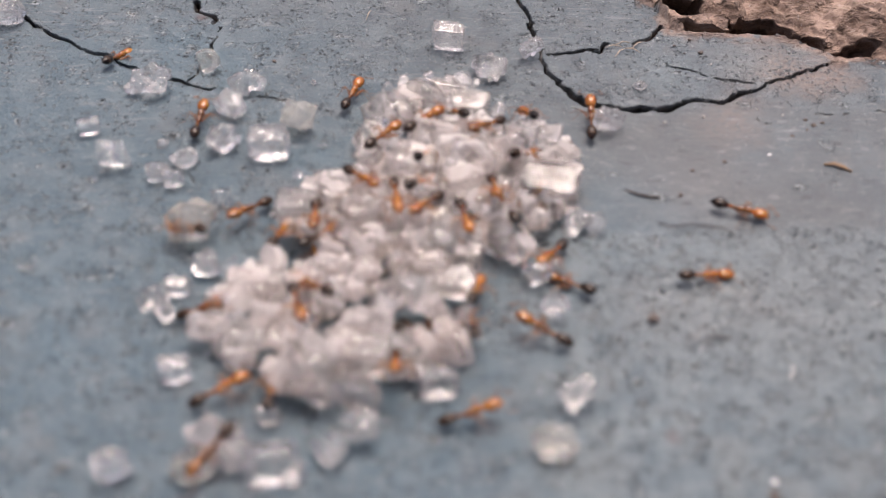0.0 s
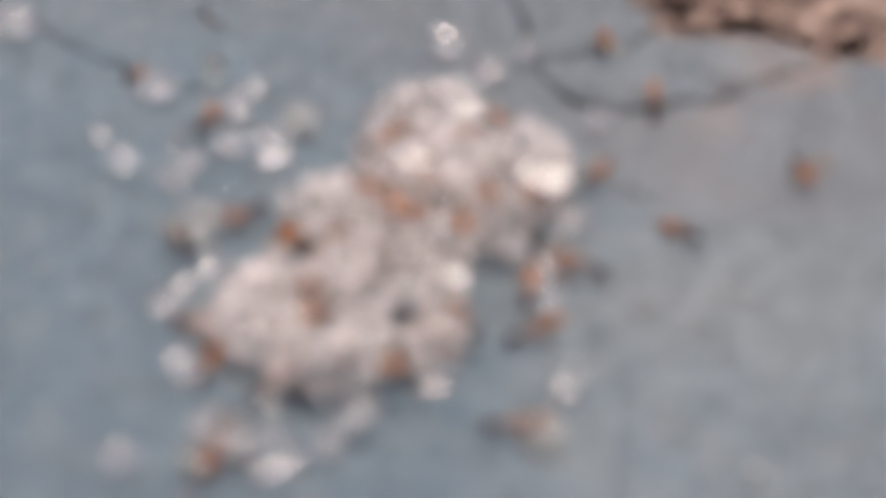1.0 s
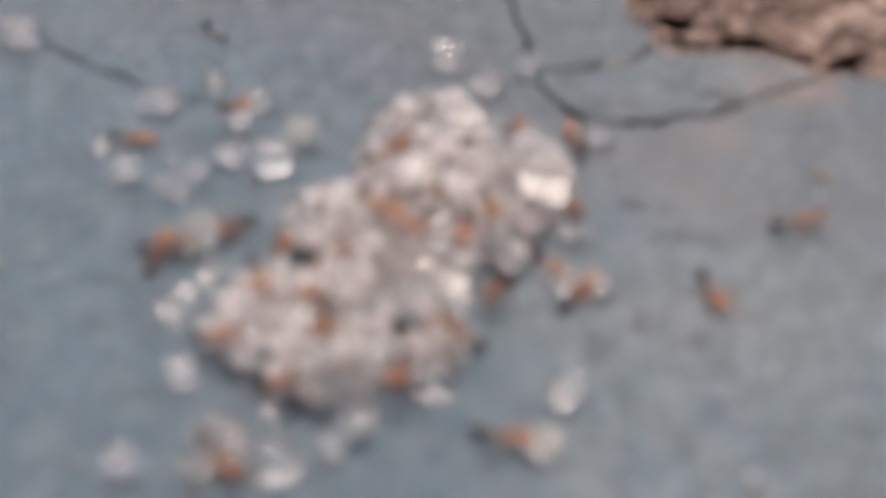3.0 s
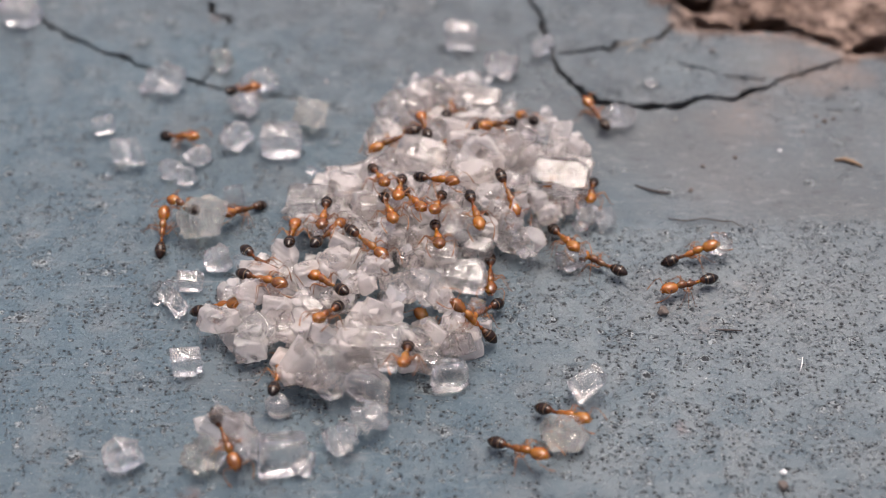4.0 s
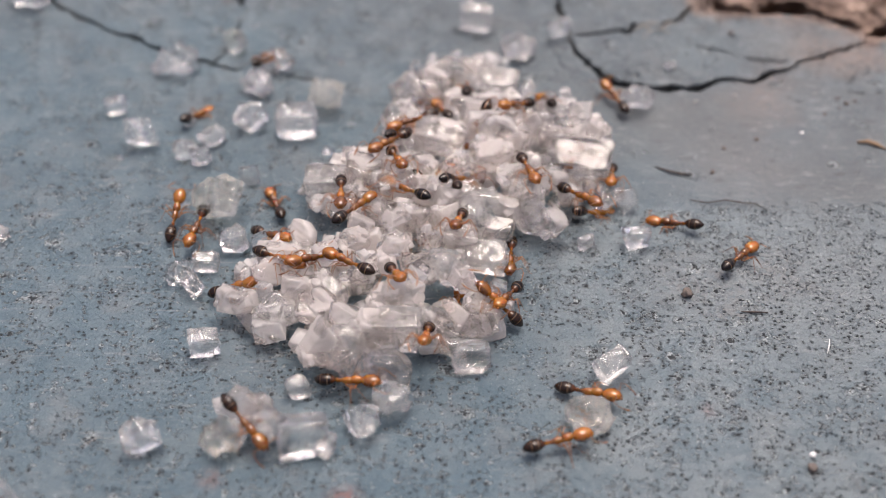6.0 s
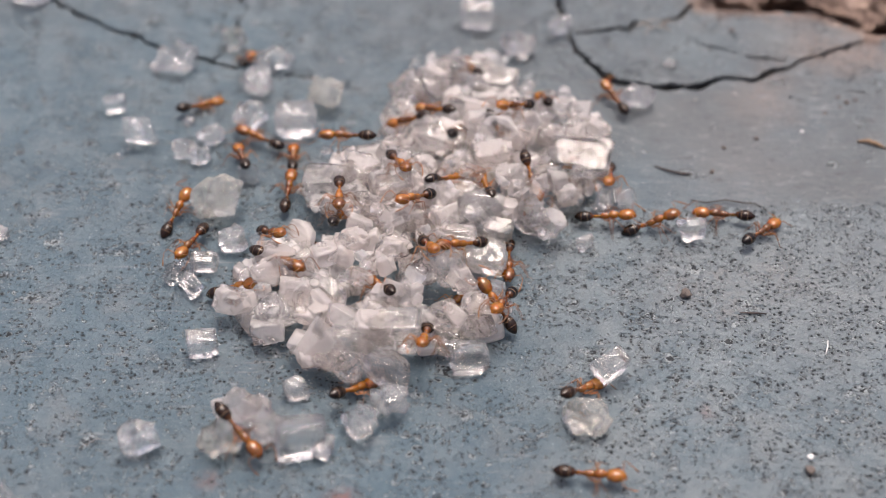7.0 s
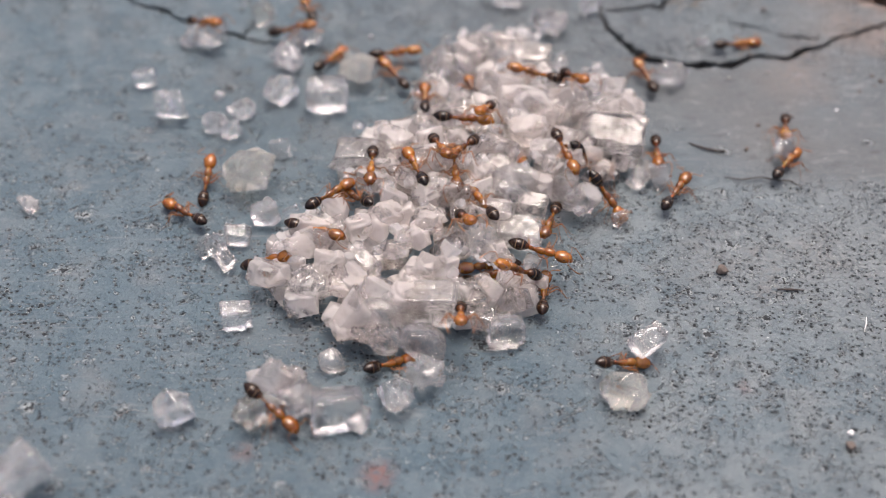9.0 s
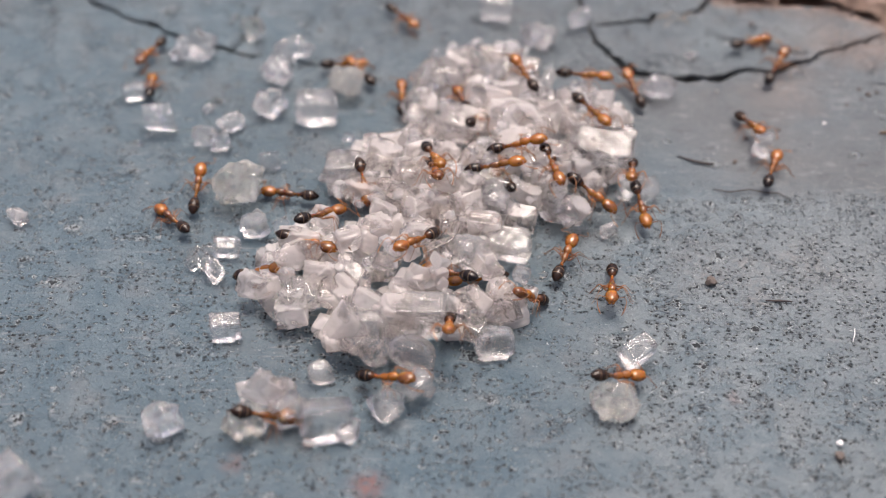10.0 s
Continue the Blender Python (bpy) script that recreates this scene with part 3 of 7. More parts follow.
def crystal(form, x, y, z, sx, sy, sz, rx, ry, rz, heaped, material):
    data = crystal_mesh("sugar_crystal", form, (sx, sy, sz), material)
    turn = Euler([radians(a) for a in (rx, ry, rz)])
    if not heaped:
        low = min((turn.to_matrix() @ v.co).z for v in data.vertices) * 1000
        z = -low - 0.03
    ob = new("sugar_crystal", data)
    ob.matrix_basis = mm(x, y, z, rx, ry, rz)
    where = ", in the heap" if heaped else ", lying on the blue paint"
    label = LABELS[form].replace("clear", "milky").replace("glassy", "cloudy") if material is MILKY else LABELS[form] if material is not CREAM else LABELS[form].replace("clear", "creamy").replace("milky", "yellowish")
    return tagged(ob, label + where, "sugar crystal", group="crystals of the heap" if heaped else "scattered crystals")


crystal("block", -22.83, 18.84, 0.68, 1.89, 1.13, 1.44, 19, -4, -7, False, CLEAR)
crystal("cluster", -14.22, 12.59, 0.59, 2.28, 1.37, 1.25, -0, -6, 5, False, CLEAR)
crystal("rounded", -11.46, 14.56, 0.54, 1.34, 0.81, 1.16, 4, -13, -18, False, CREAM)
crystal("cluster", -9.90, 10.84, 0.63, 1.85, 1.10, 1.40, -5, 11, -36, False, CLEAR)
crystal("cluster", -9.39, 12.67, 0.54, 1.77, 1.06, 1.14, -4, -9, 16, False, CLEAR)
crystal("cluster", -10.06, 8.06, 0.81, 1.62, 1.15, 1.50, 9, -12, 29, False, CLEAR)
crystal("block", -16.70, 9.23, 0.44, 1.05, 0.63, 0.94, 16, -4, 12, False, CLEAR)
crystal("shard", -15.11, 6.70, 0.60, 1.34, 1.08, 1.28, 8, -12, -4, False, CLEAR)
crystal("cluster", -11.70, 6.78, 0.50, 1.13, 0.68, 1.07, 0, 11, 27, False, CLEAR)
crystal("cluster", -12.84, 5.72, 0.52, 1.17, 0.70, 1.11, 1, -13, -6, False, CLEAR)
crystal("cluster", -12.11, 5.17, 0.42, 1.00, 0.60, 0.90, -3, 14, 14, False, CLEAR)
crystal("cluster", -13.01, 8.21, 0.22, 0.65, 0.39, 0.46, -3, -4, 21, False, CLEAR)
crystal("shard", -15.99, 5.63, 0.12, 0.32, 0.19, 0.25, -11, 9, 14, False, CLEAR)
crystal("block", -7.80, 7.53, 0.70, 1.95, 1.17, 1.49, 8, 0, -3, False, CLEAR)
crystal("cluster", -6.60, 9.58, 0.69, 1.95, 1.10, 1.50, -10, -2, -36, False, CREAM)
crystal("cluster", -10.80, 1.40, 0.85, 2.40, 1.44, 1.80, -12, -2, 26, False, CREAM)
crystal("block", -9.73, 3.88, 0.39, 0.93, 0.56, 0.84, -21, 0, 13, False, CLEAR)
crystal("cluster", -9.96, -0.63, 0.60, 1.33, 0.89, 1.27, 11, 5, 7, False, CLEAR)
crystal("block", -10.99, -1.98, 0.41, 1.12, 0.67, 0.88, 17, 1, -1, False, CLEAR)
crystal("cluster", -11.93, -2.74, 0.56, 1.25, 0.77, 1.19, -7, -12, -10, False, CLEAR)
crystal("shard", -11.37, -3.50, 0.38, 0.95, 0.57, 0.81, 8, 1, -27, False, CLEAR)
crystal("block", -10.49, -6.94, 0.53, 1.23, 0.74, 1.13, 8, 0, 12, False, CLEAR)
crystal("shard", -12.26, -11.91, 0.75, 1.34, 0.9, 1.30, 4, 2, -7, False, CLEAR)
crystal("rounded", -6.60, -9.17, 0.41, 0.98, 0.85, 0.80, 0, 0, 20, False, CLEAR)
crystal("cluster", -8.59, -10.85, 1.25, 1.58, 0.95, 1.37, 1, -13, -8, True, CLOUDY)
crystal("cluster", -7.88, -10.96, 1.15, 1.18, 0.85, 1.12, 2, -29, 39, True, CLOUDY)
crystal("cluster", -9.23, -12.02, 0.59, 1.71, 1.03, 1.26, 5, -11, 19, False, CREAM)
crystal("cluster", -7.56, -11.50, 0.69, 1.55, 0.95, 1.48, 1, 5, 19, False, CLEAR)
crystal("block", -6.17, -11.98, 0.71, 1.89, 1.13, 1.51, -8, 4, 14, False, CLEAR)
crystal("shard", -5.38, -12.09, 0.30, 0.68, 0.85, 0.65, -8, -4, -11, False, CLEAR)
crystal("cluster", -3.93, -11.13, 0.60, 1.34, 0.81, 1.28, 11, 1, -35, False, CLEAR)
crystal("cluster", -2.82, -10.17, 0.65, 1.49, 0.90, 1.38, 6, -0, 25, False, CLEAR)
crystal("block", 0.25, -7.66, 0.53, 1.50, 0.90, 1.12, -14, 5, 11, False, CLEAR)
crystal("block", 5.74, -8.34, 0.60, 1.35, 0.93, 1.28, 24, -18, 32, False, CLEAR)
crystal("cluster", 4.57, -10.81, 0.72, 1.61, 1.17, 1.53, -12, 11, -25, False, CREAM)
crystal("block", 0.92, 16.60, 0.72, 1.61, 0.98, 1.53, 8, 0, -5, False, CLEAR)
crystal("cluster", 2.78, 14.10, 0.65, 1.45, 1.34, 1.38, -8, 12, -37, False, CLEAR)
crystal("shard", 3.36, 14.13, 0.39, 0.87, 1.08, 0.82, -7, -5, 7, False, CLEAR)
crystal("cluster", 5.18, 15.66, 0.50, 1.12, 0.67, 1.06, -4, -11, 6, False, CLEAR)
crystal("cluster", 10.58, 12.93, 0.28, 0.63, 0.38, 0.60, 6, 6, -1, False, CLEAR)
crystal("cluster", 8.67, 9.61, 0.67, 1.50, 0.90, 1.42, -5, -14, 3, False, CLEAR)
crystal("cluster", 6.52, 2.12, 0.52, 1.53, 0.92, 1.11, 4, -2, 37, False, CLEAR)
crystal("shard", 7.36, 1.94, 0.41, 0.91, 0.56, 0.87, -8, 9, 18, False, CLEAR)
crystal("shard", -6.03, 13.35, 0.13, 0.31, 0.19, 0.27, 11, 12, -21, False, CLEAR)
crystal("shard", 2.38, -3.23, 0.13, 0.31, 0.19, 0.27, 12, -3, 14, False, CLEAR)
crystal("shard", -17.05, -15.38, 0.94, 1.80, 1.10, 1.75, 5, -32, 20, False, CLEAR)
crystal("cluster", -20.26, -0.02, 0.39, 0.98, 0.59, 0.84, -12, 3, -21, False, CLOUDY)
crystal("shard", 5.34, -0.63, 0.33, 0.74, 0.44, 0.70, -3, -3, 38, False, CLEAR)
crystal("rounded", -2.07, 9.04, 1.36, 2.39, 1.43, 2.04, 9, 14, -26, True, CLEAR)
crystal("rounded", -0.38, 9.94, 1.72, 2.05, 1.23, 1.59, -13, 24, -30, True, CLEAR)
crystal("rounded", 0.77, 10.65, 1.68, 1.69, 1.01, 1.19, 29, -5, -9, True, CLOUDY)
crystal("block", 1.70, 9.53, 1.34, 2.07, 1.24, 1.91, 15, 5, -11, True, CLEAR)
crystal("shard", -1.06, 9.30, 1.74, 1.35, 0.81, 1.23, -21, -4, -33, True, CLOUDY)
crystal("shard", 0.16, 6.55, 1.88, 1.97, 1.18, 1.61, 10, -2, 14, True, CLOUDY)
crystal("shard", 1.51, 5.27, 1.88, 2.96, 1.78, 1.89, -10, 22, 17, True, MILKY)
crystal("shard", 3.17, 5.72, 1.92, 1.24, 0.75, 1.18, -29, -7, 21, True, CLOUDY)
crystal("cluster", 4.00, 4.92, 1.82, 1.29, 0.77, 1.17, 2, 11, 39, True, CLOUDY)
crystal("cluster", 5.51, 7.37, 1.50, 1.31, 0.79, 1.20, 11, 3, 28, True, CLOUDY)
crystal("cluster", 6.16, 6.34, 1.18, 1.46, 0.87, 1.38, -4, -31, -18, True, CLOUDY)
crystal("cluster", 5.26, 5.46, 1.60, 1.07, 0.64, 1.02, 6, 29, 9, True, CLOUDY)
crystal("block", 5.25, 3.60, 1.22, 2.83, 1.70, 1.89, 13, 3, -5, True, CLEAR)
crystal("block", 6.28, 4.97, 1.12, 1.33, 0.80, 1.11, 19, 11, -18, True, CLOUDY)
crystal("shard", 2.28, 4.74, 1.96, 1.34, 0.80, 1.17, 26, 19, -20, True, CLOUDY)
crystal("block", -0.93, 4.84, 1.88, 2.30, 1.38, 1.32, 10, 8, -17, True, CLOUDY)
crystal("cluster", -2.39, 4.77, 1.74, 1.39, 0.83, 1.17, -1, -4, 32, True, CLOUDY)
crystal("shard", -3.32, 4.22, 1.78, 1.17, 0.70, 0.96, 4, -5, 38, True, CLOUDY)
crystal("cluster", 2.16, 2.15, 1.82, 1.56, 0.93, 1.43, -9, 14, -21, True, CLOUDY)
crystal("block", 1.38, 3.53, 1.94, 1.64, 0.98, 1.30, 16, -7, 7, True, CLOUDY)
crystal("shard", 3.01, 3.29, 1.80, 1.21, 0.73, 1.15, 26, -12, -38, True, CLOUDY)
crystal("shard", 4.20, 2.29, 1.44, 1.14, 0.68, 0.98, -20, 28, -40, True, CLOUDY)
crystal("cluster", 4.74, 1.65, 1.06, 1.07, 0.64, 0.97, -29, -26, 31, True, CLOUDY)
crystal("cluster", 5.57, 2.62, 0.84, 0.93, 0.56, 0.88, -7, 12, 16, True, CLOUDY)
crystal("block", -6.02, 2.19, 1.26, 1.96, 1.25, 1.86, 16, -3, -2, True, CLEAR)
crystal("block", -4.46, 2.25, 1.74, 1.61, 1.33, 1.53, 2, 14, -11, True, CLOUDY)
crystal("block", -5.02, 3.66, 1.70, 0.69, 0.86, 0.65, 17, -11, -8, True, CLOUDY)
crystal("cluster", -3.54, 1.44, 1.92, 1.19, 0.71, 1.13, 7, -14, 39, True, CLOUDY)
crystal("block", -2.88, 1.15, 1.94, 1.59, 0.96, 1.37, 9, -7, 21, True, CLOUDY)
crystal("cluster", -1.98, 1.15, 2.00, 1.18, 0.71, 1.08, 1, -21, 6, True, CLOUDY)
crystal("shard", -5.14, 0.15, 1.72, 1.27, 0.76, 1.15, 15, 7, -36, True, CLOUDY)
crystal("cluster", -3.51, -0.37, 1.94, 1.46, 0.88, 1.20, -30, -6, -39, True, CLOUDY)
crystal("shard", -4.38, -1.52, 1.92, 1.19, 0.72, 1.04, -27, 9, -5, True, CLOUDY)
crystal("shard", -6.83, -1.36, 1.52, 1.14, 0.68, 1.04, -27, 24, -11, True, CLOUDY)
crystal("shard", -7.78, -2.97, 1.62, 1.61, 0.96, 1.34, 25, 7, 10, True, CLOUDY)
crystal("cluster", -0.69, 0.63, 1.86, 1.48, 0.89, 1.12, -5, 11, -21, True, CLOUDY)
crystal("rounded", 0.69, 0.31, 1.48, 2.06, 1.24, 1.90, -16, 24, -24, True, CLEAR)
crystal("cluster", 1.93, 0.36, 1.44, 1.32, 0.79, 1.15, -7, 16, -14, True, CLOUDY)
crystal("block", 1.52, -0.66, 1.02, 1.29, 0.78, 1.13, 12, 9, -11, True, CLOUDY)
crystal("shard", 3.02, 0.11, 1.20, 1.56, 0.93, 1.38, -11, 24, -14, True, CLEAR)
crystal("shard", 3.80, -0.13, 1.08, 1.10, 1.09, 1.05, 32, 21, 28, True, CLOUDY)
crystal("cluster", 2.54, 1.15, 1.68, 1.18, 0.71, 1.07, -18, -18, 20, True, CLOUDY)
crystal("shard", -1.99, -0.72, 1.92, 1.56, 0.93, 1.19, 21, -18, -24, True, CLOUDY)
crystal("cluster", -2.94, -1.26, 1.98, 1.45, 0.87, 1.09, -16, -23, -6, True, CLOUDY)
crystal("cluster", -1.48, -2.15, 1.84, 1.18, 0.71, 1.03, 0, 8, -36, True, CLOUDY)
crystal("block", -0.14, -1.77, 1.56, 1.43, 0.86, 1.22, 11, 10, -6, True, CLOUDY)
crystal("block", 0.91, -2.32, 1.02, 1.85, 1.11, 1.16, 21, 4, -6, True, CLEAR)
crystal("cluster", -2.89, -2.78, 1.96, 1.52, 0.91, 1.12, -6, -13, 24, True, CLOUDY)
crystal("cluster", -4.58, -2.26, 1.94, 1.43, 0.86, 1.08, 19, -1, 29, True, CLOUDY)
crystal("block", -5.71, -3.09, 1.92, 1.12, 0.67, 1.07, 12, -7, 21, True, CLOUDY)
crystal("cluster", -3.37, -3.79, 2.00, 1.11, 0.67, 1.01, 19, 26, 26, True, CLOUDY)
crystal("shard", -1.92, -3.62, 1.90, 1.26, 0.76, 1.15, 20, -4, 21, True, CLOUDY)
crystal("cluster", -0.85, -3.68, 1.70, 1.60, 1.07, 1.52, -21, 10, -37, True, CLEAR)
crystal("cluster", 0.00, -4.41, 1.62, 1.20, 0.72, 1.14, 30, 24, -27, True, CLOUDY)
crystal("cluster", -2.17, -5.18, 1.78, 1.28, 0.77, 1.13, 17, 21, -37, True, CLOUDY)
crystal("cluster", -3.16, -5.48, 1.82, 1.37, 0.82, 1.26, 4, -5, 9, True, CLOUDY)
crystal("shard", -4.22, -4.47, 2.00, 1.06, 0.63, 1.00, 25, 14, -23, True, CLOUDY)
crystal("cluster", -5.59, -4.93, 1.86, 1.53, 0.92, 1.31, 4, 4, -39, True, CLOUDY)
crystal("shard", -6.78, -5.14, 1.74, 1.38, 0.83, 1.22, -24, -9, -26, True, CLOUDY)
crystal("shard", -8.04, -4.07, 1.68, 1.25, 0.75, 1.05, -17, 11, 37, True, CLOUDY)
crystal("cluster", -7.51, -6.00, 1.36, 1.50, 1.36, 1.42, -3, 9, 21, True, CLEAR)
crystal("cluster", -5.98, -6.08, 1.64, 1.88, 1.13, 1.47, 11, 10, -40, True, CLOUDY)
crystal("shard", -4.57, -6.67, 1.78, 1.26, 0.76, 1.11, 24, -22, -26, True, CLOUDY)
crystal("block", -3.65, -7.04, 1.64, 1.53, 0.92, 1.45, 13, 11, 6, True, CLOUDY)
crystal("block", -2.71, -7.01, 1.48, 1.94, 1.17, 1.63, 8, 3, -4, True, CLEAR)
crystal("shard", -4.61, -7.78, 1.44, 1.42, 0.85, 1.22, -4, -11, -26, True, CLEAR)
crystal("shard", -5.64, -7.79, 1.32, 1.51, 0.90, 1.26, -2, -16, 31, True, CLOUDY)
crystal("cluster", -4.49, -8.67, 1.02, 1.35, 0.81, 1.28, -21, 30, 29, True, CLEAR)
crystal("rounded", -3.03, -8.62, 0.96, 2.03, 1.22, 1.32, -7, 17, 6, True, CLOUDY)
crystal("cluster", -0.82, -6.73, 1.06, 1.34, 0.80, 1.27, -2, 20, 26, True, CLOUDY)
crystal("cluster", -1.60, -6.22, 1.46, 1.12, 0.67, 0.98, -19, 26, -37, True, CLOUDY)
crystal("cluster", 0.37, -6.45, 1.04, 1.53, 0.92, 1.14, -32, -1, -16, True, CLOUDY)
crystal("cluster", 0.97, -6.00, 1.04, 1.12, 0.67, 0.97, -5, -1, -3, True, CLOUDY)
crystal("shard", -0.41, -5.99, 1.42, 1.12, 0.67, 0.98, 26, 27, -12, True, CLOUDY)
crystal("block", -0.68, -7.13, 0.82, 1.24, 0.74, 0.91, 14, 5, -25, True, CLEAR)
crystal("cluster", -4.99, -8.40, 1.18, 1.40, 0.84, 0.95, 17, 15, -9, True, CLOUDY)
crystal("cluster", -6.03, -8.22, 1.06, 1.13, 0.68, 0.86, -16, 3, -16, True, CLOUDY)
crystal("cluster", -9.35, -5.06, 1.08, 1.79, 1.08, 1.43, 21, 6, -15, True, CLOUDY)
crystal("cluster", -4.16, 0.43, 1.90, 1.12, 0.67, 0.97, 20, 7, -29, True, CLOUDY)
crystal("shard", -1.16, -0.94, 1.86, 1.10, 0.66, 0.95, -6, -1, 36, True, CLOUDY)
crystal("cluster", 0.51, -5.60, 1.36, 1.17, 0.70, 1.03, -11, -3, 38, True, CLOUDY)
crystal("cluster", 1.65, -5.14, 0.90, 0.70, 0.45, 0.67, -5, 21, -32, True, CLOUDY)
crystal("cluster", -7.12, -3.78, 1.86, 1.06, 0.64, 0.92, -7, -20, 31, True, CLOUDY)
crystal("shard", 3.36, 1.63, 1.60, 1.18, 0.71, 1.08, 3, -18, -33, True, CLOUDY)
crystal("shard", 4.53, 3.96, 1.66, 1.06, 0.63, 0.90, -5, -26, -1, True, CLOUDY)
crystal("shard", 3.87, 6.86, 1.88, 1.10, 0.66, 0.94, 15, -12, -27, True, CLOUDY)
crystal("shard", -2.88, 2.77, 1.96, 1.15, 0.69, 1.00, -9, -21, 28, True, CLOUDY)
crystal("shard", 0.40, 2.03, 1.92, 1.19, 0.72, 0.99, -26, 15, -13, True, CLOUDY)
crystal("cluster", -1.62, 2.70, 2.02, 1.05, 0.63, 0.95, 15, 17, -29, True, CLOUDY)
crystal("shard", -0.60, 2.33, 2.00, 1.04, 0.63, 0.94, 16, 29, 5, True, CLOUDY)
crystal("cluster", -1.40, 10.12, 1.29, 1.00, 0.90, 0.73, 9, -11, -26, True, MILKY)
crystal("cluster", 0.25, 4.96, 0.45, 1.17, 1.09, 0.88, 16, 21, -24, True, MILKY)
crystal("shard", -3.19, -7.02, 0.45, 1.33, 1.19, 1.17, -25, -9, 10, True, MILKY)
crystal("block", 5.34, 3.45, 0.45, 0.88, 0.95, 0.71, -9, 30, 23, True, MILKY)
crystal("shard", 0.88, 3.45, 0.45, 1.01, 0.82, 0.88, 27, 6, 20, True, MILKY)
crystal("shard", -2.08, 2.96, 1.68, 0.98, 0.89, 0.69, 29, -30, 6, True, MILKY)
crystal("block", 0.00, 5.97, 1.44, 1.00, 0.84, 0.88, -20, 19, -21, True, MILKY)
crystal("block", -2.91, 8.88, 0.61, 0.81, 0.77, 0.68, 15, -11, 12, True, MILKY)
crystal("cluster", -6.19, -4.76, 0.45, 1.00, 1.08, 0.81, 11, 26, 30, True, MILKY)
crystal("cluster", -4.26, -3.15, 0.45, 1.32, 1.45, 1.06, -4, 12, -25, True, MILKY)
crystal("block", -1.17, 10.67, 1.13, 1.21, 1.12, 1.07, -26, 14, 33, True, MILKY)
crystal("block", -1.20, 11.88, 0.62, 0.94, 0.95, 0.77, 16, 1, 10, True, MILKY)
crystal("shard", -3.27, -4.67, 0.45, 0.83, 0.87, 0.60, 15, 4, -11, True, MILKY)
crystal("block", 0.23, 1.44, 1.48, 1.13, 1.23, 0.89, 22, -8, 32, True, MILKY)
crystal("block", -3.04, 7.74, 0.81, 1.25, 1.30, 1.09, 19, 19, 27, True, MILKY)
crystal("block", -1.14, 11.10, 0.45, 0.83, 0.67, 0.62, 31, 31, 0, True, MILKY)
crystal("cluster", 0.01, -5.48, 0.45, 1.17, 1.27, 0.95, -8, 15, 37, True, MILKY)
crystal("shard", 3.77, 5.40, 0.45, 1.14, 1.10, 0.80, 8, -30, -37, True, MILKY)
crystal("block", 0.83, 4.32, 1.55, 0.85, 0.89, 0.65, -2, 18, 31, True, MILKY)
crystal("block", 2.25, 10.03, 0.45, 1.29, 1.04, 1.07, -8, 1, 1, True, MILKY)
crystal("shard", -6.39, 3.31, 0.45, 1.32, 1.24, 1.10, -26, -32, 2, True, MILKY)
crystal("shard", -3.72, 2.78, 0.45, 0.92, 0.83, 0.73, 0, 23, -25, True, MILKY)
crystal("cluster", -0.19, -2.53, 1.21, 0.84, 0.71, 0.60, 23, -15, 3, True, MILKY)
crystal("shard", 0.51, -5.02, 1.06, 1.04, 1.05, 0.75, 13, -23, 36, True, MILKY)
crystal("block", 2.34, 8.02, 1.28, 1.25, 1.20, 1.07, 29, 30, -40, True, MILKY)
crystal("shard", -6.80, -3.27, 1.31, 1.09, 0.92, 0.81, 9, 11, 30, True, MILKY)
crystal("block", 3.57, 5.10, 1.33, 1.20, 1.24, 0.93, -19, -24, 25, True, MILKY)
crystal("block", -2.47, -0.79, 0.45, 1.03, 1.09, 0.83, -15, -28, -33, True, MILKY)
crystal("cluster", -3.45, -6.11, 1.51, 1.22, 1.28, 1.08, 9, 2, 20, True, MILKY)
crystal("block", -2.45, 7.44, 1.09, 0.90, 0.93, 0.65, 20, -32, 35, True, MILKY)
crystal("shard", -0.92, -0.41, 1.51, 1.23, 1.03, 1.11, 24, 28, 21, True, MILKY)
crystal("shard", -1.42, 1.85, 0.45, 1.30, 1.17, 1.07, -7, -16, 33, True, MILKY)
crystal("block", -8.92, -3.92, 0.87, 1.06, 1.09, 0.89, -5, -1, 16, True, MILKY)
crystal("block", 4.42, 5.92, 0.45, 1.20, 1.02, 1.03, 12, 12, 10, True, MILKY)
crystal("shard", 0.11, -1.87, 0.45, 1.32, 1.09, 1.17, 1, 17, -8, True, MILKY)
crystal("cluster", -0.25, 8.62, 1.41, 0.96, 0.95, 0.85, -15, 26, 28, True, MILKY)
crystal("cluster", -2.67, 0.03, 1.62, 1.18, 1.02, 0.96, 14, -21, -36, True, MILKY)
crystal("block", -3.08, 6.78, 0.86, 1.09, 1.05, 0.88, 27, 28, -18, True, MILKY)
crystal("block", -2.34, 4.80, 0.45, 1.10, 0.96, 0.82, 8, -31, -9, True, MILKY)
crystal("cluster", -3.13, 3.19, 1.52, 1.02, 0.96, 0.87, 13, -9, 25, True, MILKY)
crystal("cluster", -1.47, -1.68, 0.45, 1.25, 1.30, 0.99, 26, -23, 15, True, MILKY)
crystal("block", -0.18, 3.18, 1.55, 1.17, 1.08, 0.86, -8, -21, -12, True, MILKY)
crystal("shard", -5.06, -2.68, 1.55, 1.04, 0.95, 0.85, -1, 25, 21, True, MILKY)
crystal("cluster", -3.63, -3.25, 1.53, 1.29, 1.06, 1.12, -32, -28, 40, True, MILKY)
crystal("shard", -4.72, 1.78, 0.45, 0.91, 0.95, 0.72, 4, 7, -12, True, MILKY)
crystal("block", 3.03, 0.98, 1.27, 1.01, 0.90, 0.85, 21, 4, 7, True, MILKY)
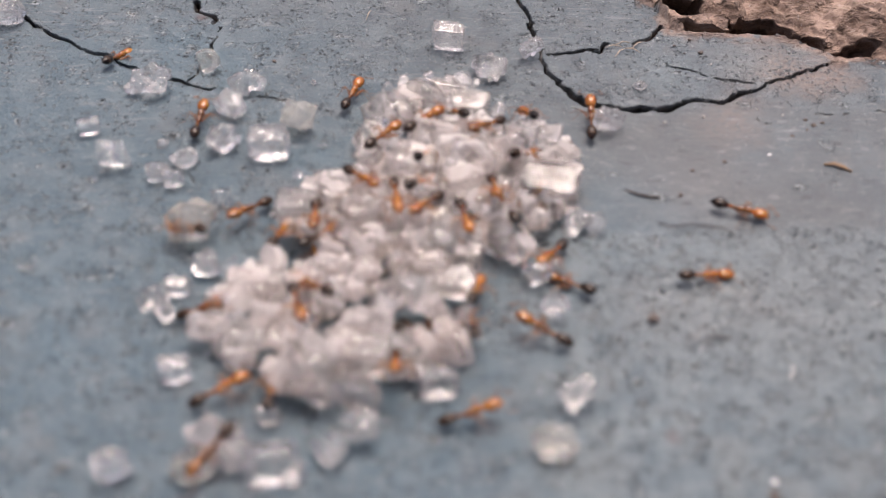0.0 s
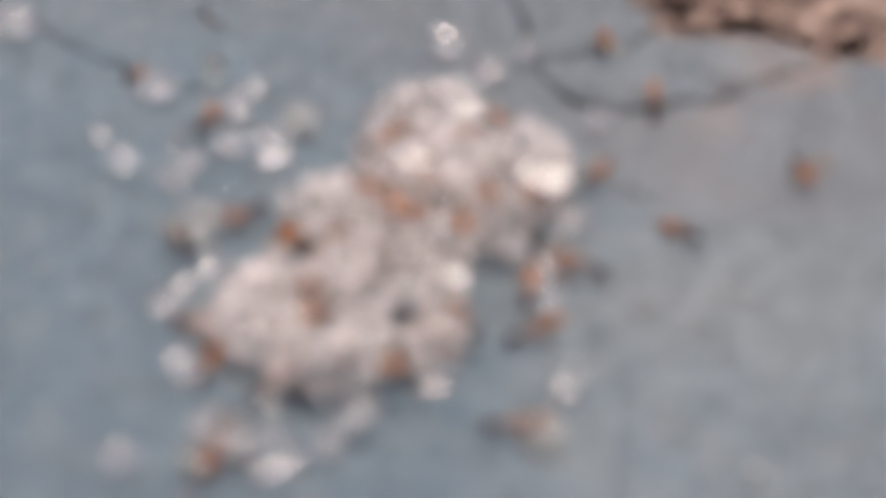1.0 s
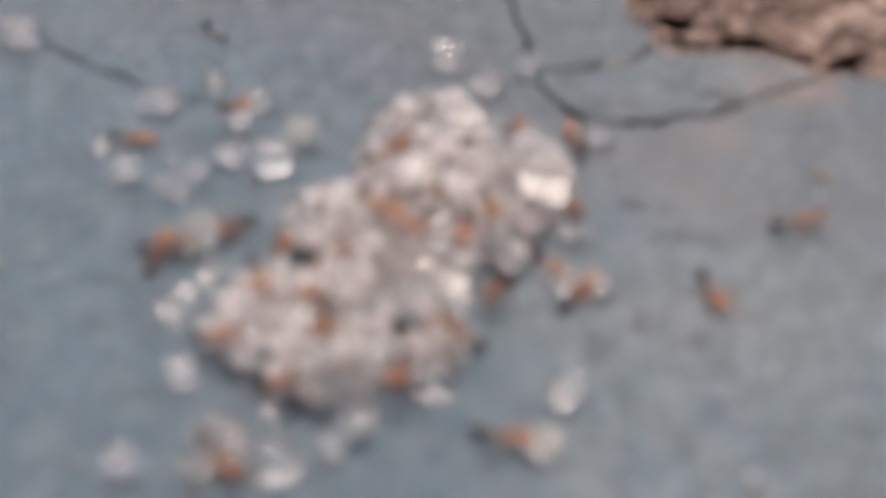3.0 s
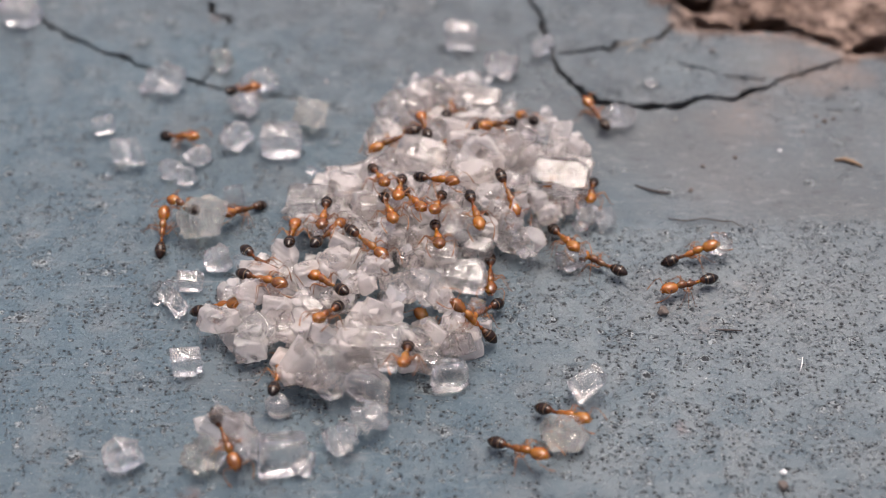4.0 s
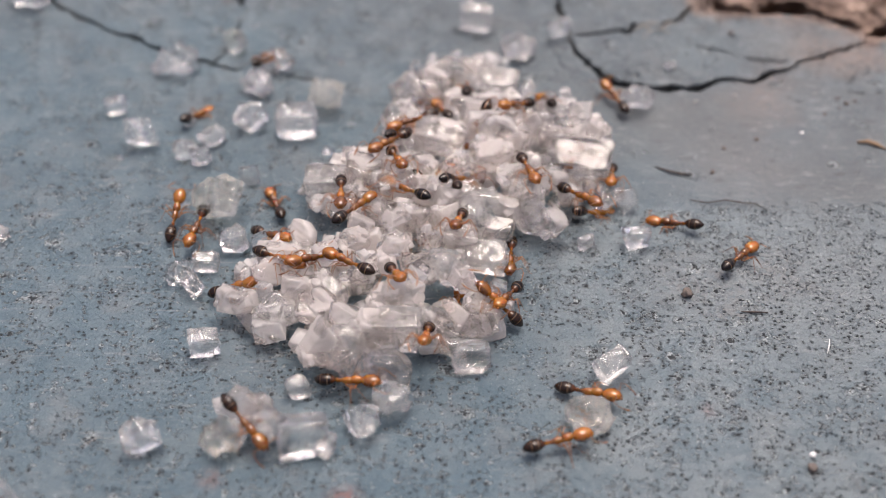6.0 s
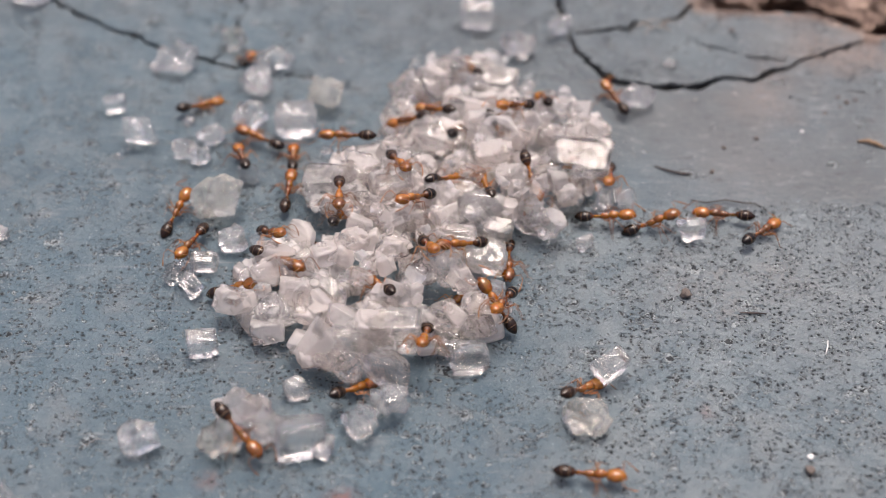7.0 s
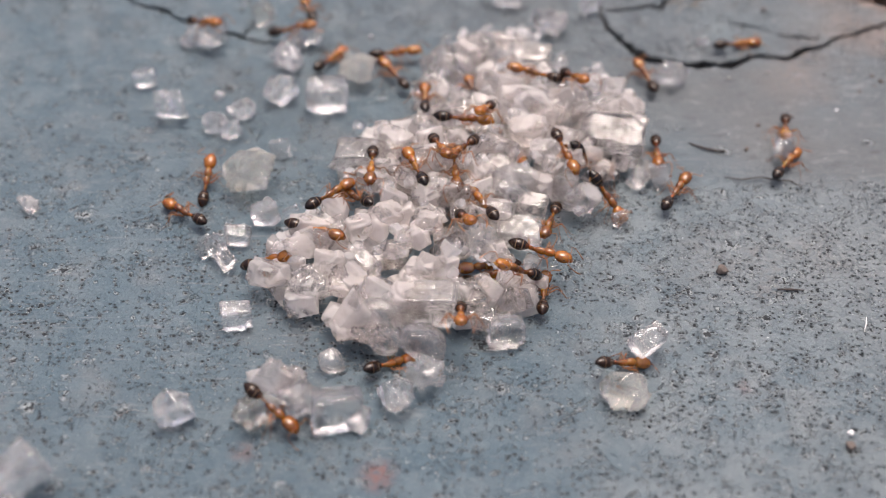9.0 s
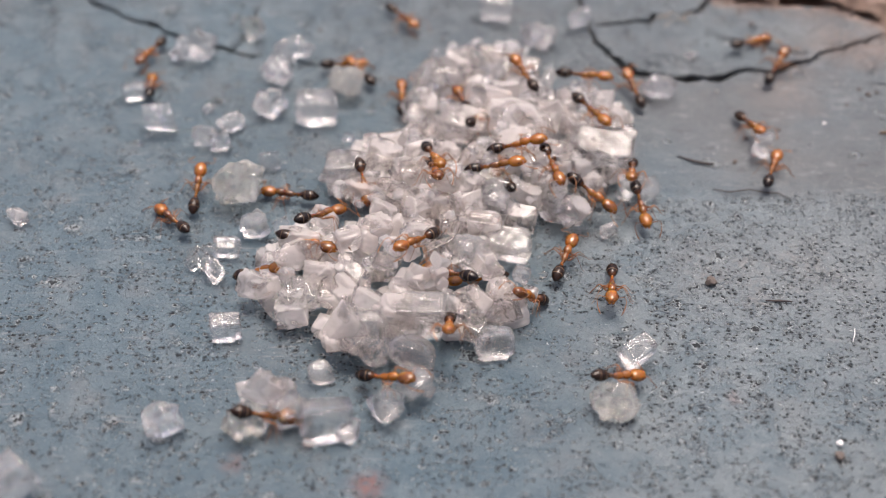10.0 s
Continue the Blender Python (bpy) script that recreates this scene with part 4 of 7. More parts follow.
crystal("shard", 2.43, 8.92, 0.45, 1.04, 0.91, 0.87, -16, 18, -23, True, MILKY)
crystal("block", -3.63, 4.94, 1.13, 0.94, 0.93, 0.70, -23, 6, 27, True, MILKY)
crystal("block", -4.84, -3.49, 0.45, 0.84, 0.85, 0.62, -13, -13, -28, True, MILKY)
crystal("block", -7.71, -2.05, 0.95, 1.22, 1.22, 1.01, 7, 17, -30, True, MILKY)
crystal("block", 3.02, 7.44, 0.45, 0.99, 0.94, 0.72, 2, 3, -31, True, MILKY)
crystal("cluster", -7.09, -2.89, 0.45, 1.33, 1.14, 0.97, 2, -15, -24, True, MILKY)
crystal("shard", 1.25, 4.12, 0.45, 1.22, 1.31, 0.89, 31, -26, -13, True, MILKY)
crystal("block", 2.28, 6.19, 1.44, 1.03, 0.93, 0.74, 8, -6, -39, True, MILKY)
crystal("cluster", -7.79, -5.08, 0.45, 0.97, 0.85, 0.85, 23, -17, -7, True, MILKY)
crystal("block", 1.54, 9.72, 0.45, 1.02, 1.06, 0.77, 26, 30, 33, True, MILKY)
crystal("shard", 0.78, 7.22, 1.43, 1.01, 0.81, 0.90, -6, 16, 28, True, MILKY)
crystal("cluster", -2.06, 9.86, 0.45, 1.05, 0.93, 0.75, -19, 30, -32, True, MILKY)
crystal("block", -6.31, -3.16, 0.45, 0.90, 0.77, 0.76, 10, -17, -23, True, MILKY)
crystal("cluster", -0.30, 2.05, 0.45, 0.84, 0.90, 0.67, -23, 28, -30, True, MILKY)
crystal("cluster", 0.08, 9.98, 0.45, 1.28, 1.16, 1.09, 26, -21, -14, True, MILKY)
crystal("cluster", -8.80, -3.30, 0.94, 1.25, 1.36, 0.95, -18, 31, -33, True, MILKY)
crystal("cluster", -0.38, 11.94, 0.84, 1.12, 1.15, 0.91, 23, -13, 36, True, MILKY)
crystal("cluster", 3.62, 3.02, 1.26, 0.91, 0.77, 0.75, 16, -15, 1, True, MILKY)
crystal("block", -0.77, 7.07, 0.45, 1.02, 0.98, 0.86, -22, -6, -38, True, MILKY)
crystal("cluster", -2.29, 5.48, 0.45, 1.08, 0.91, 0.82, 12, 6, -18, True, MILKY)
crystal("block", -0.06, -2.94, 0.45, 0.82, 0.72, 0.64, -31, 28, -30, True, MILKY)
crystal("block", 0.21, 11.54, 1.05, 0.88, 0.74, 0.79, -11, -30, -9, True, MILKY)
crystal("cluster", -8.47, -1.82, 0.45, 1.32, 1.29, 0.94, -6, 2, -14, True, MILKY)
crystal("block", -0.37, 0.99, 1.38, 1.11, 1.22, 0.81, -16, 18, -18, True, MILKY)
crystal("cluster", -5.52, 0.86, 1.20, 1.32, 1.22, 1.02, -11, -1, -18, True, MILKY)
crystal("block", 2.84, 1.27, 0.45, 1.05, 0.97, 0.76, 15, -27, -14, True, MILKY)
crystal("cluster", -0.44, 5.71, 0.45, 1.24, 1.10, 0.94, -5, -15, 27, True, MILKY)
crystal("shard", -4.54, 4.92, 0.45, 0.90, 0.91, 0.77, -9, -5, -2, True, MILKY)
crystal("block", -0.21, -3.55, 1.14, 0.99, 1.00, 0.71, 21, -18, 26, True, MILKY)
crystal("shard", -1.17, 4.14, 0.45, 1.19, 1.07, 0.83, 29, -15, -26, True, MILKY)
crystal("cluster", -8.75, -4.68, 0.45, 0.98, 1.06, 0.77, 18, -12, -22, True, MILKY)
crystal("shard", -8.34, -5.71, 0.45, 1.30, 1.17, 0.93, -27, 7, 35, True, MILKY)
crystal("cluster", -5.61, 3.75, 0.98, 1.32, 1.06, 1.16, 24, 6, -5, True, MILKY)
crystal("cluster", 1.75, 8.81, 1.24, 1.23, 1.00, 1.07, 30, 10, 36, True, MILKY)
crystal("block", -1.47, -7.02, 0.67, 0.83, 0.79, 0.66, 12, 13, 16, True, MILKY)
crystal("shard", -3.55, 1.99, 1.60, 0.96, 1.03, 0.86, -24, -16, -35, True, MILKY)
crystal("cluster", -1.65, 1.14, 0.45, 1.27, 1.13, 1.07, 28, 32, 8, True, MILKY)
crystal("block", -4.36, 4.17, 0.45, 1.31, 1.36, 1.06, -22, -24, -4, True, MILKY)
crystal("cluster", -3.59, -1.41, 0.45, 0.84, 0.70, 0.70, -7, -19, -33, True, MILKY)
crystal("cluster", 5.09, 8.69, 1.00, 0.90, 0.95, 0.79, 9, 19, -35, True, MILKY)
crystal("block", -7.90, -6.32, 0.87, 1.24, 1.09, 0.90, -12, -13, 3, True, MILKY)
crystal("shard", -3.25, 1.09, 0.45, 1.30, 1.32, 0.99, 7, -6, 29, True, MILKY)
crystal("block", -1.45, 10.25, 0.45, 1.17, 1.28, 0.83, -7, -13, 21, True, MILKY)
crystal("shard", -6.41, -7.24, 0.93, 1.06, 0.88, 0.91, 22, 24, -26, True, MILKY)
crystal("block", -2.75, 9.95, 0.84, 1.01, 1.04, 0.86, -19, -2, 37, True, MILKY)
crystal("cluster", -2.13, -2.86, 0.45, 1.31, 1.32, 1.02, 8, 8, -14, True, MILKY)
crystal("block", -0.70, -5.05, 0.45, 1.00, 1.05, 0.89, 31, -20, 5, True, MILKY)
crystal("cluster", -4.45, 3.45, 0.45, 0.80, 0.87, 0.58, 11, 20, 25, True, MILKY)
crystal("block", -2.40, -5.89, 0.45, 1.08, 1.11, 0.94, -7, -15, 38, True, MILKY)
crystal("cluster", 2.90, 5.33, 0.45, 0.96, 0.90, 0.84, 3, -14, -29, True, MILKY)
crystal("cluster", -2.55, -0.65, 1.42, 1.12, 1.03, 0.92, 19, 22, 6, True, MILKY)
crystal("cluster", 5.04, 6.46, 1.23, 1.06, 1.15, 0.80, -7, 10, 38, True, MILKY)
crystal("cluster", -1.56, -3.70, 1.31, 1.02, 0.87, 0.81, 5, 18, 31, True, MILKY)
crystal("block", -5.59, 3.14, 1.21, 0.98, 0.84, 0.70, 16, -1, -26, True, MILKY)
crystal("cluster", 6.34, 7.74, 0.61, 0.83, 0.85, 0.73, 13, 21, 37, True, MILKY)
crystal("block", -3.85, -1.92, 1.64, 0.87, 0.70, 0.76, -22, -25, 11, True, MILKY)
crystal("cluster", -7.12, -0.09, 0.46, 1.10, 1.00, 0.79, 21, -27, 9, True, MILKY)
crystal("block", 2.13, 1.17, 0.45, 1.03, 0.97, 0.78, -15, 32, -11, True, MILKY)
crystal("block", -5.92, -5.87, 0.45, 1.04, 1.10, 0.80, -27, 18, -16, True, MILKY)
crystal("block", 1.02, 12.07, 0.67, 0.88, 0.91, 0.72, -5, -24, -14, True, MILKY)
crystal("block", -1.39, 5.92, 0.45, 0.91, 0.95, 0.76, -23, -16, 6, True, MILKY)
crystal("block", 0.56, 11.23, 0.45, 1.29, 1.33, 0.97, -13, 11, 32, True, MILKY)
crystal("shard", -4.56, 1.64, 1.32, 1.09, 1.00, 0.91, 5, -30, 37, True, MILKY)
crystal("block", -4.17, 4.28, 1.38, 1.05, 1.00, 0.78, -19, -10, 2, True, MILKY)
crystal("shard", -3.48, -7.52, 1.17, 1.16, 1.15, 0.84, 8, -10, -5, True, MILKY)
crystal("shard", -3.88, 1.79, 0.45, 0.86, 0.76, 0.73, 8, -3, -17, True, MILKY)
crystal("shard", -2.49, 8.49, 0.88, 0.93, 0.80, 0.72, -6, -7, -17, True, MILKY)
crystal("cluster", 2.67, 6.27, 0.45, 1.26, 1.26, 1.01, 6, 1, -7, True, MILKY)
crystal("shard", -6.34, 2.08, 0.45, 0.85, 0.70, 0.72, 13, 20, 12, True, MILKY)
crystal("block", 4.69, 2.10, 0.45, 1.24, 1.12, 0.99, -10, 28, -32, True, MILKY)
crystal("cluster", -6.73, -2.35, 1.36, 0.97, 1.05, 0.70, 20, -5, -8, True, MILKY)
crystal("shard", 0.97, 0.31, 0.45, 0.91, 0.76, 0.70, 22, 10, 38, True, MILKY)
crystal("cluster", -6.06, -6.89, 0.45, 0.91, 0.93, 0.79, 24, -25, 0, True, MILKY)
crystal("block", 5.69, 4.00, 0.45, 0.99, 0.98, 0.87, 17, -27, 3, True, MILKY)
crystal("cluster", -4.24, -4.94, 0.45, 0.80, 0.79, 0.72, 32, -17, -31, True, MILKY)
crystal("block", 0.81, 6.06, 0.45, 1.05, 1.14, 0.83, -13, -10, -17, True, MILKY)
crystal("cluster", 2.17, 2.67, 0.45, 0.84, 0.72, 0.62, -4, 21, 1, True, MILKY)
crystal("shard", -2.98, -2.04, 1.70, 1.00, 0.83, 0.86, 6, -25, -35, True, MILKY)
crystal("shard", 4.57, 9.07, 0.45, 0.98, 0.87, 0.81, 29, -10, 36, True, MILKY)
crystal("block", 3.01, 9.24, 0.45, 0.88, 0.80, 0.70, -11, 9, 13, True, MILKY)
crystal("shard", 6.42, 6.99, 0.45, 1.17, 0.94, 1.02, -26, -27, -5, True, MILKY)
crystal("cluster", -5.35, -7.40, 0.45, 0.97, 0.99, 0.68, -24, -13, -24, True, MILKY)
crystal("shard", 4.51, 4.76, 0.45, 1.11, 1.14, 0.89, -12, -3, -15, True, MILKY)
crystal("block", -7.30, -4.38, 0.45, 1.01, 0.83, 0.79, -11, -1, 15, True, MILKY)
crystal("shard", -3.63, 4.54, 0.45, 1.07, 1.02, 0.85, -29, 32, -6, True, MILKY)
crystal("block", 1.14, 7.39, 0.45, 1.23, 1.22, 1.06, 27, -32, -35, True, MILKY)
crystal("block", -0.87, -1.55, 1.29, 1.16, 1.17, 0.98, -26, 26, -7, True, MILKY)
crystal("shard", -5.53, -1.11, 0.45, 1.23, 1.00, 0.97, 22, 12, -33, True, MILKY)
crystal("block", 1.22, 8.14, 1.50, 1.22, 1.16, 1.02, -9, -11, -4, True, MILKY)
crystal("shard", -5.47, -2.74, 0.45, 1.35, 1.10, 1.05, 16, -27, 34, True, MILKY)
crystal("block", 1.01, -5.76, 0.45, 1.26, 1.07, 1.11, -1, -9, 16, True, MILKY)
crystal("block", -1.55, 1.45, 1.55, 1.23, 1.16, 0.97, -14, 14, -7, True, MILKY)
crystal("block", -3.14, -5.60, 0.45, 0.96, 1.00, 0.70, -1, -20, -24, True, MILKY)
crystal("shard", 4.28, 8.47, 0.91, 0.98, 0.97, 0.75, 23, 5, -6, True, MILKY)
grain_of("sugar_crumbs", "block", -4.13, -7.25, 1.93, 0.70, 0.69, 0.50, 18, 26, -27)
grain_of("sugar_crumbs", "shard", -6.33, 0.98, 1.29, 0.74, 0.63, 0.69, 32, -31, 9)
grain_of("sugar_crumbs", "shard", 0.04, 3.13, 2.13, 0.63, 0.51, 0.45, -15, -16, -0)
grain_of("sugar_crumbs", "shard", 1.76, 1.69, 1.96, 0.46, 0.55, 0.34, 7, -4, 17)
grain_of("sugar_crumbs", "shard", -0.19, 11.75, 1.66, 0.47, 0.50, 0.43, 29, -21, -21)
grain_of("sugar_crumbs", "shard", -5.31, 2.38, 1.69, 0.44, 0.40, 0.39, 7, -6, -15)
grain_of("sugar_crumbs", "block", 5.18, 7.13, 1.82, 0.48, 0.42, 0.45, 0, 13, 33)
grain_of("sugar_crumbs", "block", 3.27, 1.21, 1.76, 0.71, 0.76, 0.61, 28, 20, -12)
grain_of("sugar_crumbs", "block", -4.41, 2.61, 2.05, 0.59, 0.71, 0.58, 25, 13, -26)
grain_of("sugar_crumbs", "shard", -1.00, -6.37, 1.49, 0.68, 0.72, 0.63, 29, -16, 15)
grain_of("sugar_crumbs", "shard", 3.96, 6.20, 1.98, 0.71, 0.81, 0.53, 12, 26, 13)
grain_of("sugar_crumbs", "block", -3.06, -1.77, 2.10, 0.35, 0.31, 0.23, 31, -28, -37)
grain_of("sugar_crumbs", "block", 2.99, 0.29, 1.48, 0.58, 0.62, 0.45, -19, 5, -6)
grain_of("sugar_crumbs", "shard", 0.11, 0.19, 2.06, 0.57, 0.48, 0.46, -27, -19, 6)
grain_of("sugar_crumbs", "block", 3.84, 4.79, 1.90, 0.72, 0.77, 0.69, -6, 17, -3)
grain_of("sugar_crumbs", "shard", 0.87, 4.17, 2.25, 0.51, 0.49, 0.49, 24, 17, -0)
grain_of("sugar_crumbs", "shard", 4.04, 7.15, 1.86, 0.72, 0.67, 0.65, -9, -18, -17)
grain_of("sugar_crumbs", "block", -5.00, 1.18, 1.74, 0.68, 0.57, 0.54, -9, -9, -26)
grain_of("sugar_crumbs", "shard", -4.88, 3.09, 2.06, 0.61, 0.50, 0.55, -2, -25, 29)
grain_of("sugar_crumbs", "block", 0.76, -0.61, 1.77, 0.66, 0.62, 0.64, 3, -26, -14)
grain_of("sugar_crumbs", "block", -7.87, -5.48, 1.64, 0.66, 0.62, 0.43, -16, -22, -2)
grain_of("sugar_crumbs", "shard", 2.79, 7.24, 1.93, 0.41, 0.45, 0.39, -20, -22, 16)
grain_of("sugar_crumbs", "block", 4.77, 1.95, 1.28, 0.50, 0.47, 0.34, -5, 11, -2)
grain_of("sugar_crumbs", "shard", -7.29, -0.74, 1.36, 0.38, 0.39, 0.32, 0, -12, -6)
grain_of("sugar_crumbs", "shard", 0.74, 10.70, 2.00, 0.53, 0.51, 0.52, -1, -10, 26)
grain_of("sugar_crumbs", "shard", 0.15, 2.05, 2.06, 0.66, 0.74, 0.40, -16, -18, -12)
grain_of("sugar_crumbs", "shard", -5.99, -5.23, 2.20, 0.45, 0.38, 0.38, 18, 22, 5)
grain_of("sugar_crumbs", "shard", 1.92, 7.96, 1.83, 0.50, 0.57, 0.33, -9, 10, 26)
grain_of("sugar_crumbs", "shard", -8.94, -4.03, 1.75, 0.55, 0.54, 0.44, -16, 11, 17)
grain_of("sugar_crumbs", "block", 1.76, 4.70, 2.05, 0.48, 0.39, 0.44, -7, -23, 9)
grain_of("sugar_crumbs", "shard", 0.76, 8.48, 2.16, 0.37, 0.43, 0.31, -19, -8, 4)
grain_of("sugar_crumbs", "shard", -0.73, 8.94, 2.10, 0.60, 0.47, 0.51, 30, -23, -34)
grain_of("sugar_crumbs", "shard", -3.98, -7.48, 1.78, 0.40, 0.44, 0.26, 2, 28, -36)
grain_of("sugar_crumbs", "shard", -4.72, 2.12, 1.87, 0.43, 0.39, 0.40, 9, -30, 4)
grain_of("sugar_crumbs", "shard", -3.92, -3.98, 2.14, 0.42, 0.30, 0.39, -24, 10, -11)
grain_of("sugar_crumbs", "block", -2.78, -6.61, 1.71, 0.61, 0.48, 0.55, 10, -15, -34)
grain_of("sugar_crumbs", "shard", -1.53, 5.48, 2.04, 0.64, 0.68, 0.42, -20, -14, -27)
grain_of("sugar_crumbs", "shard", -5.45, 0.76, 1.68, 0.40, 0.41, 0.35, -19, 3, -5)
grain_of("sugar_crumbs", "shard", -3.73, -0.53, 2.16, 0.43, 0.51, 0.27, 21, -0, 3)
grain_of("sugar_crumbs", "shard", 4.00, 5.25, 2.10, 0.47, 0.53, 0.30, 13, 23, 7)
grain_of("sugar_crumbs", "block", 4.34, 8.06, 1.90, 0.37, 0.28, 0.30, -30, -3, -37)
grain_of("sugar_crumbs", "block", 0.78, 1.95, 1.94, 0.38, 0.42, 0.34, 7, -28, 3)
grain_of("sugar_crumbs", "shard", 4.17, 3.63, 1.87, 0.58, 0.50, 0.46, -22, 23, -32)
grain_of("sugar_crumbs", "block", -2.05, 5.48, 1.73, 0.44, 0.32, 0.29, 10, 13, -18)
grain_of("sugar_crumbs", "block", 4.55, 6.70, 1.96, 0.65, 0.61, 0.61, 6, -11, -19)
grain_of("sugar_crumbs", "shard", -1.38, 4.82, 1.94, 0.50, 0.51, 0.40, -15, -31, 14)
grain_of("sugar_crumbs", "shard", -4.16, -3.44, 2.15, 0.63, 0.52, 0.57, -27, -19, -33)
grain_of("sugar_crumbs", "shard", -3.66, 1.43, 2.20, 0.72, 0.77, 0.53, 19, 2, -3)
grain_of("sugar_crumbs", "shard", 1.18, 9.24, 1.95, 0.57, 0.68, 0.52, 5, 20, 10)
grain_of("sugar_crumbs", "shard", -7.62, -3.79, 2.05, 0.58, 0.45, 0.57, 1, -12, 1)
grain_of("sugar_crumbs", "shard", 2.77, 1.58, 1.80, 0.50, 0.50, 0.45, 31, 4, -2)
grain_of("sugar_crumbs", "shard", 1.93, 6.38, 2.16, 0.69, 0.65, 0.51, 25, -29, -35)
grain_of("sugar_crumbs", "block", -5.36, -5.09, 2.13, 0.43, 0.35, 0.27, 19, 28, -36)
grain_of("sugar_crumbs", "shard", -2.37, -5.38, 2.14, 0.54, 0.62, 0.41, -30, -31, 6)
grain_of("sugar_crumbs", "block", -6.21, 2.87, 1.50, 0.63, 0.52, 0.45, -23, 4, 13)
grain_of("sugar_crumbs", "shard", -9.20, -3.51, 1.22, 0.73, 0.78, 0.67, -31, 24, -20)
grain_of("sugar_crumbs", "shard", -3.16, 4.01, 2.08, 0.44, 0.47, 0.35, 3, -9, -13)
grain_of("sugar_crumbs", "block", -0.30, 5.94, 2.30, 0.46, 0.47, 0.44, -6, -32, -6)
grain_of("sugar_crumbs", "block", -8.16, -4.96, 1.63, 0.66, 0.52, 0.62, -15, -9, -27)
grain_of("sugar_crumbs", "shard", -8.64, -1.71, 1.39, 0.69, 0.73, 0.69, -11, 13, 39)
grain_of("sugar_crumbs", "shard", 2.64, 7.39, 1.84, 0.64, 0.69, 0.54, -19, 23, 9)
grain_of("sugar_crumbs", "shard", -1.64, -6.95, 1.45, 0.66, 0.54, 0.65, -26, -31, 31)
grain_of("sugar_crumbs", "block", -2.83, 4.92, 1.77, 0.37, 0.39, 0.25, -17, -25, 12)
grain_of("sugar_crumbs", "shard", -1.56, -1.89, 2.23, 0.44, 0.42, 0.38, 13, 25, 0)
grain_of("sugar_crumbs", "block", 1.95, 9.01, 1.53, 0.46, 0.36, 0.28, -12, -12, -24)
grain_of("sugar_crumbs", "shard", 5.61, 4.70, 1.52, 0.52, 0.56, 0.42, 9, 28, -33)
grain_of("sugar_crumbs", "block", 4.03, 2.60, 1.79, 0.47, 0.47, 0.29, -7, -9, -34)
grain_of("sugar_crumbs", "shard", 3.23, 9.32, 1.42, 0.60, 0.61, 0.58, 6, 31, -18)
grain_of("sugar_crumbs", "shard", -5.49, -0.55, 1.80, 0.45, 0.32, 0.30, 15, 26, -18)
grain_of("sugar_crumbs", "block", 2.94, 0.77, 1.66, 0.40, 0.48, 0.37, 27, 16, 12)
grain_of("sugar_crumbs", "shard", -5.02, -6.28, 1.93, 0.36, 0.41, 0.31, -20, -14, -32)
grain_of("sugar_crumbs", "block", 1.09, -0.53, 1.48, 0.54, 0.45, 0.33, 25, 20, -33)
grain_of("sugar_crumbs", "shard", 3.00, 6.24, 2.01, 0.69, 0.68, 0.67, 2, -18, 21)
grain_of("sugar_crumbs", "shard", -2.01, -4.71, 2.22, 0.59, 0.67, 0.56, 5, 29, 18)
grain_of("sugar_crumbs", "shard", -3.06, -3.35, 2.30, 0.70, 0.63, 0.50, -26, -8, 6)
grain_of("sugar_crumbs", "block", -2.42, 3.37, 2.05, 0.44, 0.37, 0.31, 26, -8, -25)
grain_of("sugar_crumbs", "shard", -1.27, -6.93, 1.16, 0.66, 0.68, 0.43, -14, -16, -28)
grain_of("sugar_crumbs", "shard", -3.08, 3.30, 2.25, 0.57, 0.62, 0.37, -10, -16, 1)
grain_of("sugar_crumbs", "shard", 4.14, 3.01, 1.63, 0.62, 0.65, 0.57, 25, 29, -27)
grain_of("sugar_crumbs", "shard", 4.13, 3.42, 1.96, 0.62, 0.56, 0.60, 4, 11, -28)
grain_of("sugar_crumbs", "block", 4.96, 8.71, 1.55, 0.50, 0.54, 0.48, 2, -19, -11)
grain_of("sugar_crumbs", "shard", -5.46, -8.49, 1.20, 0.66, 0.63, 0.45, -11, 20, -21)
grain_of("sugar_crumbs", "block", 0.29, -0.37, 1.87, 0.67, 0.56, 0.42, 3, 5, -14)
grain_of("sugar_crumbs", "block", 0.91, 11.23, 1.76, 0.63, 0.58, 0.47, 27, -11, -14)
grain_of("sugar_crumbs", "shard", -1.71, -4.24, 2.10, 0.52, 0.47, 0.37, 12, -1, 18)
grain_of("sugar_crumbs", "shard", 0.75, 8.80, 2.05, 0.60, 0.60, 0.42, -22, -23, 19)
grain_of("sugar_crumbs", "block", 4.59, 4.28, 1.90, 0.68, 0.56, 0.53, -7, 23, -21)
grain_of("sugar_crumbs", "block", 1.37, -4.39, 1.20, 0.64, 0.67, 0.59, -17, 23, -11)
grain_of("sugar_crumbs", "block", 0.70, 7.58, 1.96, 0.36, 0.42, 0.30, -25, -18, 22)
grain_of("sugar_crumbs", "block", 0.66, 0.34, 1.73, 0.63, 0.65, 0.55, -15, 4, 27)
grain_of("sugar_crumbs", "shard", -0.85, -3.40, 1.83, 0.35, 0.28, 0.22, 7, 16, 38)
grain_of("sugar_crumbs", "block", -5.85, 2.33, 1.80, 0.58, 0.66, 0.58, -13, 24, 4)
grain_of("sugar_crumbs", "shard", -6.15, 4.61, 1.29, 0.46, 0.41, 0.31, -19, -24, -14)
grain_of("sugar_crumbs", "shard", 4.60, 4.55, 1.83, 0.60, 0.47, 0.57, -23, 17, 5)
grain_of("sugar_crumbs", "block", 2.97, 7.09, 2.06, 0.75, 0.75, 0.54, -29, 24, 8)
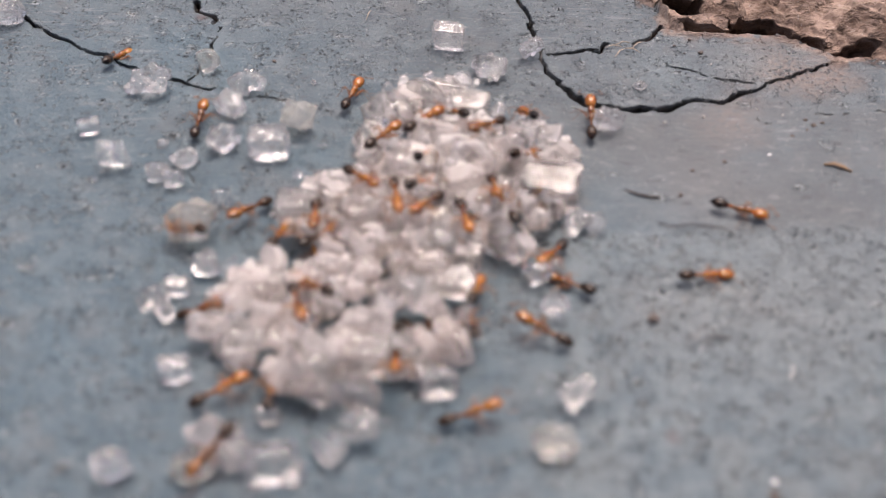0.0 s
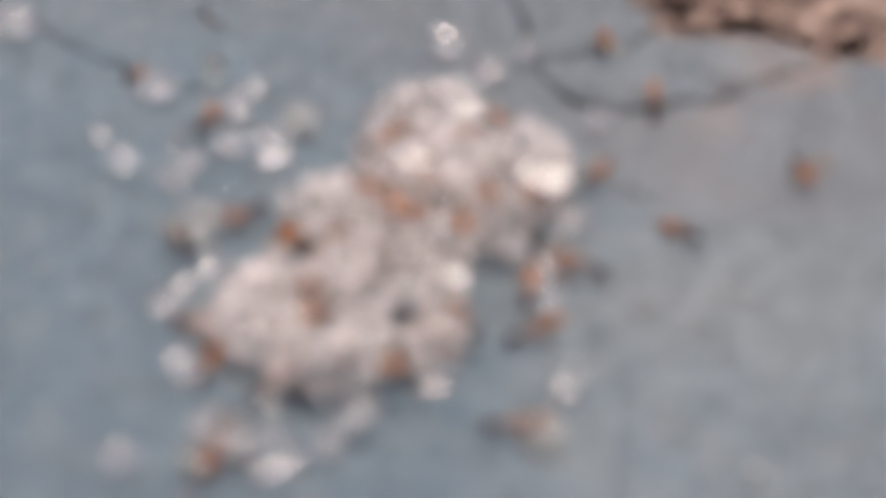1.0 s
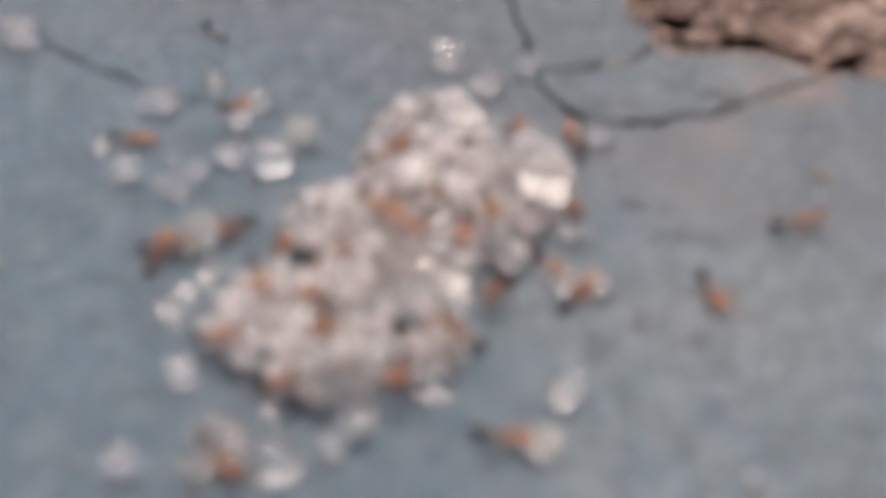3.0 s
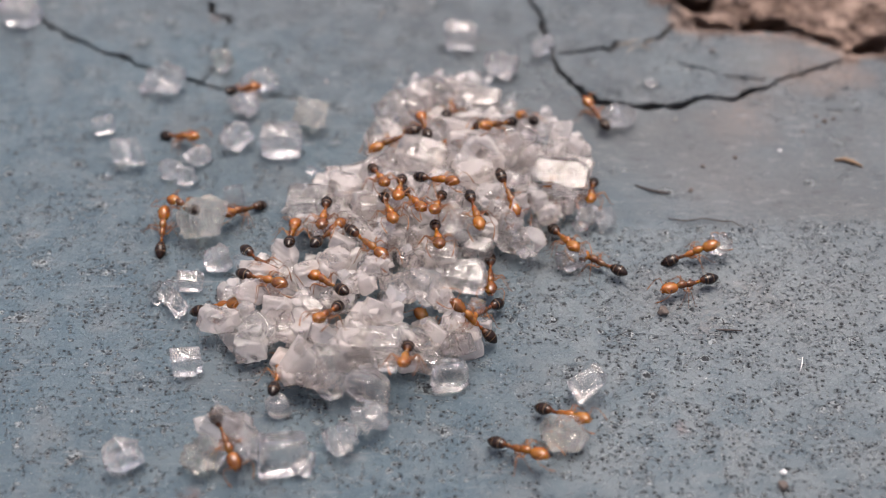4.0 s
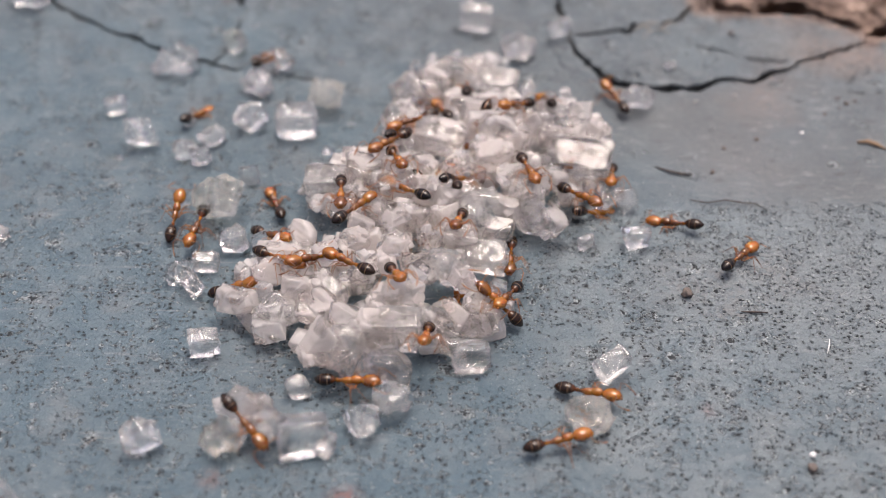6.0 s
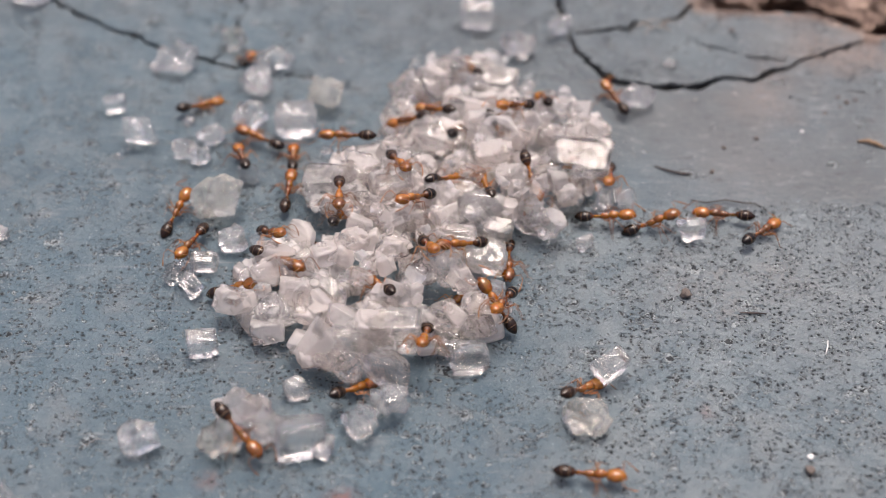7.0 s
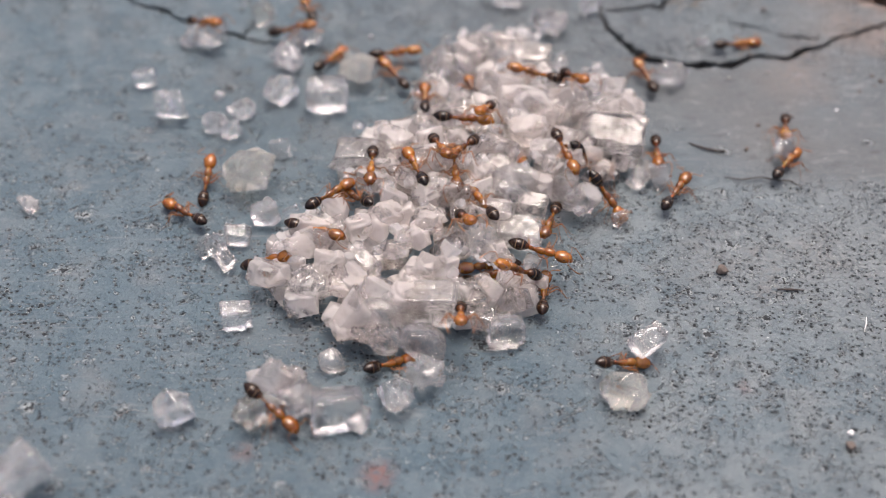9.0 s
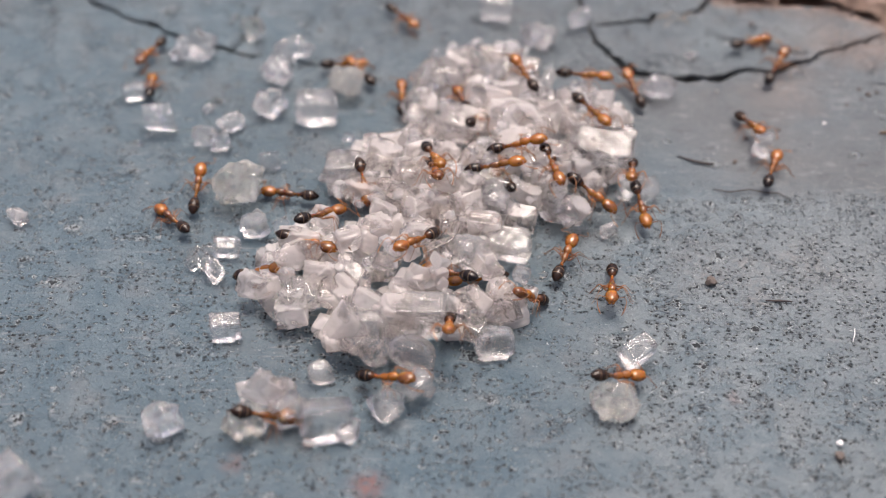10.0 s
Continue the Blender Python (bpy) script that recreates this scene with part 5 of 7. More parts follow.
grain_of("sugar_crumbs", "shard", -1.31, 1.00, 2.31, 0.58, 0.64, 0.44, -4, -23, -2)
grain_of("sugar_crumbs", "block", 3.13, 3.04, 1.98, 0.71, 0.59, 0.61, 27, 5, -3)
grain_of("sugar_crumbs", "shard", -3.59, 0.20, 2.03, 0.51, 0.38, 0.32, 7, 3, 10)
grain_of("sugar_crumbs", "shard", 0.62, 8.78, 2.18, 0.65, 0.58, 0.64, -19, -22, -39)
grain_of("sugar_crumbs", "shard", -1.39, 11.55, 1.61, 0.44, 0.39, 0.31, 21, -32, -20)
grain_of("sugar_crumbs", "shard", -6.07, 2.31, 1.71, 0.54, 0.39, 0.35, 5, -0, 32)
grain_of("sugar_crumbs", "shard", 0.27, 8.13, 2.14, 0.54, 0.55, 0.33, -18, -25, -27)
grain_of("sugar_crumbs", "shard", -1.66, -4.23, 1.99, 0.35, 0.32, 0.27, -0, -13, -4)
grain_of("sugar_crumbs", "shard", -0.71, 1.33, 2.04, 0.36, 0.43, 0.22, 12, -11, 13)
grain_of("sugar_crumbs", "block", 2.45, 1.38, 1.87, 0.63, 0.61, 0.61, -31, 3, 33)
grain_of("sugar_crumbs", "shard", -4.45, -7.26, 2.00, 0.37, 0.31, 0.24, 28, 5, 39)
grain_of("sugar_crumbs", "shard", 0.11, 9.53, 1.93, 0.59, 0.49, 0.36, -17, -13, -4)
grain_of("sugar_crumbs", "shard", -5.73, -4.94, 2.12, 0.56, 0.64, 0.55, 1, 20, -4)
grain_of("sugar_crumbs", "shard", -0.08, -6.42, 1.20, 0.56, 0.42, 0.40, -29, 13, -22)
grain_of("sugar_crumbs", "shard", 1.13, 5.73, 2.29, 0.63, 0.65, 0.52, 24, -18, -16)
grain_of("sugar_crumbs", "shard", -6.77, 2.58, 1.15, 0.45, 0.47, 0.35, -23, -13, 8)
grain_of("sugar_crumbs", "block", 1.14, 0.58, 1.87, 0.70, 0.83, 0.60, -15, -29, 7)
grain_of("sugar_crumbs", "block", 5.27, 3.02, 1.48, 0.63, 0.59, 0.53, 15, -25, -6)
grain_of("sugar_crumbs", "shard", 2.14, 11.55, 1.36, 0.50, 0.58, 0.38, -28, -31, -10)
grain_of("sugar_crumbs", "shard", 4.16, 0.17, 1.17, 0.49, 0.44, 0.32, -14, 24, -39)
grain_of("sugar_crumbs", "shard", -4.87, -4.77, 2.23, 0.45, 0.32, 0.42, 9, 15, -7)
grain_of("sugar_crumbs", "shard", -0.38, -3.94, 1.94, 0.43, 0.37, 0.32, 0, -16, -20)
grain_of("sugar_crumbs", "shard", -2.16, 10.98, 1.42, 0.57, 0.58, 0.47, -29, 26, -38)
grain_of("sugar_crumbs", "shard", -1.71, 5.90, 2.01, 0.55, 0.47, 0.52, -23, 14, -3)
grain_of("sugar_crumbs", "shard", 5.92, 3.64, 1.34, 0.39, 0.40, 0.28, 1, -13, -27)
grain_of("sugar_crumbs", "shard", 4.65, 1.52, 1.11, 0.37, 0.37, 0.35, 19, -24, -16)
grain_of("sugar_crumbs", "shard", 0.55, -0.10, 1.89, 0.53, 0.61, 0.52, 16, -13, 36)
grain_of("sugar_crumbs", "shard", -1.28, -0.39, 2.01, 0.51, 0.42, 0.33, -21, 2, 3)
grain_of("sugar_crumbs", "shard", -0.61, 0.71, 2.12, 0.64, 0.75, 0.47, 0, 18, -36)
grain_of("sugar_crumbs", "shard", 1.20, 8.65, 1.90, 0.51, 0.38, 0.41, 3, 19, -36)
grain_of("sugar_crumbs", "shard", -8.43, -4.18, 1.96, 0.60, 0.72, 0.42, 3, -4, -8)
grain_of("sugar_crumbs", "shard", -2.53, -0.76, 2.26, 0.66, 0.66, 0.55, 2, 8, 16)
grain_of("sugar_crumbs", "shard", 1.48, 11.37, 1.77, 0.73, 0.82, 0.47, 25, 10, 40)
grain_of("sugar_crumbs", "block", -2.36, 8.13, 1.68, 0.47, 0.38, 0.36, 11, -15, -28)
grain_of("sugar_crumbs", "shard", -4.62, -0.73, 2.10, 0.67, 0.49, 0.46, -27, -15, -30)
for heap, text in (("sugar_crumbs", "small clear sugar crumbs strewn over the heap"),):
    verts, faces, material = GRAINS[heap]
    data = bpy.data.meshes.new(heap)
    data.from_pydata(verts, [], faces)
    data.materials.append(material)
    data.polygons.foreach_set("use_smooth", [True] * len(data.polygons))
    tagged(new(heap, data), text, "sugar", kind="stuff")
load_first = crystal("cluster", 6, -3, 0.75, 1.05, 0.8, 0.8, 0, 0, 0, False, CLEAR)
load_second = crystal("shard", 6, -2, 0.75, 1.05, 0.85, 0.9, 0, 0, 0, False, CLEAR)
for load in (load_first, load_second):
    tagged(load, "small clear sugar crystal carried off by ants", "sugar crystal", group="carried crystals")


# ---- ants ----
HIPS = ((0.36, 0.13, 22, 1.00), (0.14, 0.14, -22, 1.02), (-0.08, 0.13, -52, 1.22))


def build_ant():
    ant = new("ant")
    ant.empty_display_size = 0.0005
    tagged(ant, "small amber ant with a glossy black abdomen, busy at the sugar", "ant", group="ants")
    bm = bmesh.new()
    ellipsoid(bm, (-0.95, 0, 0.05), (0.45, 0.265, 0.245), 18, 14, lambda s: 1.0 - 0.38 * max(0, -s) ** 2 - 0.10 * max(0, s))
    for v in bm.verts:
        # faint plates along the abdomen
        s = v.co.x * 1000
        v.co.z *= 1 + 0.012 * math.sin(s * 26)
    part("abdomen", bm, BLACK, ant, "glossy black abdomen")
    bm = bmesh.new()
    ellipsoid(bm, (-0.43, 0, 0.02), (0.09, 0.075, 0.11), 10, 8)
    ellipsoid(bm, (-0.30, 0, 0.0), (0.10, 0.065, 0.10), 10, 8)
    tube(bm, ((-0.58, 0, 0.0), (-0.43, 0, -0.02), (-0.2, 0, -0.02)), (0.05, 0.05, 0.06), 8)
    part("waist", bm, AMBER, ant)
    bm = bmesh.new()
    ellipsoid(bm, (0.0, 0, 0.0), (0.30, 0.135, 0.16), 14, 10)
    ellipsoid(bm, (0.36, 0, 0.04), (0.27, 0.175, 0.18), 14, 10)
    tube(bm, ((0.5, 0, 0.02), (0.75, 0, 0.0)), (0.11, 0.09), 8)
    part("thorax", bm, AMBER, ant)
    bm = bmesh.new()
    ellipsoid(bm, (0.95, 0, -0.01), (0.37, 0.30, 0.235), 16, 12, lambda s: (1.02 - s * s) ** -0.17 * (0.97 - 0.22 * max(0, s) ** 1.5))
    for e in (-1, 1):
        tube(bm, ((1.18, 0.10 * e, -0.06), (1.30, 0.09 * e, -0.09), (1.36, 0.02 * e, -0.10)), (0.055, 0.045, 0.015), 6)
    head = part("head", bm, AMBER, ant)
    for e in (-1, 1):
        bm = bmesh.new()
        ellipsoid(bm, (1.0, 0.275 * e, 0.07), (0.05, 0.03, 0.045), 8, 6)
        part("eye", bm, BLACK, head, "tiny black eye")
        bm = bmesh.new()
        tube(bm, ((1.15, 0.09 * e, 0.05), (1.22, 0.28 * e, 0.14), (1.18, 0.52 * e, 0.17), (1.34, 0.60 * e, 0.06), (1.55, 0.55 * e, -0.12), (1.70, 0.48 * e, -0.24), (1.80, 0.42 * e, -0.30)),
             (0.018, 0.017, 0.016, 0.016, 0.019, 0.032, 0.014), 6)
        part("antenna", bm, LEGGY, head)
    for hx, hy, turn, size in HIPS:
        for e in (-1, 1):
            bm = bmesh.new()
            tube(bm, ((0, 0, 0), (0, 0.12, -0.05), (0, 0.36 * size, 0.13), (0, 0.44 * size, 0.13), (0, 0.66 * size, -0.18), (0, 0.77 * size, -0.37), (0, 0.93 * size, -0.40)),
                 (0.046, 0.034, 0.021, 0.016, 0.012, 0.009, 0.006), 6)
            spin = Matrix.Rotation(radians(turn), 4, "Z")
            for v in bm.verts:
                v.co = spin @ v.co
                v.co.y *= e
            bmesh.ops.recalc_face_normals(bm, faces=bm.faces)
            leg = part("leg", bm, LEGGY, ant)
            leg.matrix_basis = mm(hx, hy * e, -0.08)
    return ant


ants = [build_ant()]
while len(ants) < 55:
    ants.append(copy_thing(ants[0], Matrix()))


# ---- litter on the paint ----
def strip(name, points, radii, material, label, category):
    bm = bmesh.new()
    tube(bm, points, radii, 6)
    return tagged(new(name, mesh_of(name, bm, material, True)), label, category)


strip("straw", ((18.77, 6.81, 0.1), (19.2, 6.72, 0.22), (19.6, 6.5, 0.2), (20.01, 6.29, 0.08)), (0.05, 0.10, 0.11, 0.04), TWIG, "short dry brown straw lying on the paint", "straw")
strip("fibre", ((10.3, 2.60, 0.05), (11.0, 2.30, 0.14), (11.9, 2.42, 0.2), (12.7, 2.25, 0.16), (13.2, 2.28, 0.12), (13.7, 1.85, 0.05)), (0.02, 0.035, 0.035, 0.035, 0.03, 0.015), FIBRE, "thin dark curled fibre lying on the paint", "fibre")
strip("fibre", ((11.5, -4.6, 0.04), (12.0, -4.7, 0.12), (12.6, -4.65, 0.04)), (0.02, 0.05, 0.02), FIBRE, "short dark fibre lying on the paint", "fibre")
strip("fibre", ((9.0, 5.0, 0.05), (9.7, 4.5, 0.15), (10.2, 4.4, 0.1), (10.7, 4.45, 0.04)), (0.03, 0.06, 0.06, 0.02), FIBRE, "short dark fibre lying on the paint", "fibre")
strip("fibre", ((14.6, -7.0, 0.04), (14.75, -6.6, 0.12), (14.85, -6.2, 0.05)), (0.02, 0.03, 0.015), CHALK, "short white fibre lying on the paint", "fibre")
strip("fibre", ((-14.6, -11.9, 0.05), (-14.0, -11.5, 0.15), (-13.4, -11.55, 0.1)), (0.008, 0.014, 0.008), PALE, "short white fibre lying on the paint", "fibre")


def grain(x, y, size, material, label):
    ob = new("grit_grain", crystal_mesh("grit_grain", "cluster", (size, size * 0.8, size * 0.6), material))
    ob.matrix_basis = mm(x, y, size * 0.25, 0, 0, chance.uniform(0, 90))
    return tagged(ob, label, "grit", group="grit on the paint")


for x, y, turn in ((10.1, 16.9, 0.3), (10.6, 16.3, -0.5), (9.9, 16.1, 0.9), (10.9, 16.8, 0.7), (9.6, 16.6, 0.1), (-3.4, 19.6, 1.3)):
    dx, dy = 0.45 * math.cos(turn), 0.45 * math.sin(turn)
    strip("straw", ((x - dx, y - dy, 0.08), (x, y + 0.05, 0.2), (x + dx, y + dy, 0.1)), (0.015, 0.032, 0.012), STRAW, "short pale shred of straw on the paint", "straw")
grain(9.37, -3.55, 0.5, GRIT, "dark grain of grit on the paint")
grain(11.6, 4.6, 0.25, GRIT, "dark grain of grit on the paint")
grain(12.87, -12.98, 0.42, GRIT, "brown grain of grit on the paint")
grain(13.0, -12.3, 0.28, CHALK, "white crumb on the paint")
grain(12.4, 6.4, 0.22, GRIT, "dark grain of grit on the paint")
grain(16.3, 7.6, 0.2, CHALK, "white crumb on the paint")

for x, y, size in ((18.58, 10.37, 0.24), (18.91, 9.92, 0.30), (19.38, 10.14, 0.24), (18.50, 9.55, 0.20), (17.68, 9.05, 0.22), (14.04, 7.07, 0.22), (14.18, 16.16, 0.26), (13.74, 17.36, 0.20), (12.86, 16.83, 0.14), (13.31, 16.16, 0.12), (-8.20, 15.32, 0.20), (-1.87, 14.58, 0.16)):
    grain(x, y, size, GRIT, "dark grain of grit on the paint")
for x, y, size in ((13.54, 10.64, 0.20), (11.53, 10.17, 0.16), (10.63, 13.49, 0.20), (19.81, 12.69, 0.16), (14.57, 15.14, 0.14), (17.53, 10.79, 0.14), (16.33, 11.25, 0.13)):
    grain(x, y, size, PALE, "pale grey crumb on the paint")


# ---- what moves ----
def gait(ant, rows):
    """Swings the legs of a walking ant, three by three, as it covers ground."""
    legs = [p for p in ant.children if p.name.startswith("leg")]
    keys, phase, last = [], 0.0, None
    for (t0, a), (t1, b) in zip(rows, rows[1:]):
        gone = (b.translation - a.translation).length * 1000
        if gone < 0.35 or gone / (t1 - t0) < 0.5:
            continue
        count = max(2, round((t1 - t0) * 10))
        for k in range(count + 1):
            t = t0 + (t1 - t0) * k / count
            if last is None or t > last + 0.05:
                keys.append((t, phase + gone / 1.5 * 2 * math.pi * k / count))
                last = t
        phase += gone / 1.5 * 2 * math.pi
    if not keys:
        return
    if keys[0][0] > 0.05:
        keys.insert(0, (0.0, keys[0][1]))
    if keys[-1][0] < 9.95:
        keys.append((10.0, keys[-1][1]))
    for n, leg in enumerate(legs):
        rest = leg.matrix_basis.copy()
        e = -1 if n % 2 == 0 else 1
        start = math.pi * ((n // 2 + n) % 2)
        walk(leg, [(t, rest @ pose(0, 0, 0, 6 * e * max(0, math.cos(p + start)), 0, -17 * e * math.sin(p + start))) for t, p in keys])


def go(n, rows):
    walk(ants[n], rows)
    gait(ants[n], rows)


def motions():
    walk(focus_mark, [(0.0, mm(0, 22, 0)), (0.2, mm(0, 40, 0)), (0.5, mm(0, 160, 0)), (1.0, mm(0, 1500, 0)), (2.0, mm(0, 1500, 0)), (2.8, mm(0, 400, 0)), (3.3, mm(0, 140, 0)), (3.5, mm(0, 70, 0)), (3.6, mm(0, 24, 0)), (3.75, mm(0, 4, 0)), (3.9, mm(0, -5.5, 0)), (10.0, mm(0, -5.5, 0))])
    walk(load_first, [(0.00, mm(5.21, -3.40, 0.75, 0, 0, 0)), (3.50, mm(9.34, -0.83, 0.75, 0, 0, 20)), (4.00, mm(12.25, 0.04, 0.75, 0, 0, 25)), (4.50, mm(15.66, 1.00, 0.75, 0, 0, 20)), (5.00, mm(21.04, 3.07, 0.75, 0, 0, 20)), (5.50, mm(26.95, 3.18, 0.75, 0, 0, 20)), (10.00, mm(42.57, 10.10, 0.75, 0, 0, 20))])
    walk(load_second, [(0.00, mm(4.49, -1.31, 0.75, 0, 0, 10)), (3.50, mm(6.10, -1.45, 0.75, 0, 0, 10)), (4.00, mm(5.57, -0.79, 0.75, 0, 0, 8)), (4.50, mm(6.14, -1.24, 0.75, 0, 0, 8)), (5.00, mm(5.78, -0.67, 0.75, 0, 0, 0)), (5.50, mm(6.69, -0.63, 0.75, 0, 0, -10)), (7.00, mm(9.94, -0.04, 0.75, 0, 0, -5)), (7.50, mm(12.39, 0.80, 0.75, 0, 0, 30)), (8.00, mm(12.64, 2.11, 0.75, 0, 0, 40)), (8.50, mm(13.37, 3.14, 0.75, 0, 0, 70)), (9.00, mm(13.11, 4.00, 0.75, 0, 0, 80)), (9.50, mm(12.69, 4.22, 0.75, 0, 0, 80)), (10.00, mm(12.85, 5.01, 0.75, 0, 0, 60))])
    go(0, [(0.00, at(-16.29, 15.50, 0.21, -18, 65)), (0.50, at(-15.47, 15.05, 0.19, -19, 72)), (2.00, at(-16.50, 12.68, 0.21, -18, 57)), (2.75, at(-15.52, 10.51, 0.44, -3, 13)), (3.50, at(-14.54, 8.33, 0.68, 11, -31)), (4.00, at(-12.85, 8.28, 0.50, 22, -32)), (4.25, at(-12.86, 8.36, 0.50, 0, 12)), (4.50, at(-12.88, 8.45, 0.50, -22, 57)), (5.00, at(-12.95, 8.80, 0.15, -22, 60)), (5.50, at(-12.80, 8.70, 0.17, -20, 61)), (7.00, at(-12.61, 9.41, 0.28, -13, 38)), (7.50, at(-11.60, 8.61, 1.18, 22, -15)), (8.00, at(-10.91, 9.16, 1.18, 22, -44)), (8.25, at(-10.37, 8.94, 1.18, 0, -3)), (8.50, at(-9.83, 8.71, 1.18, -22, 38)), (9.00, at(-4.74, 11.31, 0.61, 6, 5)), (9.50, at(-0.39, 11.33, 2.17, 7, 13)), (10.00, at(4.82, 8.60, 2.06, 1, -7))])
    go(1, [(0.00, at(-11.37, 9.64, 0.65, 9, 83)), (0.50, at(-11.45, 9.81, 0.55, 3, 82)), (3.50, at(-9.93, 11.00, 1.56, -22, 57)), (4.00, at(-9.91, 10.72, 1.56, -22, 58)), (4.25, at(-9.90, 10.67, 1.56, 0, 7)), (4.50, at(-9.89, 10.61, 1.56, 22, -45)), (5.00, at(-9.91, 10.73, 1.56, 22, -44)), (5.25, at(-9.76, 11.13, 1.45, 0, 7)), (5.50, at(-9.61, 11.54, 1.34, -22, 58)), (7.00, at(-10.69, 12.94, 0.50, -22, 84)), (7.17, at(-10.76, 12.91, 0.50, -7, 25)), (7.33, at(-10.83, 12.89, 0.50, 7, -33)), (7.50, at(-10.90, 12.86, 0.50, 22, -91)), (8.00, at(-8.62, 10.65, 0.79, 22, -138)), (8.25, at(-8.83, 11.75, 0.73, 16, -185)), (8.50, at(-9.04, 12.85, 0.68, 11, -231)), (9.00, at(-9.15, 14.09, 1.26, -9, -255)), (9.46, at(-10.35, 29.25, 0.50, 0, -265)), (10.00, at(-10.35, 29.25, 0.50, 0, -265))])
    go(2, [(0.00, at(-3.99, 11.90, 0.53, 2, 72)), (0.19, at(-2.52, 10.97, 0.48, 1, 20)), (0.39, at(-1.05, 10.04, 0.42, 0, -32)), (2.91, at(-1.05, 10.04, 0.42, 0, -89)), (5.43, at(-1.05, 10.04, 0.42, 0, -145)), (7.94, at(-1.05, 10.04, 0.42, 0, -201)), (8.22, at(-3.38, 10.95, 0.44, -1, -243)), (8.50, at(-5.71, 11.85, 0.46, -3, -285)), (9.00, at(-7.88, 11.03, 0.41, -5, -302)), (9.50, at(-6.77, 11.14, 0.56, 4, -354)), (10.00, at(-6.72, 11.96, 0.26, -15, -332))])
    go(3, [(0.00, at(-2.33, 6.93, 1.79, -2, 52)), (3.50, at(-2.19, 6.25, 2.18, 20, 18)), (3.75, at(-1.55, 6.55, 2.21, 6, 59)), (4.00, at(-0.90, 6.85, 2.23, -9, 100)), (4.50, at(-0.93, 6.44, 2.32, -5, 104)), (5.00, at(-0.96, 6.48, 2.31, -5, 103)), (5.50, at(-0.88, 6.62, 2.19, -12, 98)), (7.00, at(-1.21, 6.77, 2.04, -22, 139)), (7.50, at(-1.28, 7.21, 1.91, -21, 73)), (7.75, at(0.56, 6.67, 2.34, 1, 142)), (8.00, at(2.41, 6.13, 2.77, 23, 211)), (8.50, at(2.10, 6.79, 2.38, -2, 161)), (9.00, at(1.89, 6.93, 2.58, 11, 169)), (9.50, at(2.08, 7.29, 2.56, 10, 135)), (10.00, at(1.93, 8.17, 2.47, 9, 114))])
    go(4, [(0.00, at(-0.40, 7.50, 2.30, -1, 46)), (0.30, at(-0.45, 7.64, 0.42, 0, 106)), (2.00, at(-0.15, 7.94, 0.42, 0, 38)), (3.70, at(0.15, 8.24, 0.42, 0, -31)), (3.85, at(0.25, 8.19, 1.28, -10, 23)), (4.00, at(0.34, 8.13, 2.15, -19, 77)), (4.50, at(0.34, 7.98, 2.15, -19, 79)), (5.00, at(0.31, 8.08, 2.11, -22, 77)), (5.50, at(0.25, 8.21, 2.05, -24, 76)), (7.00, at(0.61, 10.14, 1.84, -25, 103)), (7.50, at(0.18, 11.67, 1.92, -25, 75)), (7.75, at(2.06, 13.12, 1.46, -2, 149)), (8.00, at(3.95, 14.58, 1.00, 22, 223)), (8.25, at(6.29, 14.27, 0.85, 17, 275)), (8.50, at(8.63, 13.97, 0.70, 12, 327)), (9.00, at(12.27, 12.57, 0.39, -6, 378)), (9.50, at(13.01, 13.01, 0.64, 8, 411)), (10.00, at(13.81, 14.01, 0.39, -7, 391))])
    go(5, [(0.00, at(1.03, 8.61, 1.90, -24, 124)), (3.50, at(7.54, 9.24, 0.61, 7, 104)), (4.00, at(7.53, 9.95, 0.58, 5, 112)), (4.50, at(7.51, 9.87, 0.52, 1, 115)), (5.00, at(7.54, 9.83, 0.53, 2, 112)), (5.50, at(7.51, 9.84, 0.57, 4, 113)), (7.00, at(7.48, 9.69, 0.58, 5, 112)), (7.50, at(7.45, 9.48, 0.54, 2, 113)), (8.00, at(7.36, 9.50, 0.59, 5, 113)), (8.50, at(7.34, 9.59, 0.52, 1, 108)), (9.00, at(7.39, 9.62, 0.56, 3, 106)), (9.50, at(7.35, 9.65, 0.59, 6, 103)), (10.00, at(7.36, 9.53, 0.69, 12, 105))])
    go(6, [(0.00, at(2.55, 6.65, 2.63, 20, -134)), (3.50, at(1.10, 6.08, 2.15, -17, -144)), (4.00, at(0.96, 6.26, 2.13, -18, -155)), (4.50, at(0.39, 5.94, 2.00, -27, -156)), (5.00, at(0.36, 5.55, 2.25, -14, -124)), (5.50, at(0.32, 5.94, 2.04, -26, -142)), (6.25, at(1.10, 5.48, 1.96, -33, -94)), (7.00, at(1.89, 5.02, 1.88, -40, -45)), (7.50, at(2.40, 3.52, 2.56, 5, -60)), (8.00, at(-0.81, 3.79, 2.66, 16, -47)), (8.50, at(-2.96, 2.80, 2.73, 23, -71)), (9.00, at(-1.79, 0.24, 2.40, -5, -86)), (9.50, at(-2.23, 0.75, 2.76, 14, -85)), (10.00, at(-2.22, 0.37, 2.88, 24, -80))])
    go(7, [(0.00, at(4.58, 8.47, 1.91, -28, 104)), (0.25, at(4.43, 12.68, 1.27, -11, 52)), (0.50, at(4.28, 16.90, 0.63, 7, -0)), (0.75, at(6.88, 16.80, 0.53, 1, 42)), (1.00, at(9.48, 16.71, 0.44, -4, 85)), (1.63, at(11.06, 35.09, 0.50, 0, 85)), (10.00, at(11.06, 35.09, 0.50, 0, 85))])
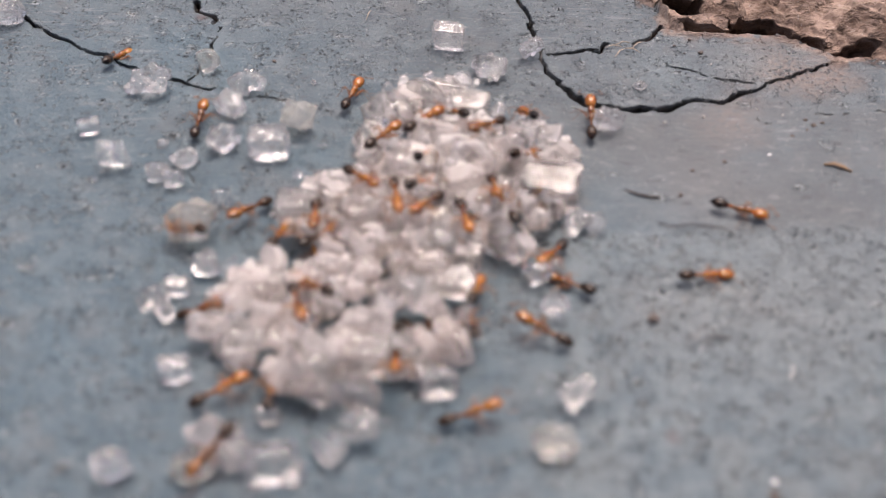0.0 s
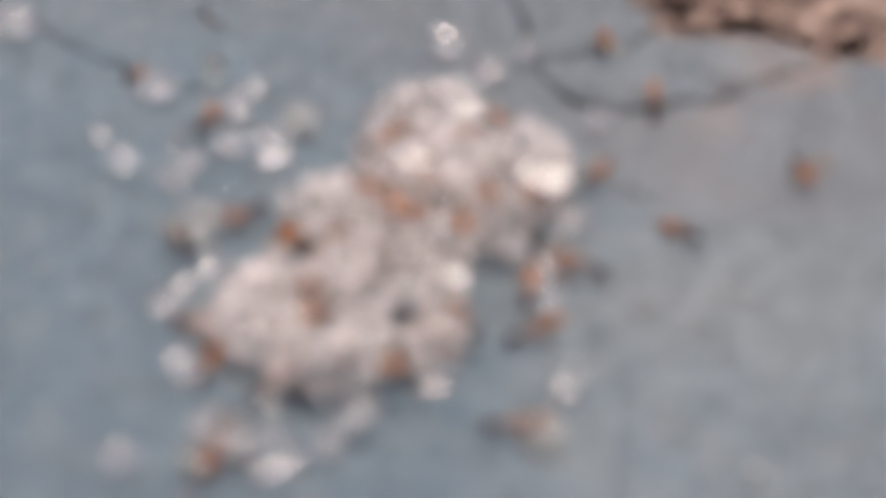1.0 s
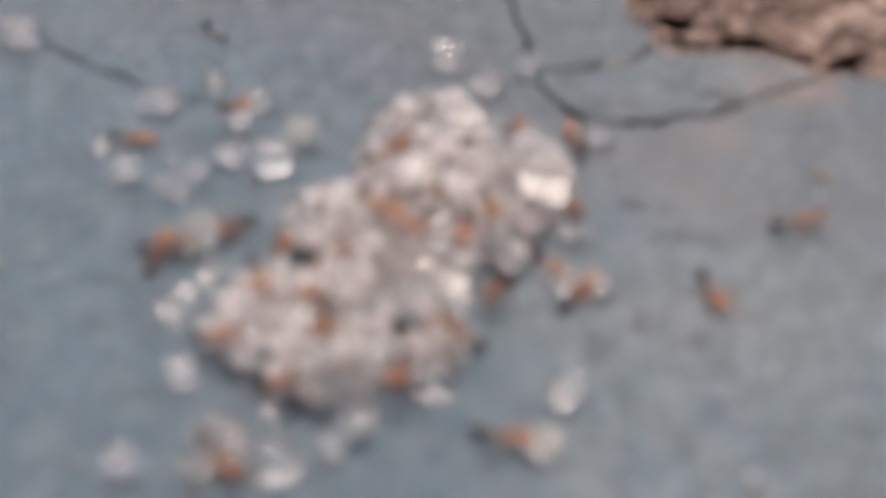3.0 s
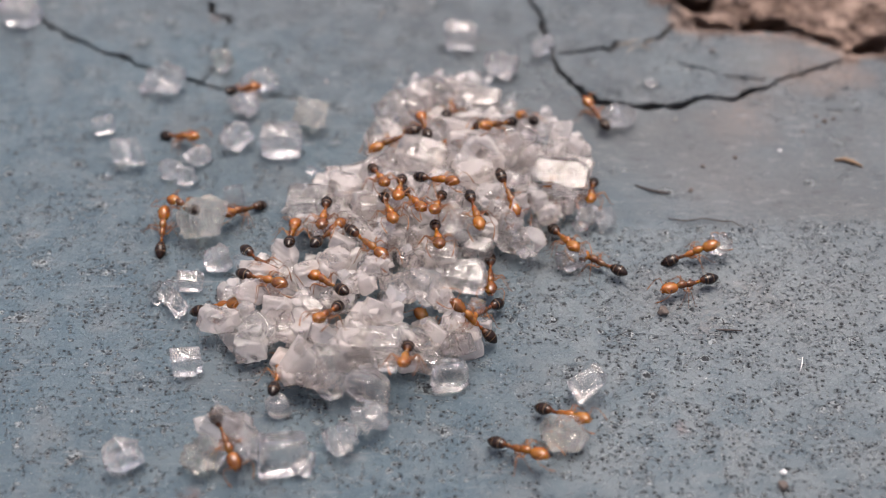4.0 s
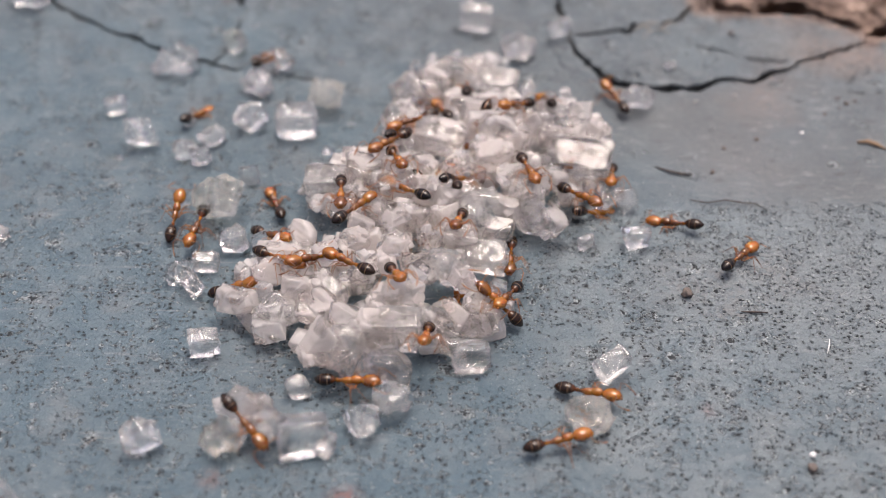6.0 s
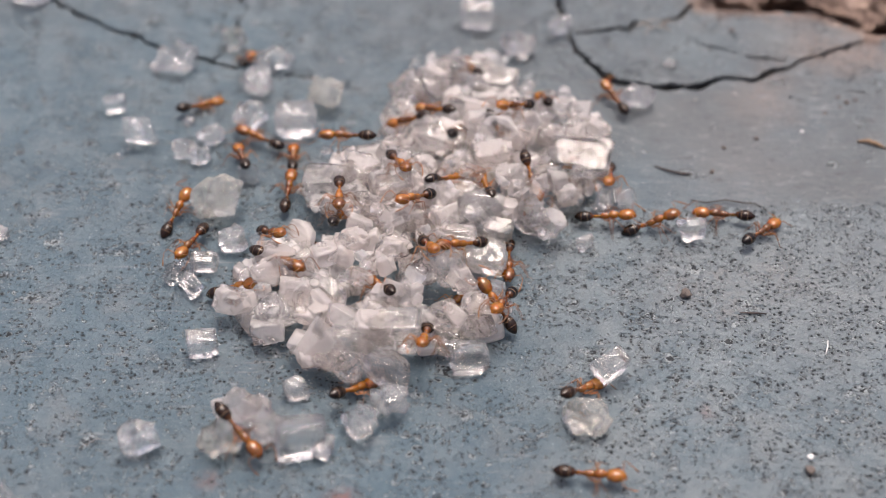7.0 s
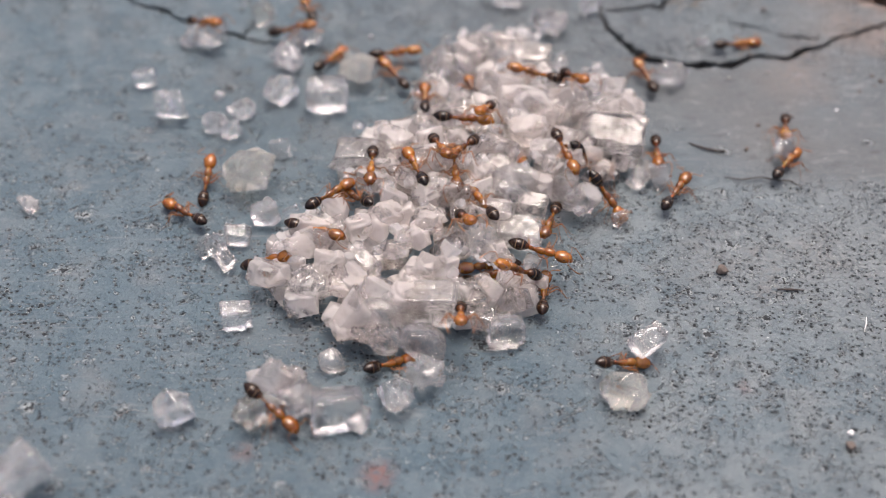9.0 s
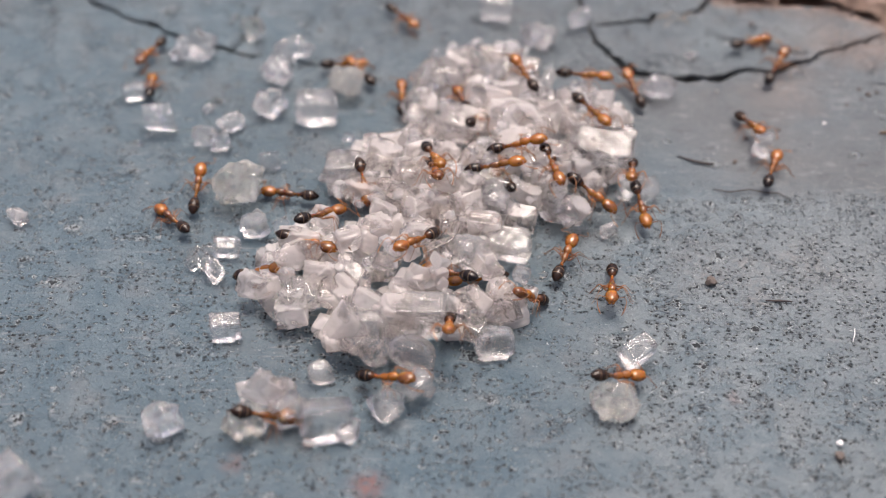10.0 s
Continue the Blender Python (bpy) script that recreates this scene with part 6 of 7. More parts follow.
    go(8, [(0.00, at(4.30, 5.41, 1.91, -28, 46)), (2.00, at(12.99, 4.19, 0.58, 5, 62)), (2.75, at(16.86, 3.16, 0.65, 8, 25)), (3.50, at(20.73, 2.14, 0.71, 12, -13)), (4.16, at(29.84, 2.33, 0.50, 0, 1)), (10.00, at(29.84, 2.33, 0.50, 0, 1))])
    go(9, [(0.00, at(7.78, 9.65, 0.80, 18, 88)), (0.50, at(7.82, 9.51, 0.50, 22, 80)), (1.00, at(11.53, 11.30, 0.50, 22, 84)), (1.50, at(14.03, 9.59, 0.29, -13, 146)), (2.00, at(10.14, 9.08, 0.57, 4, 94)), (3.50, at(3.63, 8.18, 1.89, -24, 69)), (4.00, at(4.00, 7.80, 1.91, -25, 108)), (4.50, at(3.94, 7.74, 1.92, -25, 111)), (5.00, at(3.96, 7.76, 1.90, -26, 111)), (5.50, at(3.97, 7.61, 1.93, -25, 106)), (7.00, at(3.89, 7.65, 1.94, -27, 99)), (7.50, at(3.28, 7.42, 2.04, -22, 70)), (8.00, at(3.44, 7.77, 1.97, -25, 73)), (8.50, at(3.36, 7.43, 2.05, -21, 72)), (8.75, at(3.48, 6.83, 2.48, 2, 2)), (9.00, at(3.60, 6.23, 2.91, 26, -67)), (9.50, at(4.01, 6.27, 2.42, 4, -39)), (10.00, at(4.89, 5.56, 2.29, -1, -55))])
    go(10, [(0.00, at(-0.38, 5.16, 1.92, -34, 69)), (0.30, at(-0.45, 5.24, 0.42, 0, 127)), (9.70, at(1.35, 2.24, 0.42, 0, 83)), (9.85, at(1.37, 2.33, 1.55, 7, 44)), (10.00, at(1.38, 2.42, 2.68, 14, 6))])
    go(11, [(0.00, at(-3.21, 2.90, 2.59, 16, -52)), (3.50, at(-2.63, 1.99, 2.64, 12, -67)), (4.00, at(-2.89, 2.47, 2.73, 20, -71)), (4.50, at(-2.81, 2.10, 2.83, 25, -69)), (5.00, at(-2.82, 2.26, 2.71, 18, -71)), (5.50, at(-2.92, 2.27, 2.74, 20, -75)), (7.00, at(-2.77, 1.97, 2.80, 22, -68)), (7.50, at(-2.59, 1.73, 2.73, 17, -72)), (8.00, at(-2.55, 1.53, 2.84, 22, -81)), (8.50, at(-2.16, 1.37, 2.74, 16, -50)), (9.00, at(-2.44, 1.20, 2.82, 20, -72)), (9.30, at(-2.25, 1.04, 0.42, 0, -40)), (10.00, at(-2.25, 1.04, 0.42, 0, -40))])
    go(12, [(0.00, at(-1.62, 1.57, 2.64, 9, -83)), (3.50, at(-1.52, 1.62, 2.68, 11, -89)), (4.00, at(-1.91, 1.49, 2.83, 20, -93)), (4.50, at(-1.97, 1.42, 2.83, 20, -95)), (5.00, at(-1.96, 1.42, 2.77, 16, -93)), (5.17, at(-1.78, 1.53, 2.50, 1, -145)), (5.33, at(-1.60, 1.63, 2.23, -14, -196)), (5.50, at(-1.43, 1.74, 1.96, -29, -248)), (7.00, at(1.02, 1.50, 1.88, -14, -258)), (7.50, at(0.76, 1.95, 1.96, -16, -261)), (8.00, at(-0.00, 2.41, 2.23, -8, -224)), (8.50, at(-0.45, 1.74, 2.65, 15, -162)), (9.00, at(-0.46, 3.72, 2.95, 30, -107)), (9.17, at(-0.46, 4.07, 2.67, 12, -163)), (9.33, at(-0.47, 4.42, 2.38, -6, -220)), (9.50, at(-0.47, 4.76, 2.10, -23, -276)), (10.00, at(-0.35, 5.00, 2.00, -29, -289))])
    go(13, [(0.00, at(-0.46, 3.04, 2.12, -24, 49)), (3.50, at(-0.11, 3.11, 2.04, -27, 39)), (3.75, at(-0.22, 2.58, 2.45, -3, 1)), (4.00, at(-0.32, 2.04, 2.85, 22, -37)), (4.50, at(-0.35, 2.99, 2.13, -23, 30)), (5.00, at(-0.35, 2.78, 2.14, -22, 30)), (5.50, at(0.16, 1.86, 2.04, -22, 35)), (7.00, at(-0.56, 1.62, 2.14, -19, 34)), (7.50, at(-0.16, 1.48, 2.26, -11, 20)), (8.00, at(0.87, 1.51, 1.87, -27, 33)), (8.50, at(2.79, 2.56, 1.94, -26, 34)), (9.00, at(4.18, 2.09, 1.46, -44, 7)), (9.50, at(4.54, 1.11, 1.09, -45, 2)), (10.00, at(4.62, 0.56, 1.48, -23, -30))])
    go(14, [(0.00, at(-0.28, 1.00, 2.67, 18, -123)), (3.50, at(-0.38, 0.37, 2.67, 20, -112)), (4.00, at(-0.22, 0.55, 2.75, 23, -99)), (4.50, at(-0.34, 0.40, 2.72, 21, -98)), (5.00, at(-0.15, 0.98, 2.77, 26, -130)), (5.50, at(-1.40, 2.36, 2.83, 20, -130)), (7.00, at(-5.18, 4.55, 2.22, -5, -190)), (7.25, at(-4.50, 4.35, 2.19, -6, -244)), (7.50, at(-3.81, 4.15, 2.17, -8, -298)), (8.00, at(-3.86, 2.90, 2.50, 14, -348)), (8.50, at(-4.02, 4.03, 1.81, -30, -301)), (9.00, at(-4.73, 9.60, 0.59, 5, -238)), (9.50, at(-5.42, 10.52, 0.62, 7, -235)), (10.00, at(-5.91, 11.00, 0.53, 2, -237))])
    go(15, [(0.00, at(2.71, 2.08, 2.73, 23, -85)), (3.50, at(2.76, 1.73, 2.53, 12, -77)), (4.00, at(2.88, 1.98, 2.13, -14, -71)), (4.50, at(2.96, 1.98, 1.97, -23, -67)), (5.00, at(2.96, 1.90, 2.02, -20, -68)), (5.50, at(2.78, 1.81, 2.70, 23, -75)), (7.00, at(3.04, 1.92, 1.99, -21, -75)), (7.50, at(3.02, 1.61, 2.17, -9, -73)), (8.00, at(3.38, 1.66, 2.03, -15, -58)), (8.50, at(2.92, 1.76, 2.62, 18, -75)), (9.00, at(2.99, 1.72, 2.18, -10, -69)), (9.50, at(2.90, 1.60, 2.12, -12, -75)), (10.00, at(2.90, 1.59, 2.26, -3, -74))])
    go(16, [(0.00, at(3.22, 1.72, 1.86, -6, 111)), (3.50, at(6.96, 2.70, 1.07, -19, 97)), (4.00, at(6.88, -0.87, 0.48, -1, 143)), (4.50, at(6.83, -0.90, 0.50, -0, 156)), (5.00, at(7.26, -0.74, 0.35, -9, 143)), (5.50, at(8.17, 0.24, 0.27, -14, 150)), (7.00, at(11.57, 1.15, 0.46, -2, 169)), (7.25, at(12.04, 1.47, 0.62, 8, 212)), (7.50, at(12.51, 1.78, 0.78, 17, 255)), (8.00, at(13.52, 3.27, 0.78, 17, 235)), (8.50, at(13.56, 4.24, 0.72, 14, 258)), (9.00, at(13.39, 5.36, 0.74, 15, 258)), (9.50, at(13.17, 5.66, 0.78, 17, 262)), (10.00, at(12.50, 6.60, 0.77, 17, 288))])
    go(17, [(0.00, at(1.37, 0.44, 2.44, 11, -80)), (3.50, at(1.62, 0.63, 2.33, 3, -95)), (4.00, at(1.37, 0.57, 2.33, 2, -79)), (4.50, at(1.37, 0.51, 2.36, 5, -79)), (5.00, at(1.38, 0.66, 2.23, -4, -79)), (5.50, at(1.96, 0.31, 2.43, 13, -85)), (6.00, at(-1.29, 1.99, 1.73, 5, -25)), (6.50, at(-4.55, 3.66, 1.02, -3, 34)), (7.00, at(-7.80, 5.34, 0.31, -12, 94)), (7.50, at(-8.49, 5.71, 0.55, 3, 47)), (8.00, at(-11.37, 13.54, 0.30, -12, 98)), (8.50, at(-12.67, 14.96, 0.36, -8, 115)), (8.67, at(-13.18, 14.15, 0.74, 2, 63)), (8.83, at(-13.69, 13.35, 1.11, 12, 12)), (9.00, at(-14.20, 12.55, 1.48, 22, -39)), (9.25, at(-15.10, 12.73, 0.90, 6, 17)), (9.50, at(-15.99, 12.91, 0.33, -11, 73)), (10.00, at(-16.03, 9.97, 0.30, -12, 96))])
    go(18, [(0.00, at(-5.13, 0.53, 2.44, 16, -90)), (3.50, at(-7.63, -3.32, 2.33, 9, -54)), (4.00, at(-7.57, -3.73, 2.24, 13, -30)), (4.50, at(-7.67, -3.28, 1.96, 1, -33)), (5.00, at(-7.62, -3.38, 1.98, 1, -27)), (5.50, at(-7.61, -3.56, 2.16, 10, -33)), (7.00, at(-7.66, -3.41, 1.98, 2, -28)), (7.50, at(-7.62, -3.18, 1.92, -1, -29)), (8.00, at(-7.43, -3.38, 2.07, 3, -28)), (8.50, at(-7.40, -3.48, 2.13, 5, -26)), (9.00, at(-7.52, -3.33, 2.01, 2, -20)), (9.50, at(-7.48, -3.35, 1.98, -1, -20)), (10.00, at(-7.44, -3.32, 2.00, 0, -20))])
    go(19, [(0.00, at(-6.68, 0.30, 1.53, -13, 73)), (3.50, at(-6.79, -0.18, 1.64, -17, 84)), (4.00, at(-6.59, -0.34, 1.81, -14, 88)), (4.50, at(-6.33, -0.78, 1.97, -14, 97)), (5.00, at(-6.67, -0.75, 1.88, -17, 104)), (5.15, at(-6.26, -1.05, 1.15, -9, 34)), (5.30, at(-5.85, -1.36, 0.42, 0, -36)), (10.00, at(-5.85, -1.36, 0.42, 0, -36))])
    go(20, [(0.00, at(-4.91, -0.42, 2.05, -13, 53)), (3.50, at(-4.55, -1.04, 2.12, -12, 33)), (4.00, at(-4.97, -0.74, 2.15, -9, 61)), (4.50, at(-5.03, -0.75, 2.13, -9, 56)), (5.00, at(-4.74, -0.67, 2.41, 6, 56)), (5.50, at(-4.60, -0.64, 2.43, 8, 39)), (7.00, at(-5.29, -0.63, 1.90, -25, 80)), (7.50, at(-7.58, -1.10, 1.66, -21, 53)), (8.00, at(-7.10, -1.12, 1.87, -13, 46)), (8.50, at(-7.03, -1.37, 1.96, -13, 46)), (9.00, at(-7.01, -1.23, 2.15, 0, 45)), (9.50, at(-6.98, -1.69, 2.01, -16, 49)), (10.00, at(-6.96, -1.57, 1.99, -13, 39))])
    go(21, [(0.00, at(-8.28, 2.88, 0.74, 15, -133)), (3.50, at(-9.23, 2.61, 0.50, 22, -124)), (4.00, at(-9.12, 2.77, 0.50, 22, -134)), (4.50, at(-9.08, 3.08, 0.28, -13, -196)), (5.00, at(-7.70, 2.87, 1.07, -30, -197)), (5.50, at(-8.43, 2.13, 0.17, -20, -236)), (7.00, at(-7.79, 2.57, 0.62, 7, -274)), (7.50, at(-6.70, 3.65, 0.74, 15, -343)), (8.00, at(-4.98, 3.26, 2.55, 30, -378)), (8.25, at(-3.40, 2.90, 2.68, 26, -426)), (8.50, at(-1.83, 2.54, 2.81, 21, -473)), (9.00, at(-1.46, 1.20, 2.76, 17, -481)), (9.30, at(-1.65, 1.04, 0.42, 0, -501)), (10.00, at(-1.65, 1.04, 0.42, 0, -501))])
    go(22, [(0.00, at(-10.83, 1.14, 1.13, -22, 139)), (3.50, at(-12.74, 0.66, 0.50, 22, 69)), (4.00, at(-12.66, 1.25, 0.50, 22, 90)), (4.50, at(-12.76, 1.27, 0.50, 22, 90)), (5.00, at(-12.77, 1.29, 0.50, 22, 90)), (5.50, at(-12.64, 0.73, 0.85, 22, 89)), (7.00, at(-12.65, 1.20, 0.50, 22, 67)), (7.50, at(-12.63, 1.56, 0.50, 22, 73)), (8.00, at(-12.59, 1.39, 0.76, 16, 79)), (8.50, at(-12.68, 1.22, 0.76, 16, 90)), (9.00, at(-12.74, 1.58, 0.50, 22, 85)), (9.50, at(-12.79, 1.73, 0.50, 22, 88)), (10.00, at(-12.66, 1.55, 0.81, 19, 86))])
    go(23, [(0.00, at(-4.97, -3.70, 2.21, -18, 135)), (3.50, at(-4.80, -4.15, 2.28, -12, 135)), (4.00, at(-4.80, -4.04, 2.32, -10, 133)), (4.50, at(-4.85, -4.15, 2.34, -9, 132)), (5.00, at(-4.70, -4.09, 2.37, -5, 136)), (5.50, at(-5.05, -3.82, 2.57, 4, 145)), (7.00, at(-3.39, -4.90, 1.90, -25, 120)), (7.25, at(-3.10, -4.95, 2.01, -20, 79)), (7.50, at(-2.82, -5.01, 2.13, -15, 37)), (8.00, at(-0.91, -4.92, 2.21, -8, -10)), (8.50, at(0.09, -4.74, 2.31, 2, 4)), (9.00, at(1.72, -4.12, 1.65, -8, -13)), (9.50, at(3.35, -3.64, 0.71, 12, 3)), (10.00, at(3.29, -2.69, 0.67, 10, 69))])
    go(24, [(0.00, at(-5.54, -5.08, 2.64, 12, -75)), (3.50, at(-4.41, -6.16, 2.80, 22, -93)), (4.00, at(-4.58, -6.42, 2.90, 30, -111)), (4.50, at(-4.55, -6.65, 2.79, 24, -113)), (5.00, at(-4.58, -6.66, 2.81, 25, -108)), (5.50, at(-4.62, -6.84, 2.83, 28, -110)), (6.25, at(-7.34, -1.12, 1.89, 8, -182)), (7.00, at(-10.06, 4.61, 0.95, -13, -253)), (7.50, at(-13.04, 8.79, 0.53, 2, -194)), (7.75, at(-12.97, 9.66, 0.56, 4, -250)), (8.00, at(-12.91, 10.52, 0.59, 6, -306)), (8.50, at(-11.51, 11.78, 0.43, -4, -303)), (9.00, at(-9.87, 12.80, 0.95, 22, -370)), (9.50, at(-6.89, 16.01, 0.42, -5, -335)), (9.75, at(-5.42, 15.99, 0.47, -2, -373)), (10.00, at(-3.96, 15.97, 0.52, 1, -411))])
    go(25, [(0.00, at(-9.74, -3.89, 1.03, 34, -10)), (1.50, at(-11.90, -4.80, 0.82, 20, -40)), (2.00, at(-14.32, -2.19, 0.20, -16, 1)), (3.50, at(-11.65, 1.42, 1.21, 22, 1)), (3.75, at(-11.64, 1.61, 1.35, 3, 64)), (4.00, at(-11.63, 1.79, 1.60, -15, 132)), (4.25, at(-11.30, 1.45, 1.85, -12, 190)), (4.50, at(-10.97, 1.10, 1.88, -18, 249)), (5.00, at(-11.08, 0.62, 1.75, -25, 298)), (5.50, at(-11.47, 0.30, 1.30, -12, 273)), (7.00, at(-11.65, -0.91, 0.70, 8, 249)), (7.50, at(-12.12, -0.96, 0.70, 8, 227)), (8.00, at(-12.50, -0.39, 0.45, -5, 160)), (8.50, at(-13.06, -0.62, 0.45, -5, 173)), (9.00, at(-13.45, -0.50, 0.45, -3, 141)), (9.50, at(-13.79, -0.17, 0.56, 4, 142)), (10.00, at(-13.58, -0.12, 0.45, -5, 130))])
    go(26, [(0.00, at(-8.55, -8.15, 0.77, 14, 27)), (0.50, at(-9.39, -7.23, 0.35, -9, 93)), (2.00, at(-9.26, -6.24, 1.14, 13, 30)), (3.50, at(-9.12, -5.25, 1.94, 36, -33)), (4.00, at(-9.55, -4.09, 0.95, 28, -12)), (4.50, at(-9.54, -4.15, 0.99, 31, -11)), (5.00, at(-9.55, -4.14, 1.01, 32, -13)), (5.50, at(-9.57, -4.17, 1.03, 34, -16)), (7.00, at(-9.51, -4.12, 0.97, 30, -11)), (7.50, at(-9.45, -4.15, 0.98, 30, -9)), (8.00, at(-9.49, -4.13, 1.01, 32, -13)), (8.50, at(-9.51, -4.13, 0.99, 31, -21)), (9.00, at(-9.49, -4.10, 0.97, 30, -14)), (9.50, at(-9.53, -4.21, 1.01, 32, -14)), (10.00, at(-9.40, -4.02, 0.97, 30, -16))])
    go(27, [(0.00, at(-6.43, -8.38, 1.07, -8, 88)), (1.75, at(-6.46, -8.19, 1.12, 19, 20)), (3.50, at(-6.49, -7.99, 1.17, 45, -47)), (3.75, at(-6.55, -8.04, 1.11, 18, 19)), (4.00, at(-6.60, -8.09, 1.06, -9, 85)), (4.25, at(-6.46, -8.36, 0.97, 7, 26)), (4.50, at(-6.33, -8.63, 0.88, 23, -33)), (5.00, at(-5.19, -9.17, 1.19, 16, -27)), (5.50, at(-4.71, -9.38, 1.16, 23, -31)), (6.25, at(-4.49, -9.31, 0.83, 1, 7)), (7.00, at(-4.27, -9.25, 0.50, -22, 44)), (7.50, at(-4.36, -9.40, 0.50, -22, 31)), (8.00, at(-4.25, -9.38, 0.50, -22, 43)), (8.50, at(-4.30, -9.20, 0.23, -17, 38)), (9.00, at(-4.25, -9.07, 0.19, -19, 38)), (9.50, at(-4.02, -9.77, 1.05, 22, -21)), (10.00, at(-4.01, -9.99, 1.05, 22, -24))])
    go(28, [(0.00, at(-8.44, -11.72, 1.36, -22, -134)), (1.75, at(-8.41, -11.82, 1.25, -22, -87)), (3.50, at(-8.37, -11.93, 1.15, -22, -40)), (4.00, at(-8.28, -11.70, 1.36, -22, -63)), (4.50, at(-8.24, -11.80, 1.32, -22, -69)), (5.00, at(-8.26, -11.81, 1.32, -22, -78)), (5.50, at(-8.26, -11.72, 1.36, -22, -49)), (7.00, at(-8.44, -11.96, 1.19, -22, -44)), (7.50, at(-8.49, -11.98, 1.20, -22, -54)), (8.00, at(-8.56, -12.03, 1.12, -22, -58)), (8.50, at(-8.50, -12.06, 1.11, -22, -58)), (9.00, at(-8.54, -12.11, 1.00, -22, -34)), (9.50, at(-8.52, -11.88, 1.01, -22, 5)), (10.00, at(-8.40, -11.91, 1.00, -22, 13))])
    go(29, [(0.00, at(1.59, -4.51, 0.78, -20, 96)), (1.75, at(1.46, -4.88, 1.00, 13, 137)), (3.50, at(1.33, -5.26, 1.22, 45, 178)), (4.00, at(1.25, -5.27, 1.26, 45, 161)), (4.50, at(1.31, -5.32, 1.24, 45, 172)), (5.00, at(1.51, -5.02, 0.98, 30, 145)), (5.50, at(1.43, -5.36, 1.22, 45, 162)), (7.00, at(1.38, -5.28, 1.15, 37, 132)), (7.50, at(1.89, -5.31, 0.38, -7, 88)), (8.00, at(1.88, -5.38, 0.46, -2, 85)), (8.50, at(1.77, -5.36, 0.39, -6, 82)), (9.00, at(1.85, -5.31, 0.46, -2, 84)), (9.25, at(1.82, -5.33, 0.74, 21, 151)), (9.50, at(1.79, -5.34, 1.01, 45, 217)), (10.00, at(1.73, -5.47, 1.01, 45, 223))])
    go(30, [(0.00, at(1.81, -2.85, 1.15, -17, 77)), (2.00, at(6.04, -2.34, 0.50, 22, 79)), (3.50, at(7.87, -1.77, 0.50, 22, 19)), (4.00, at(10.90, -0.31, 0.50, 22, 9)), (4.50, at(14.46, 1.02, 0.50, 22, 12)), (5.00, at(19.88, 3.08, 0.76, 16, 12)), (5.65, at(28.70, 3.39, 0.50, 0, 2)), (10.00, at(28.70, 3.39, 0.50, 0, 2))])
    go(31, [(0.00, at(5.25, -0.16, 0.78, 17, -123)), (0.50, at(5.41, -0.12, 0.42, -5, -65)), (3.50, at(5.57, 0.06, 0.41, -6, -38)), (4.00, at(5.30, 0.16, 1.02, 17, -66)), (4.50, at(5.31, 0.32, 0.84, 21, -74)), (4.75, at(5.20, 0.54, 0.72, -12, -7)), (5.00, at(5.09, 0.76, 0.61, -45, 59)), (5.50, at(5.57, 1.60, 0.04, -39, 38)), (7.00, at(6.32, 0.83, 0.63, 8, -3)), (7.50, at(7.68, -0.19, 0.61, 6, -48)), (7.75, at(9.49, 0.34, 0.69, 12, -7)), (8.00, at(11.30, 0.87, 0.77, 17, 34)), (8.50, at(12.52, 2.11, 0.50, 22, 26)), (9.00, at(13.12, 3.08, 0.48, -1, 56)), (9.50, at(13.04, 3.04, 0.54, 3, 65)), (10.00, at(13.08, 3.50, 0.56, 4, 69))])
    go(32, [(0.00, at(5.92, -1.65, 0.36, -8, 145)), (0.50, at(6.62, -2.58, 0.39, -6, 104)), (1.00, at(6.88, -1.19, 0.92, 19, 156)), (1.50, at(6.08, -0.70, 0.65, 8, 167)), (2.50, at(4.15, -1.35, 0.70, 12, 216)), (3.50, at(2.23, -1.99, 0.74, 15, 265)), (4.00, at(2.03, -1.79, 0.69, 3, 269)), (4.50, at(2.04, -1.79, 0.59, 2, 267)), (5.00, at(2.02, -1.78, 0.60, 3, 266)), (5.50, at(2.01, -1.78, 0.71, 9, 264)), (7.00, at(1.98, -1.93, 0.56, 3, 267)), (7.50, at(1.97, -1.98, 0.59, 6, 265)), (8.00, at(1.98, -1.87, 0.59, 6, 265)), (8.50, at(2.04, -1.79, 0.57, 4, 266)), (9.00, at(2.26, -1.66, 1.15, 9, 253)), (9.50, at(1.69, -0.94, 1.95, 35, 209)), (9.75, at(1.18, 0.06, 1.86, 10, 162)), (10.00, at(0.66, 1.07, 1.76, -16, 114))])
    go(33, [(0.00, at(4.61, -4.89, 0.83, 18, 155)), (0.25, at(4.38, -4.87, 0.65, 8, 93)), (0.50, at(4.15, -4.86, 0.47, -2, 31)), (1.00, at(4.51, -5.25, 0.84, 19, 14)), (1.18, at(2.86, -5.15, 0.70, 13, 68)), (1.37, at(1.21, -5.05, 0.56, 6, 122)), (1.55, at(-0.45, -4.96, 0.42, 0, 177)), (4.16, at(-0.45, -4.76, 0.42, 0, 118)), (6.77, at(-0.45, -4.56, 0.42, 0, 59)), (9.38, at(-0.45, -4.36, 0.42, 0, 1)), (9.69, at(2.34, -4.33, 0.54, 5, -48)), (10.00, at(5.12, -4.30, 0.66, 9, -96))])
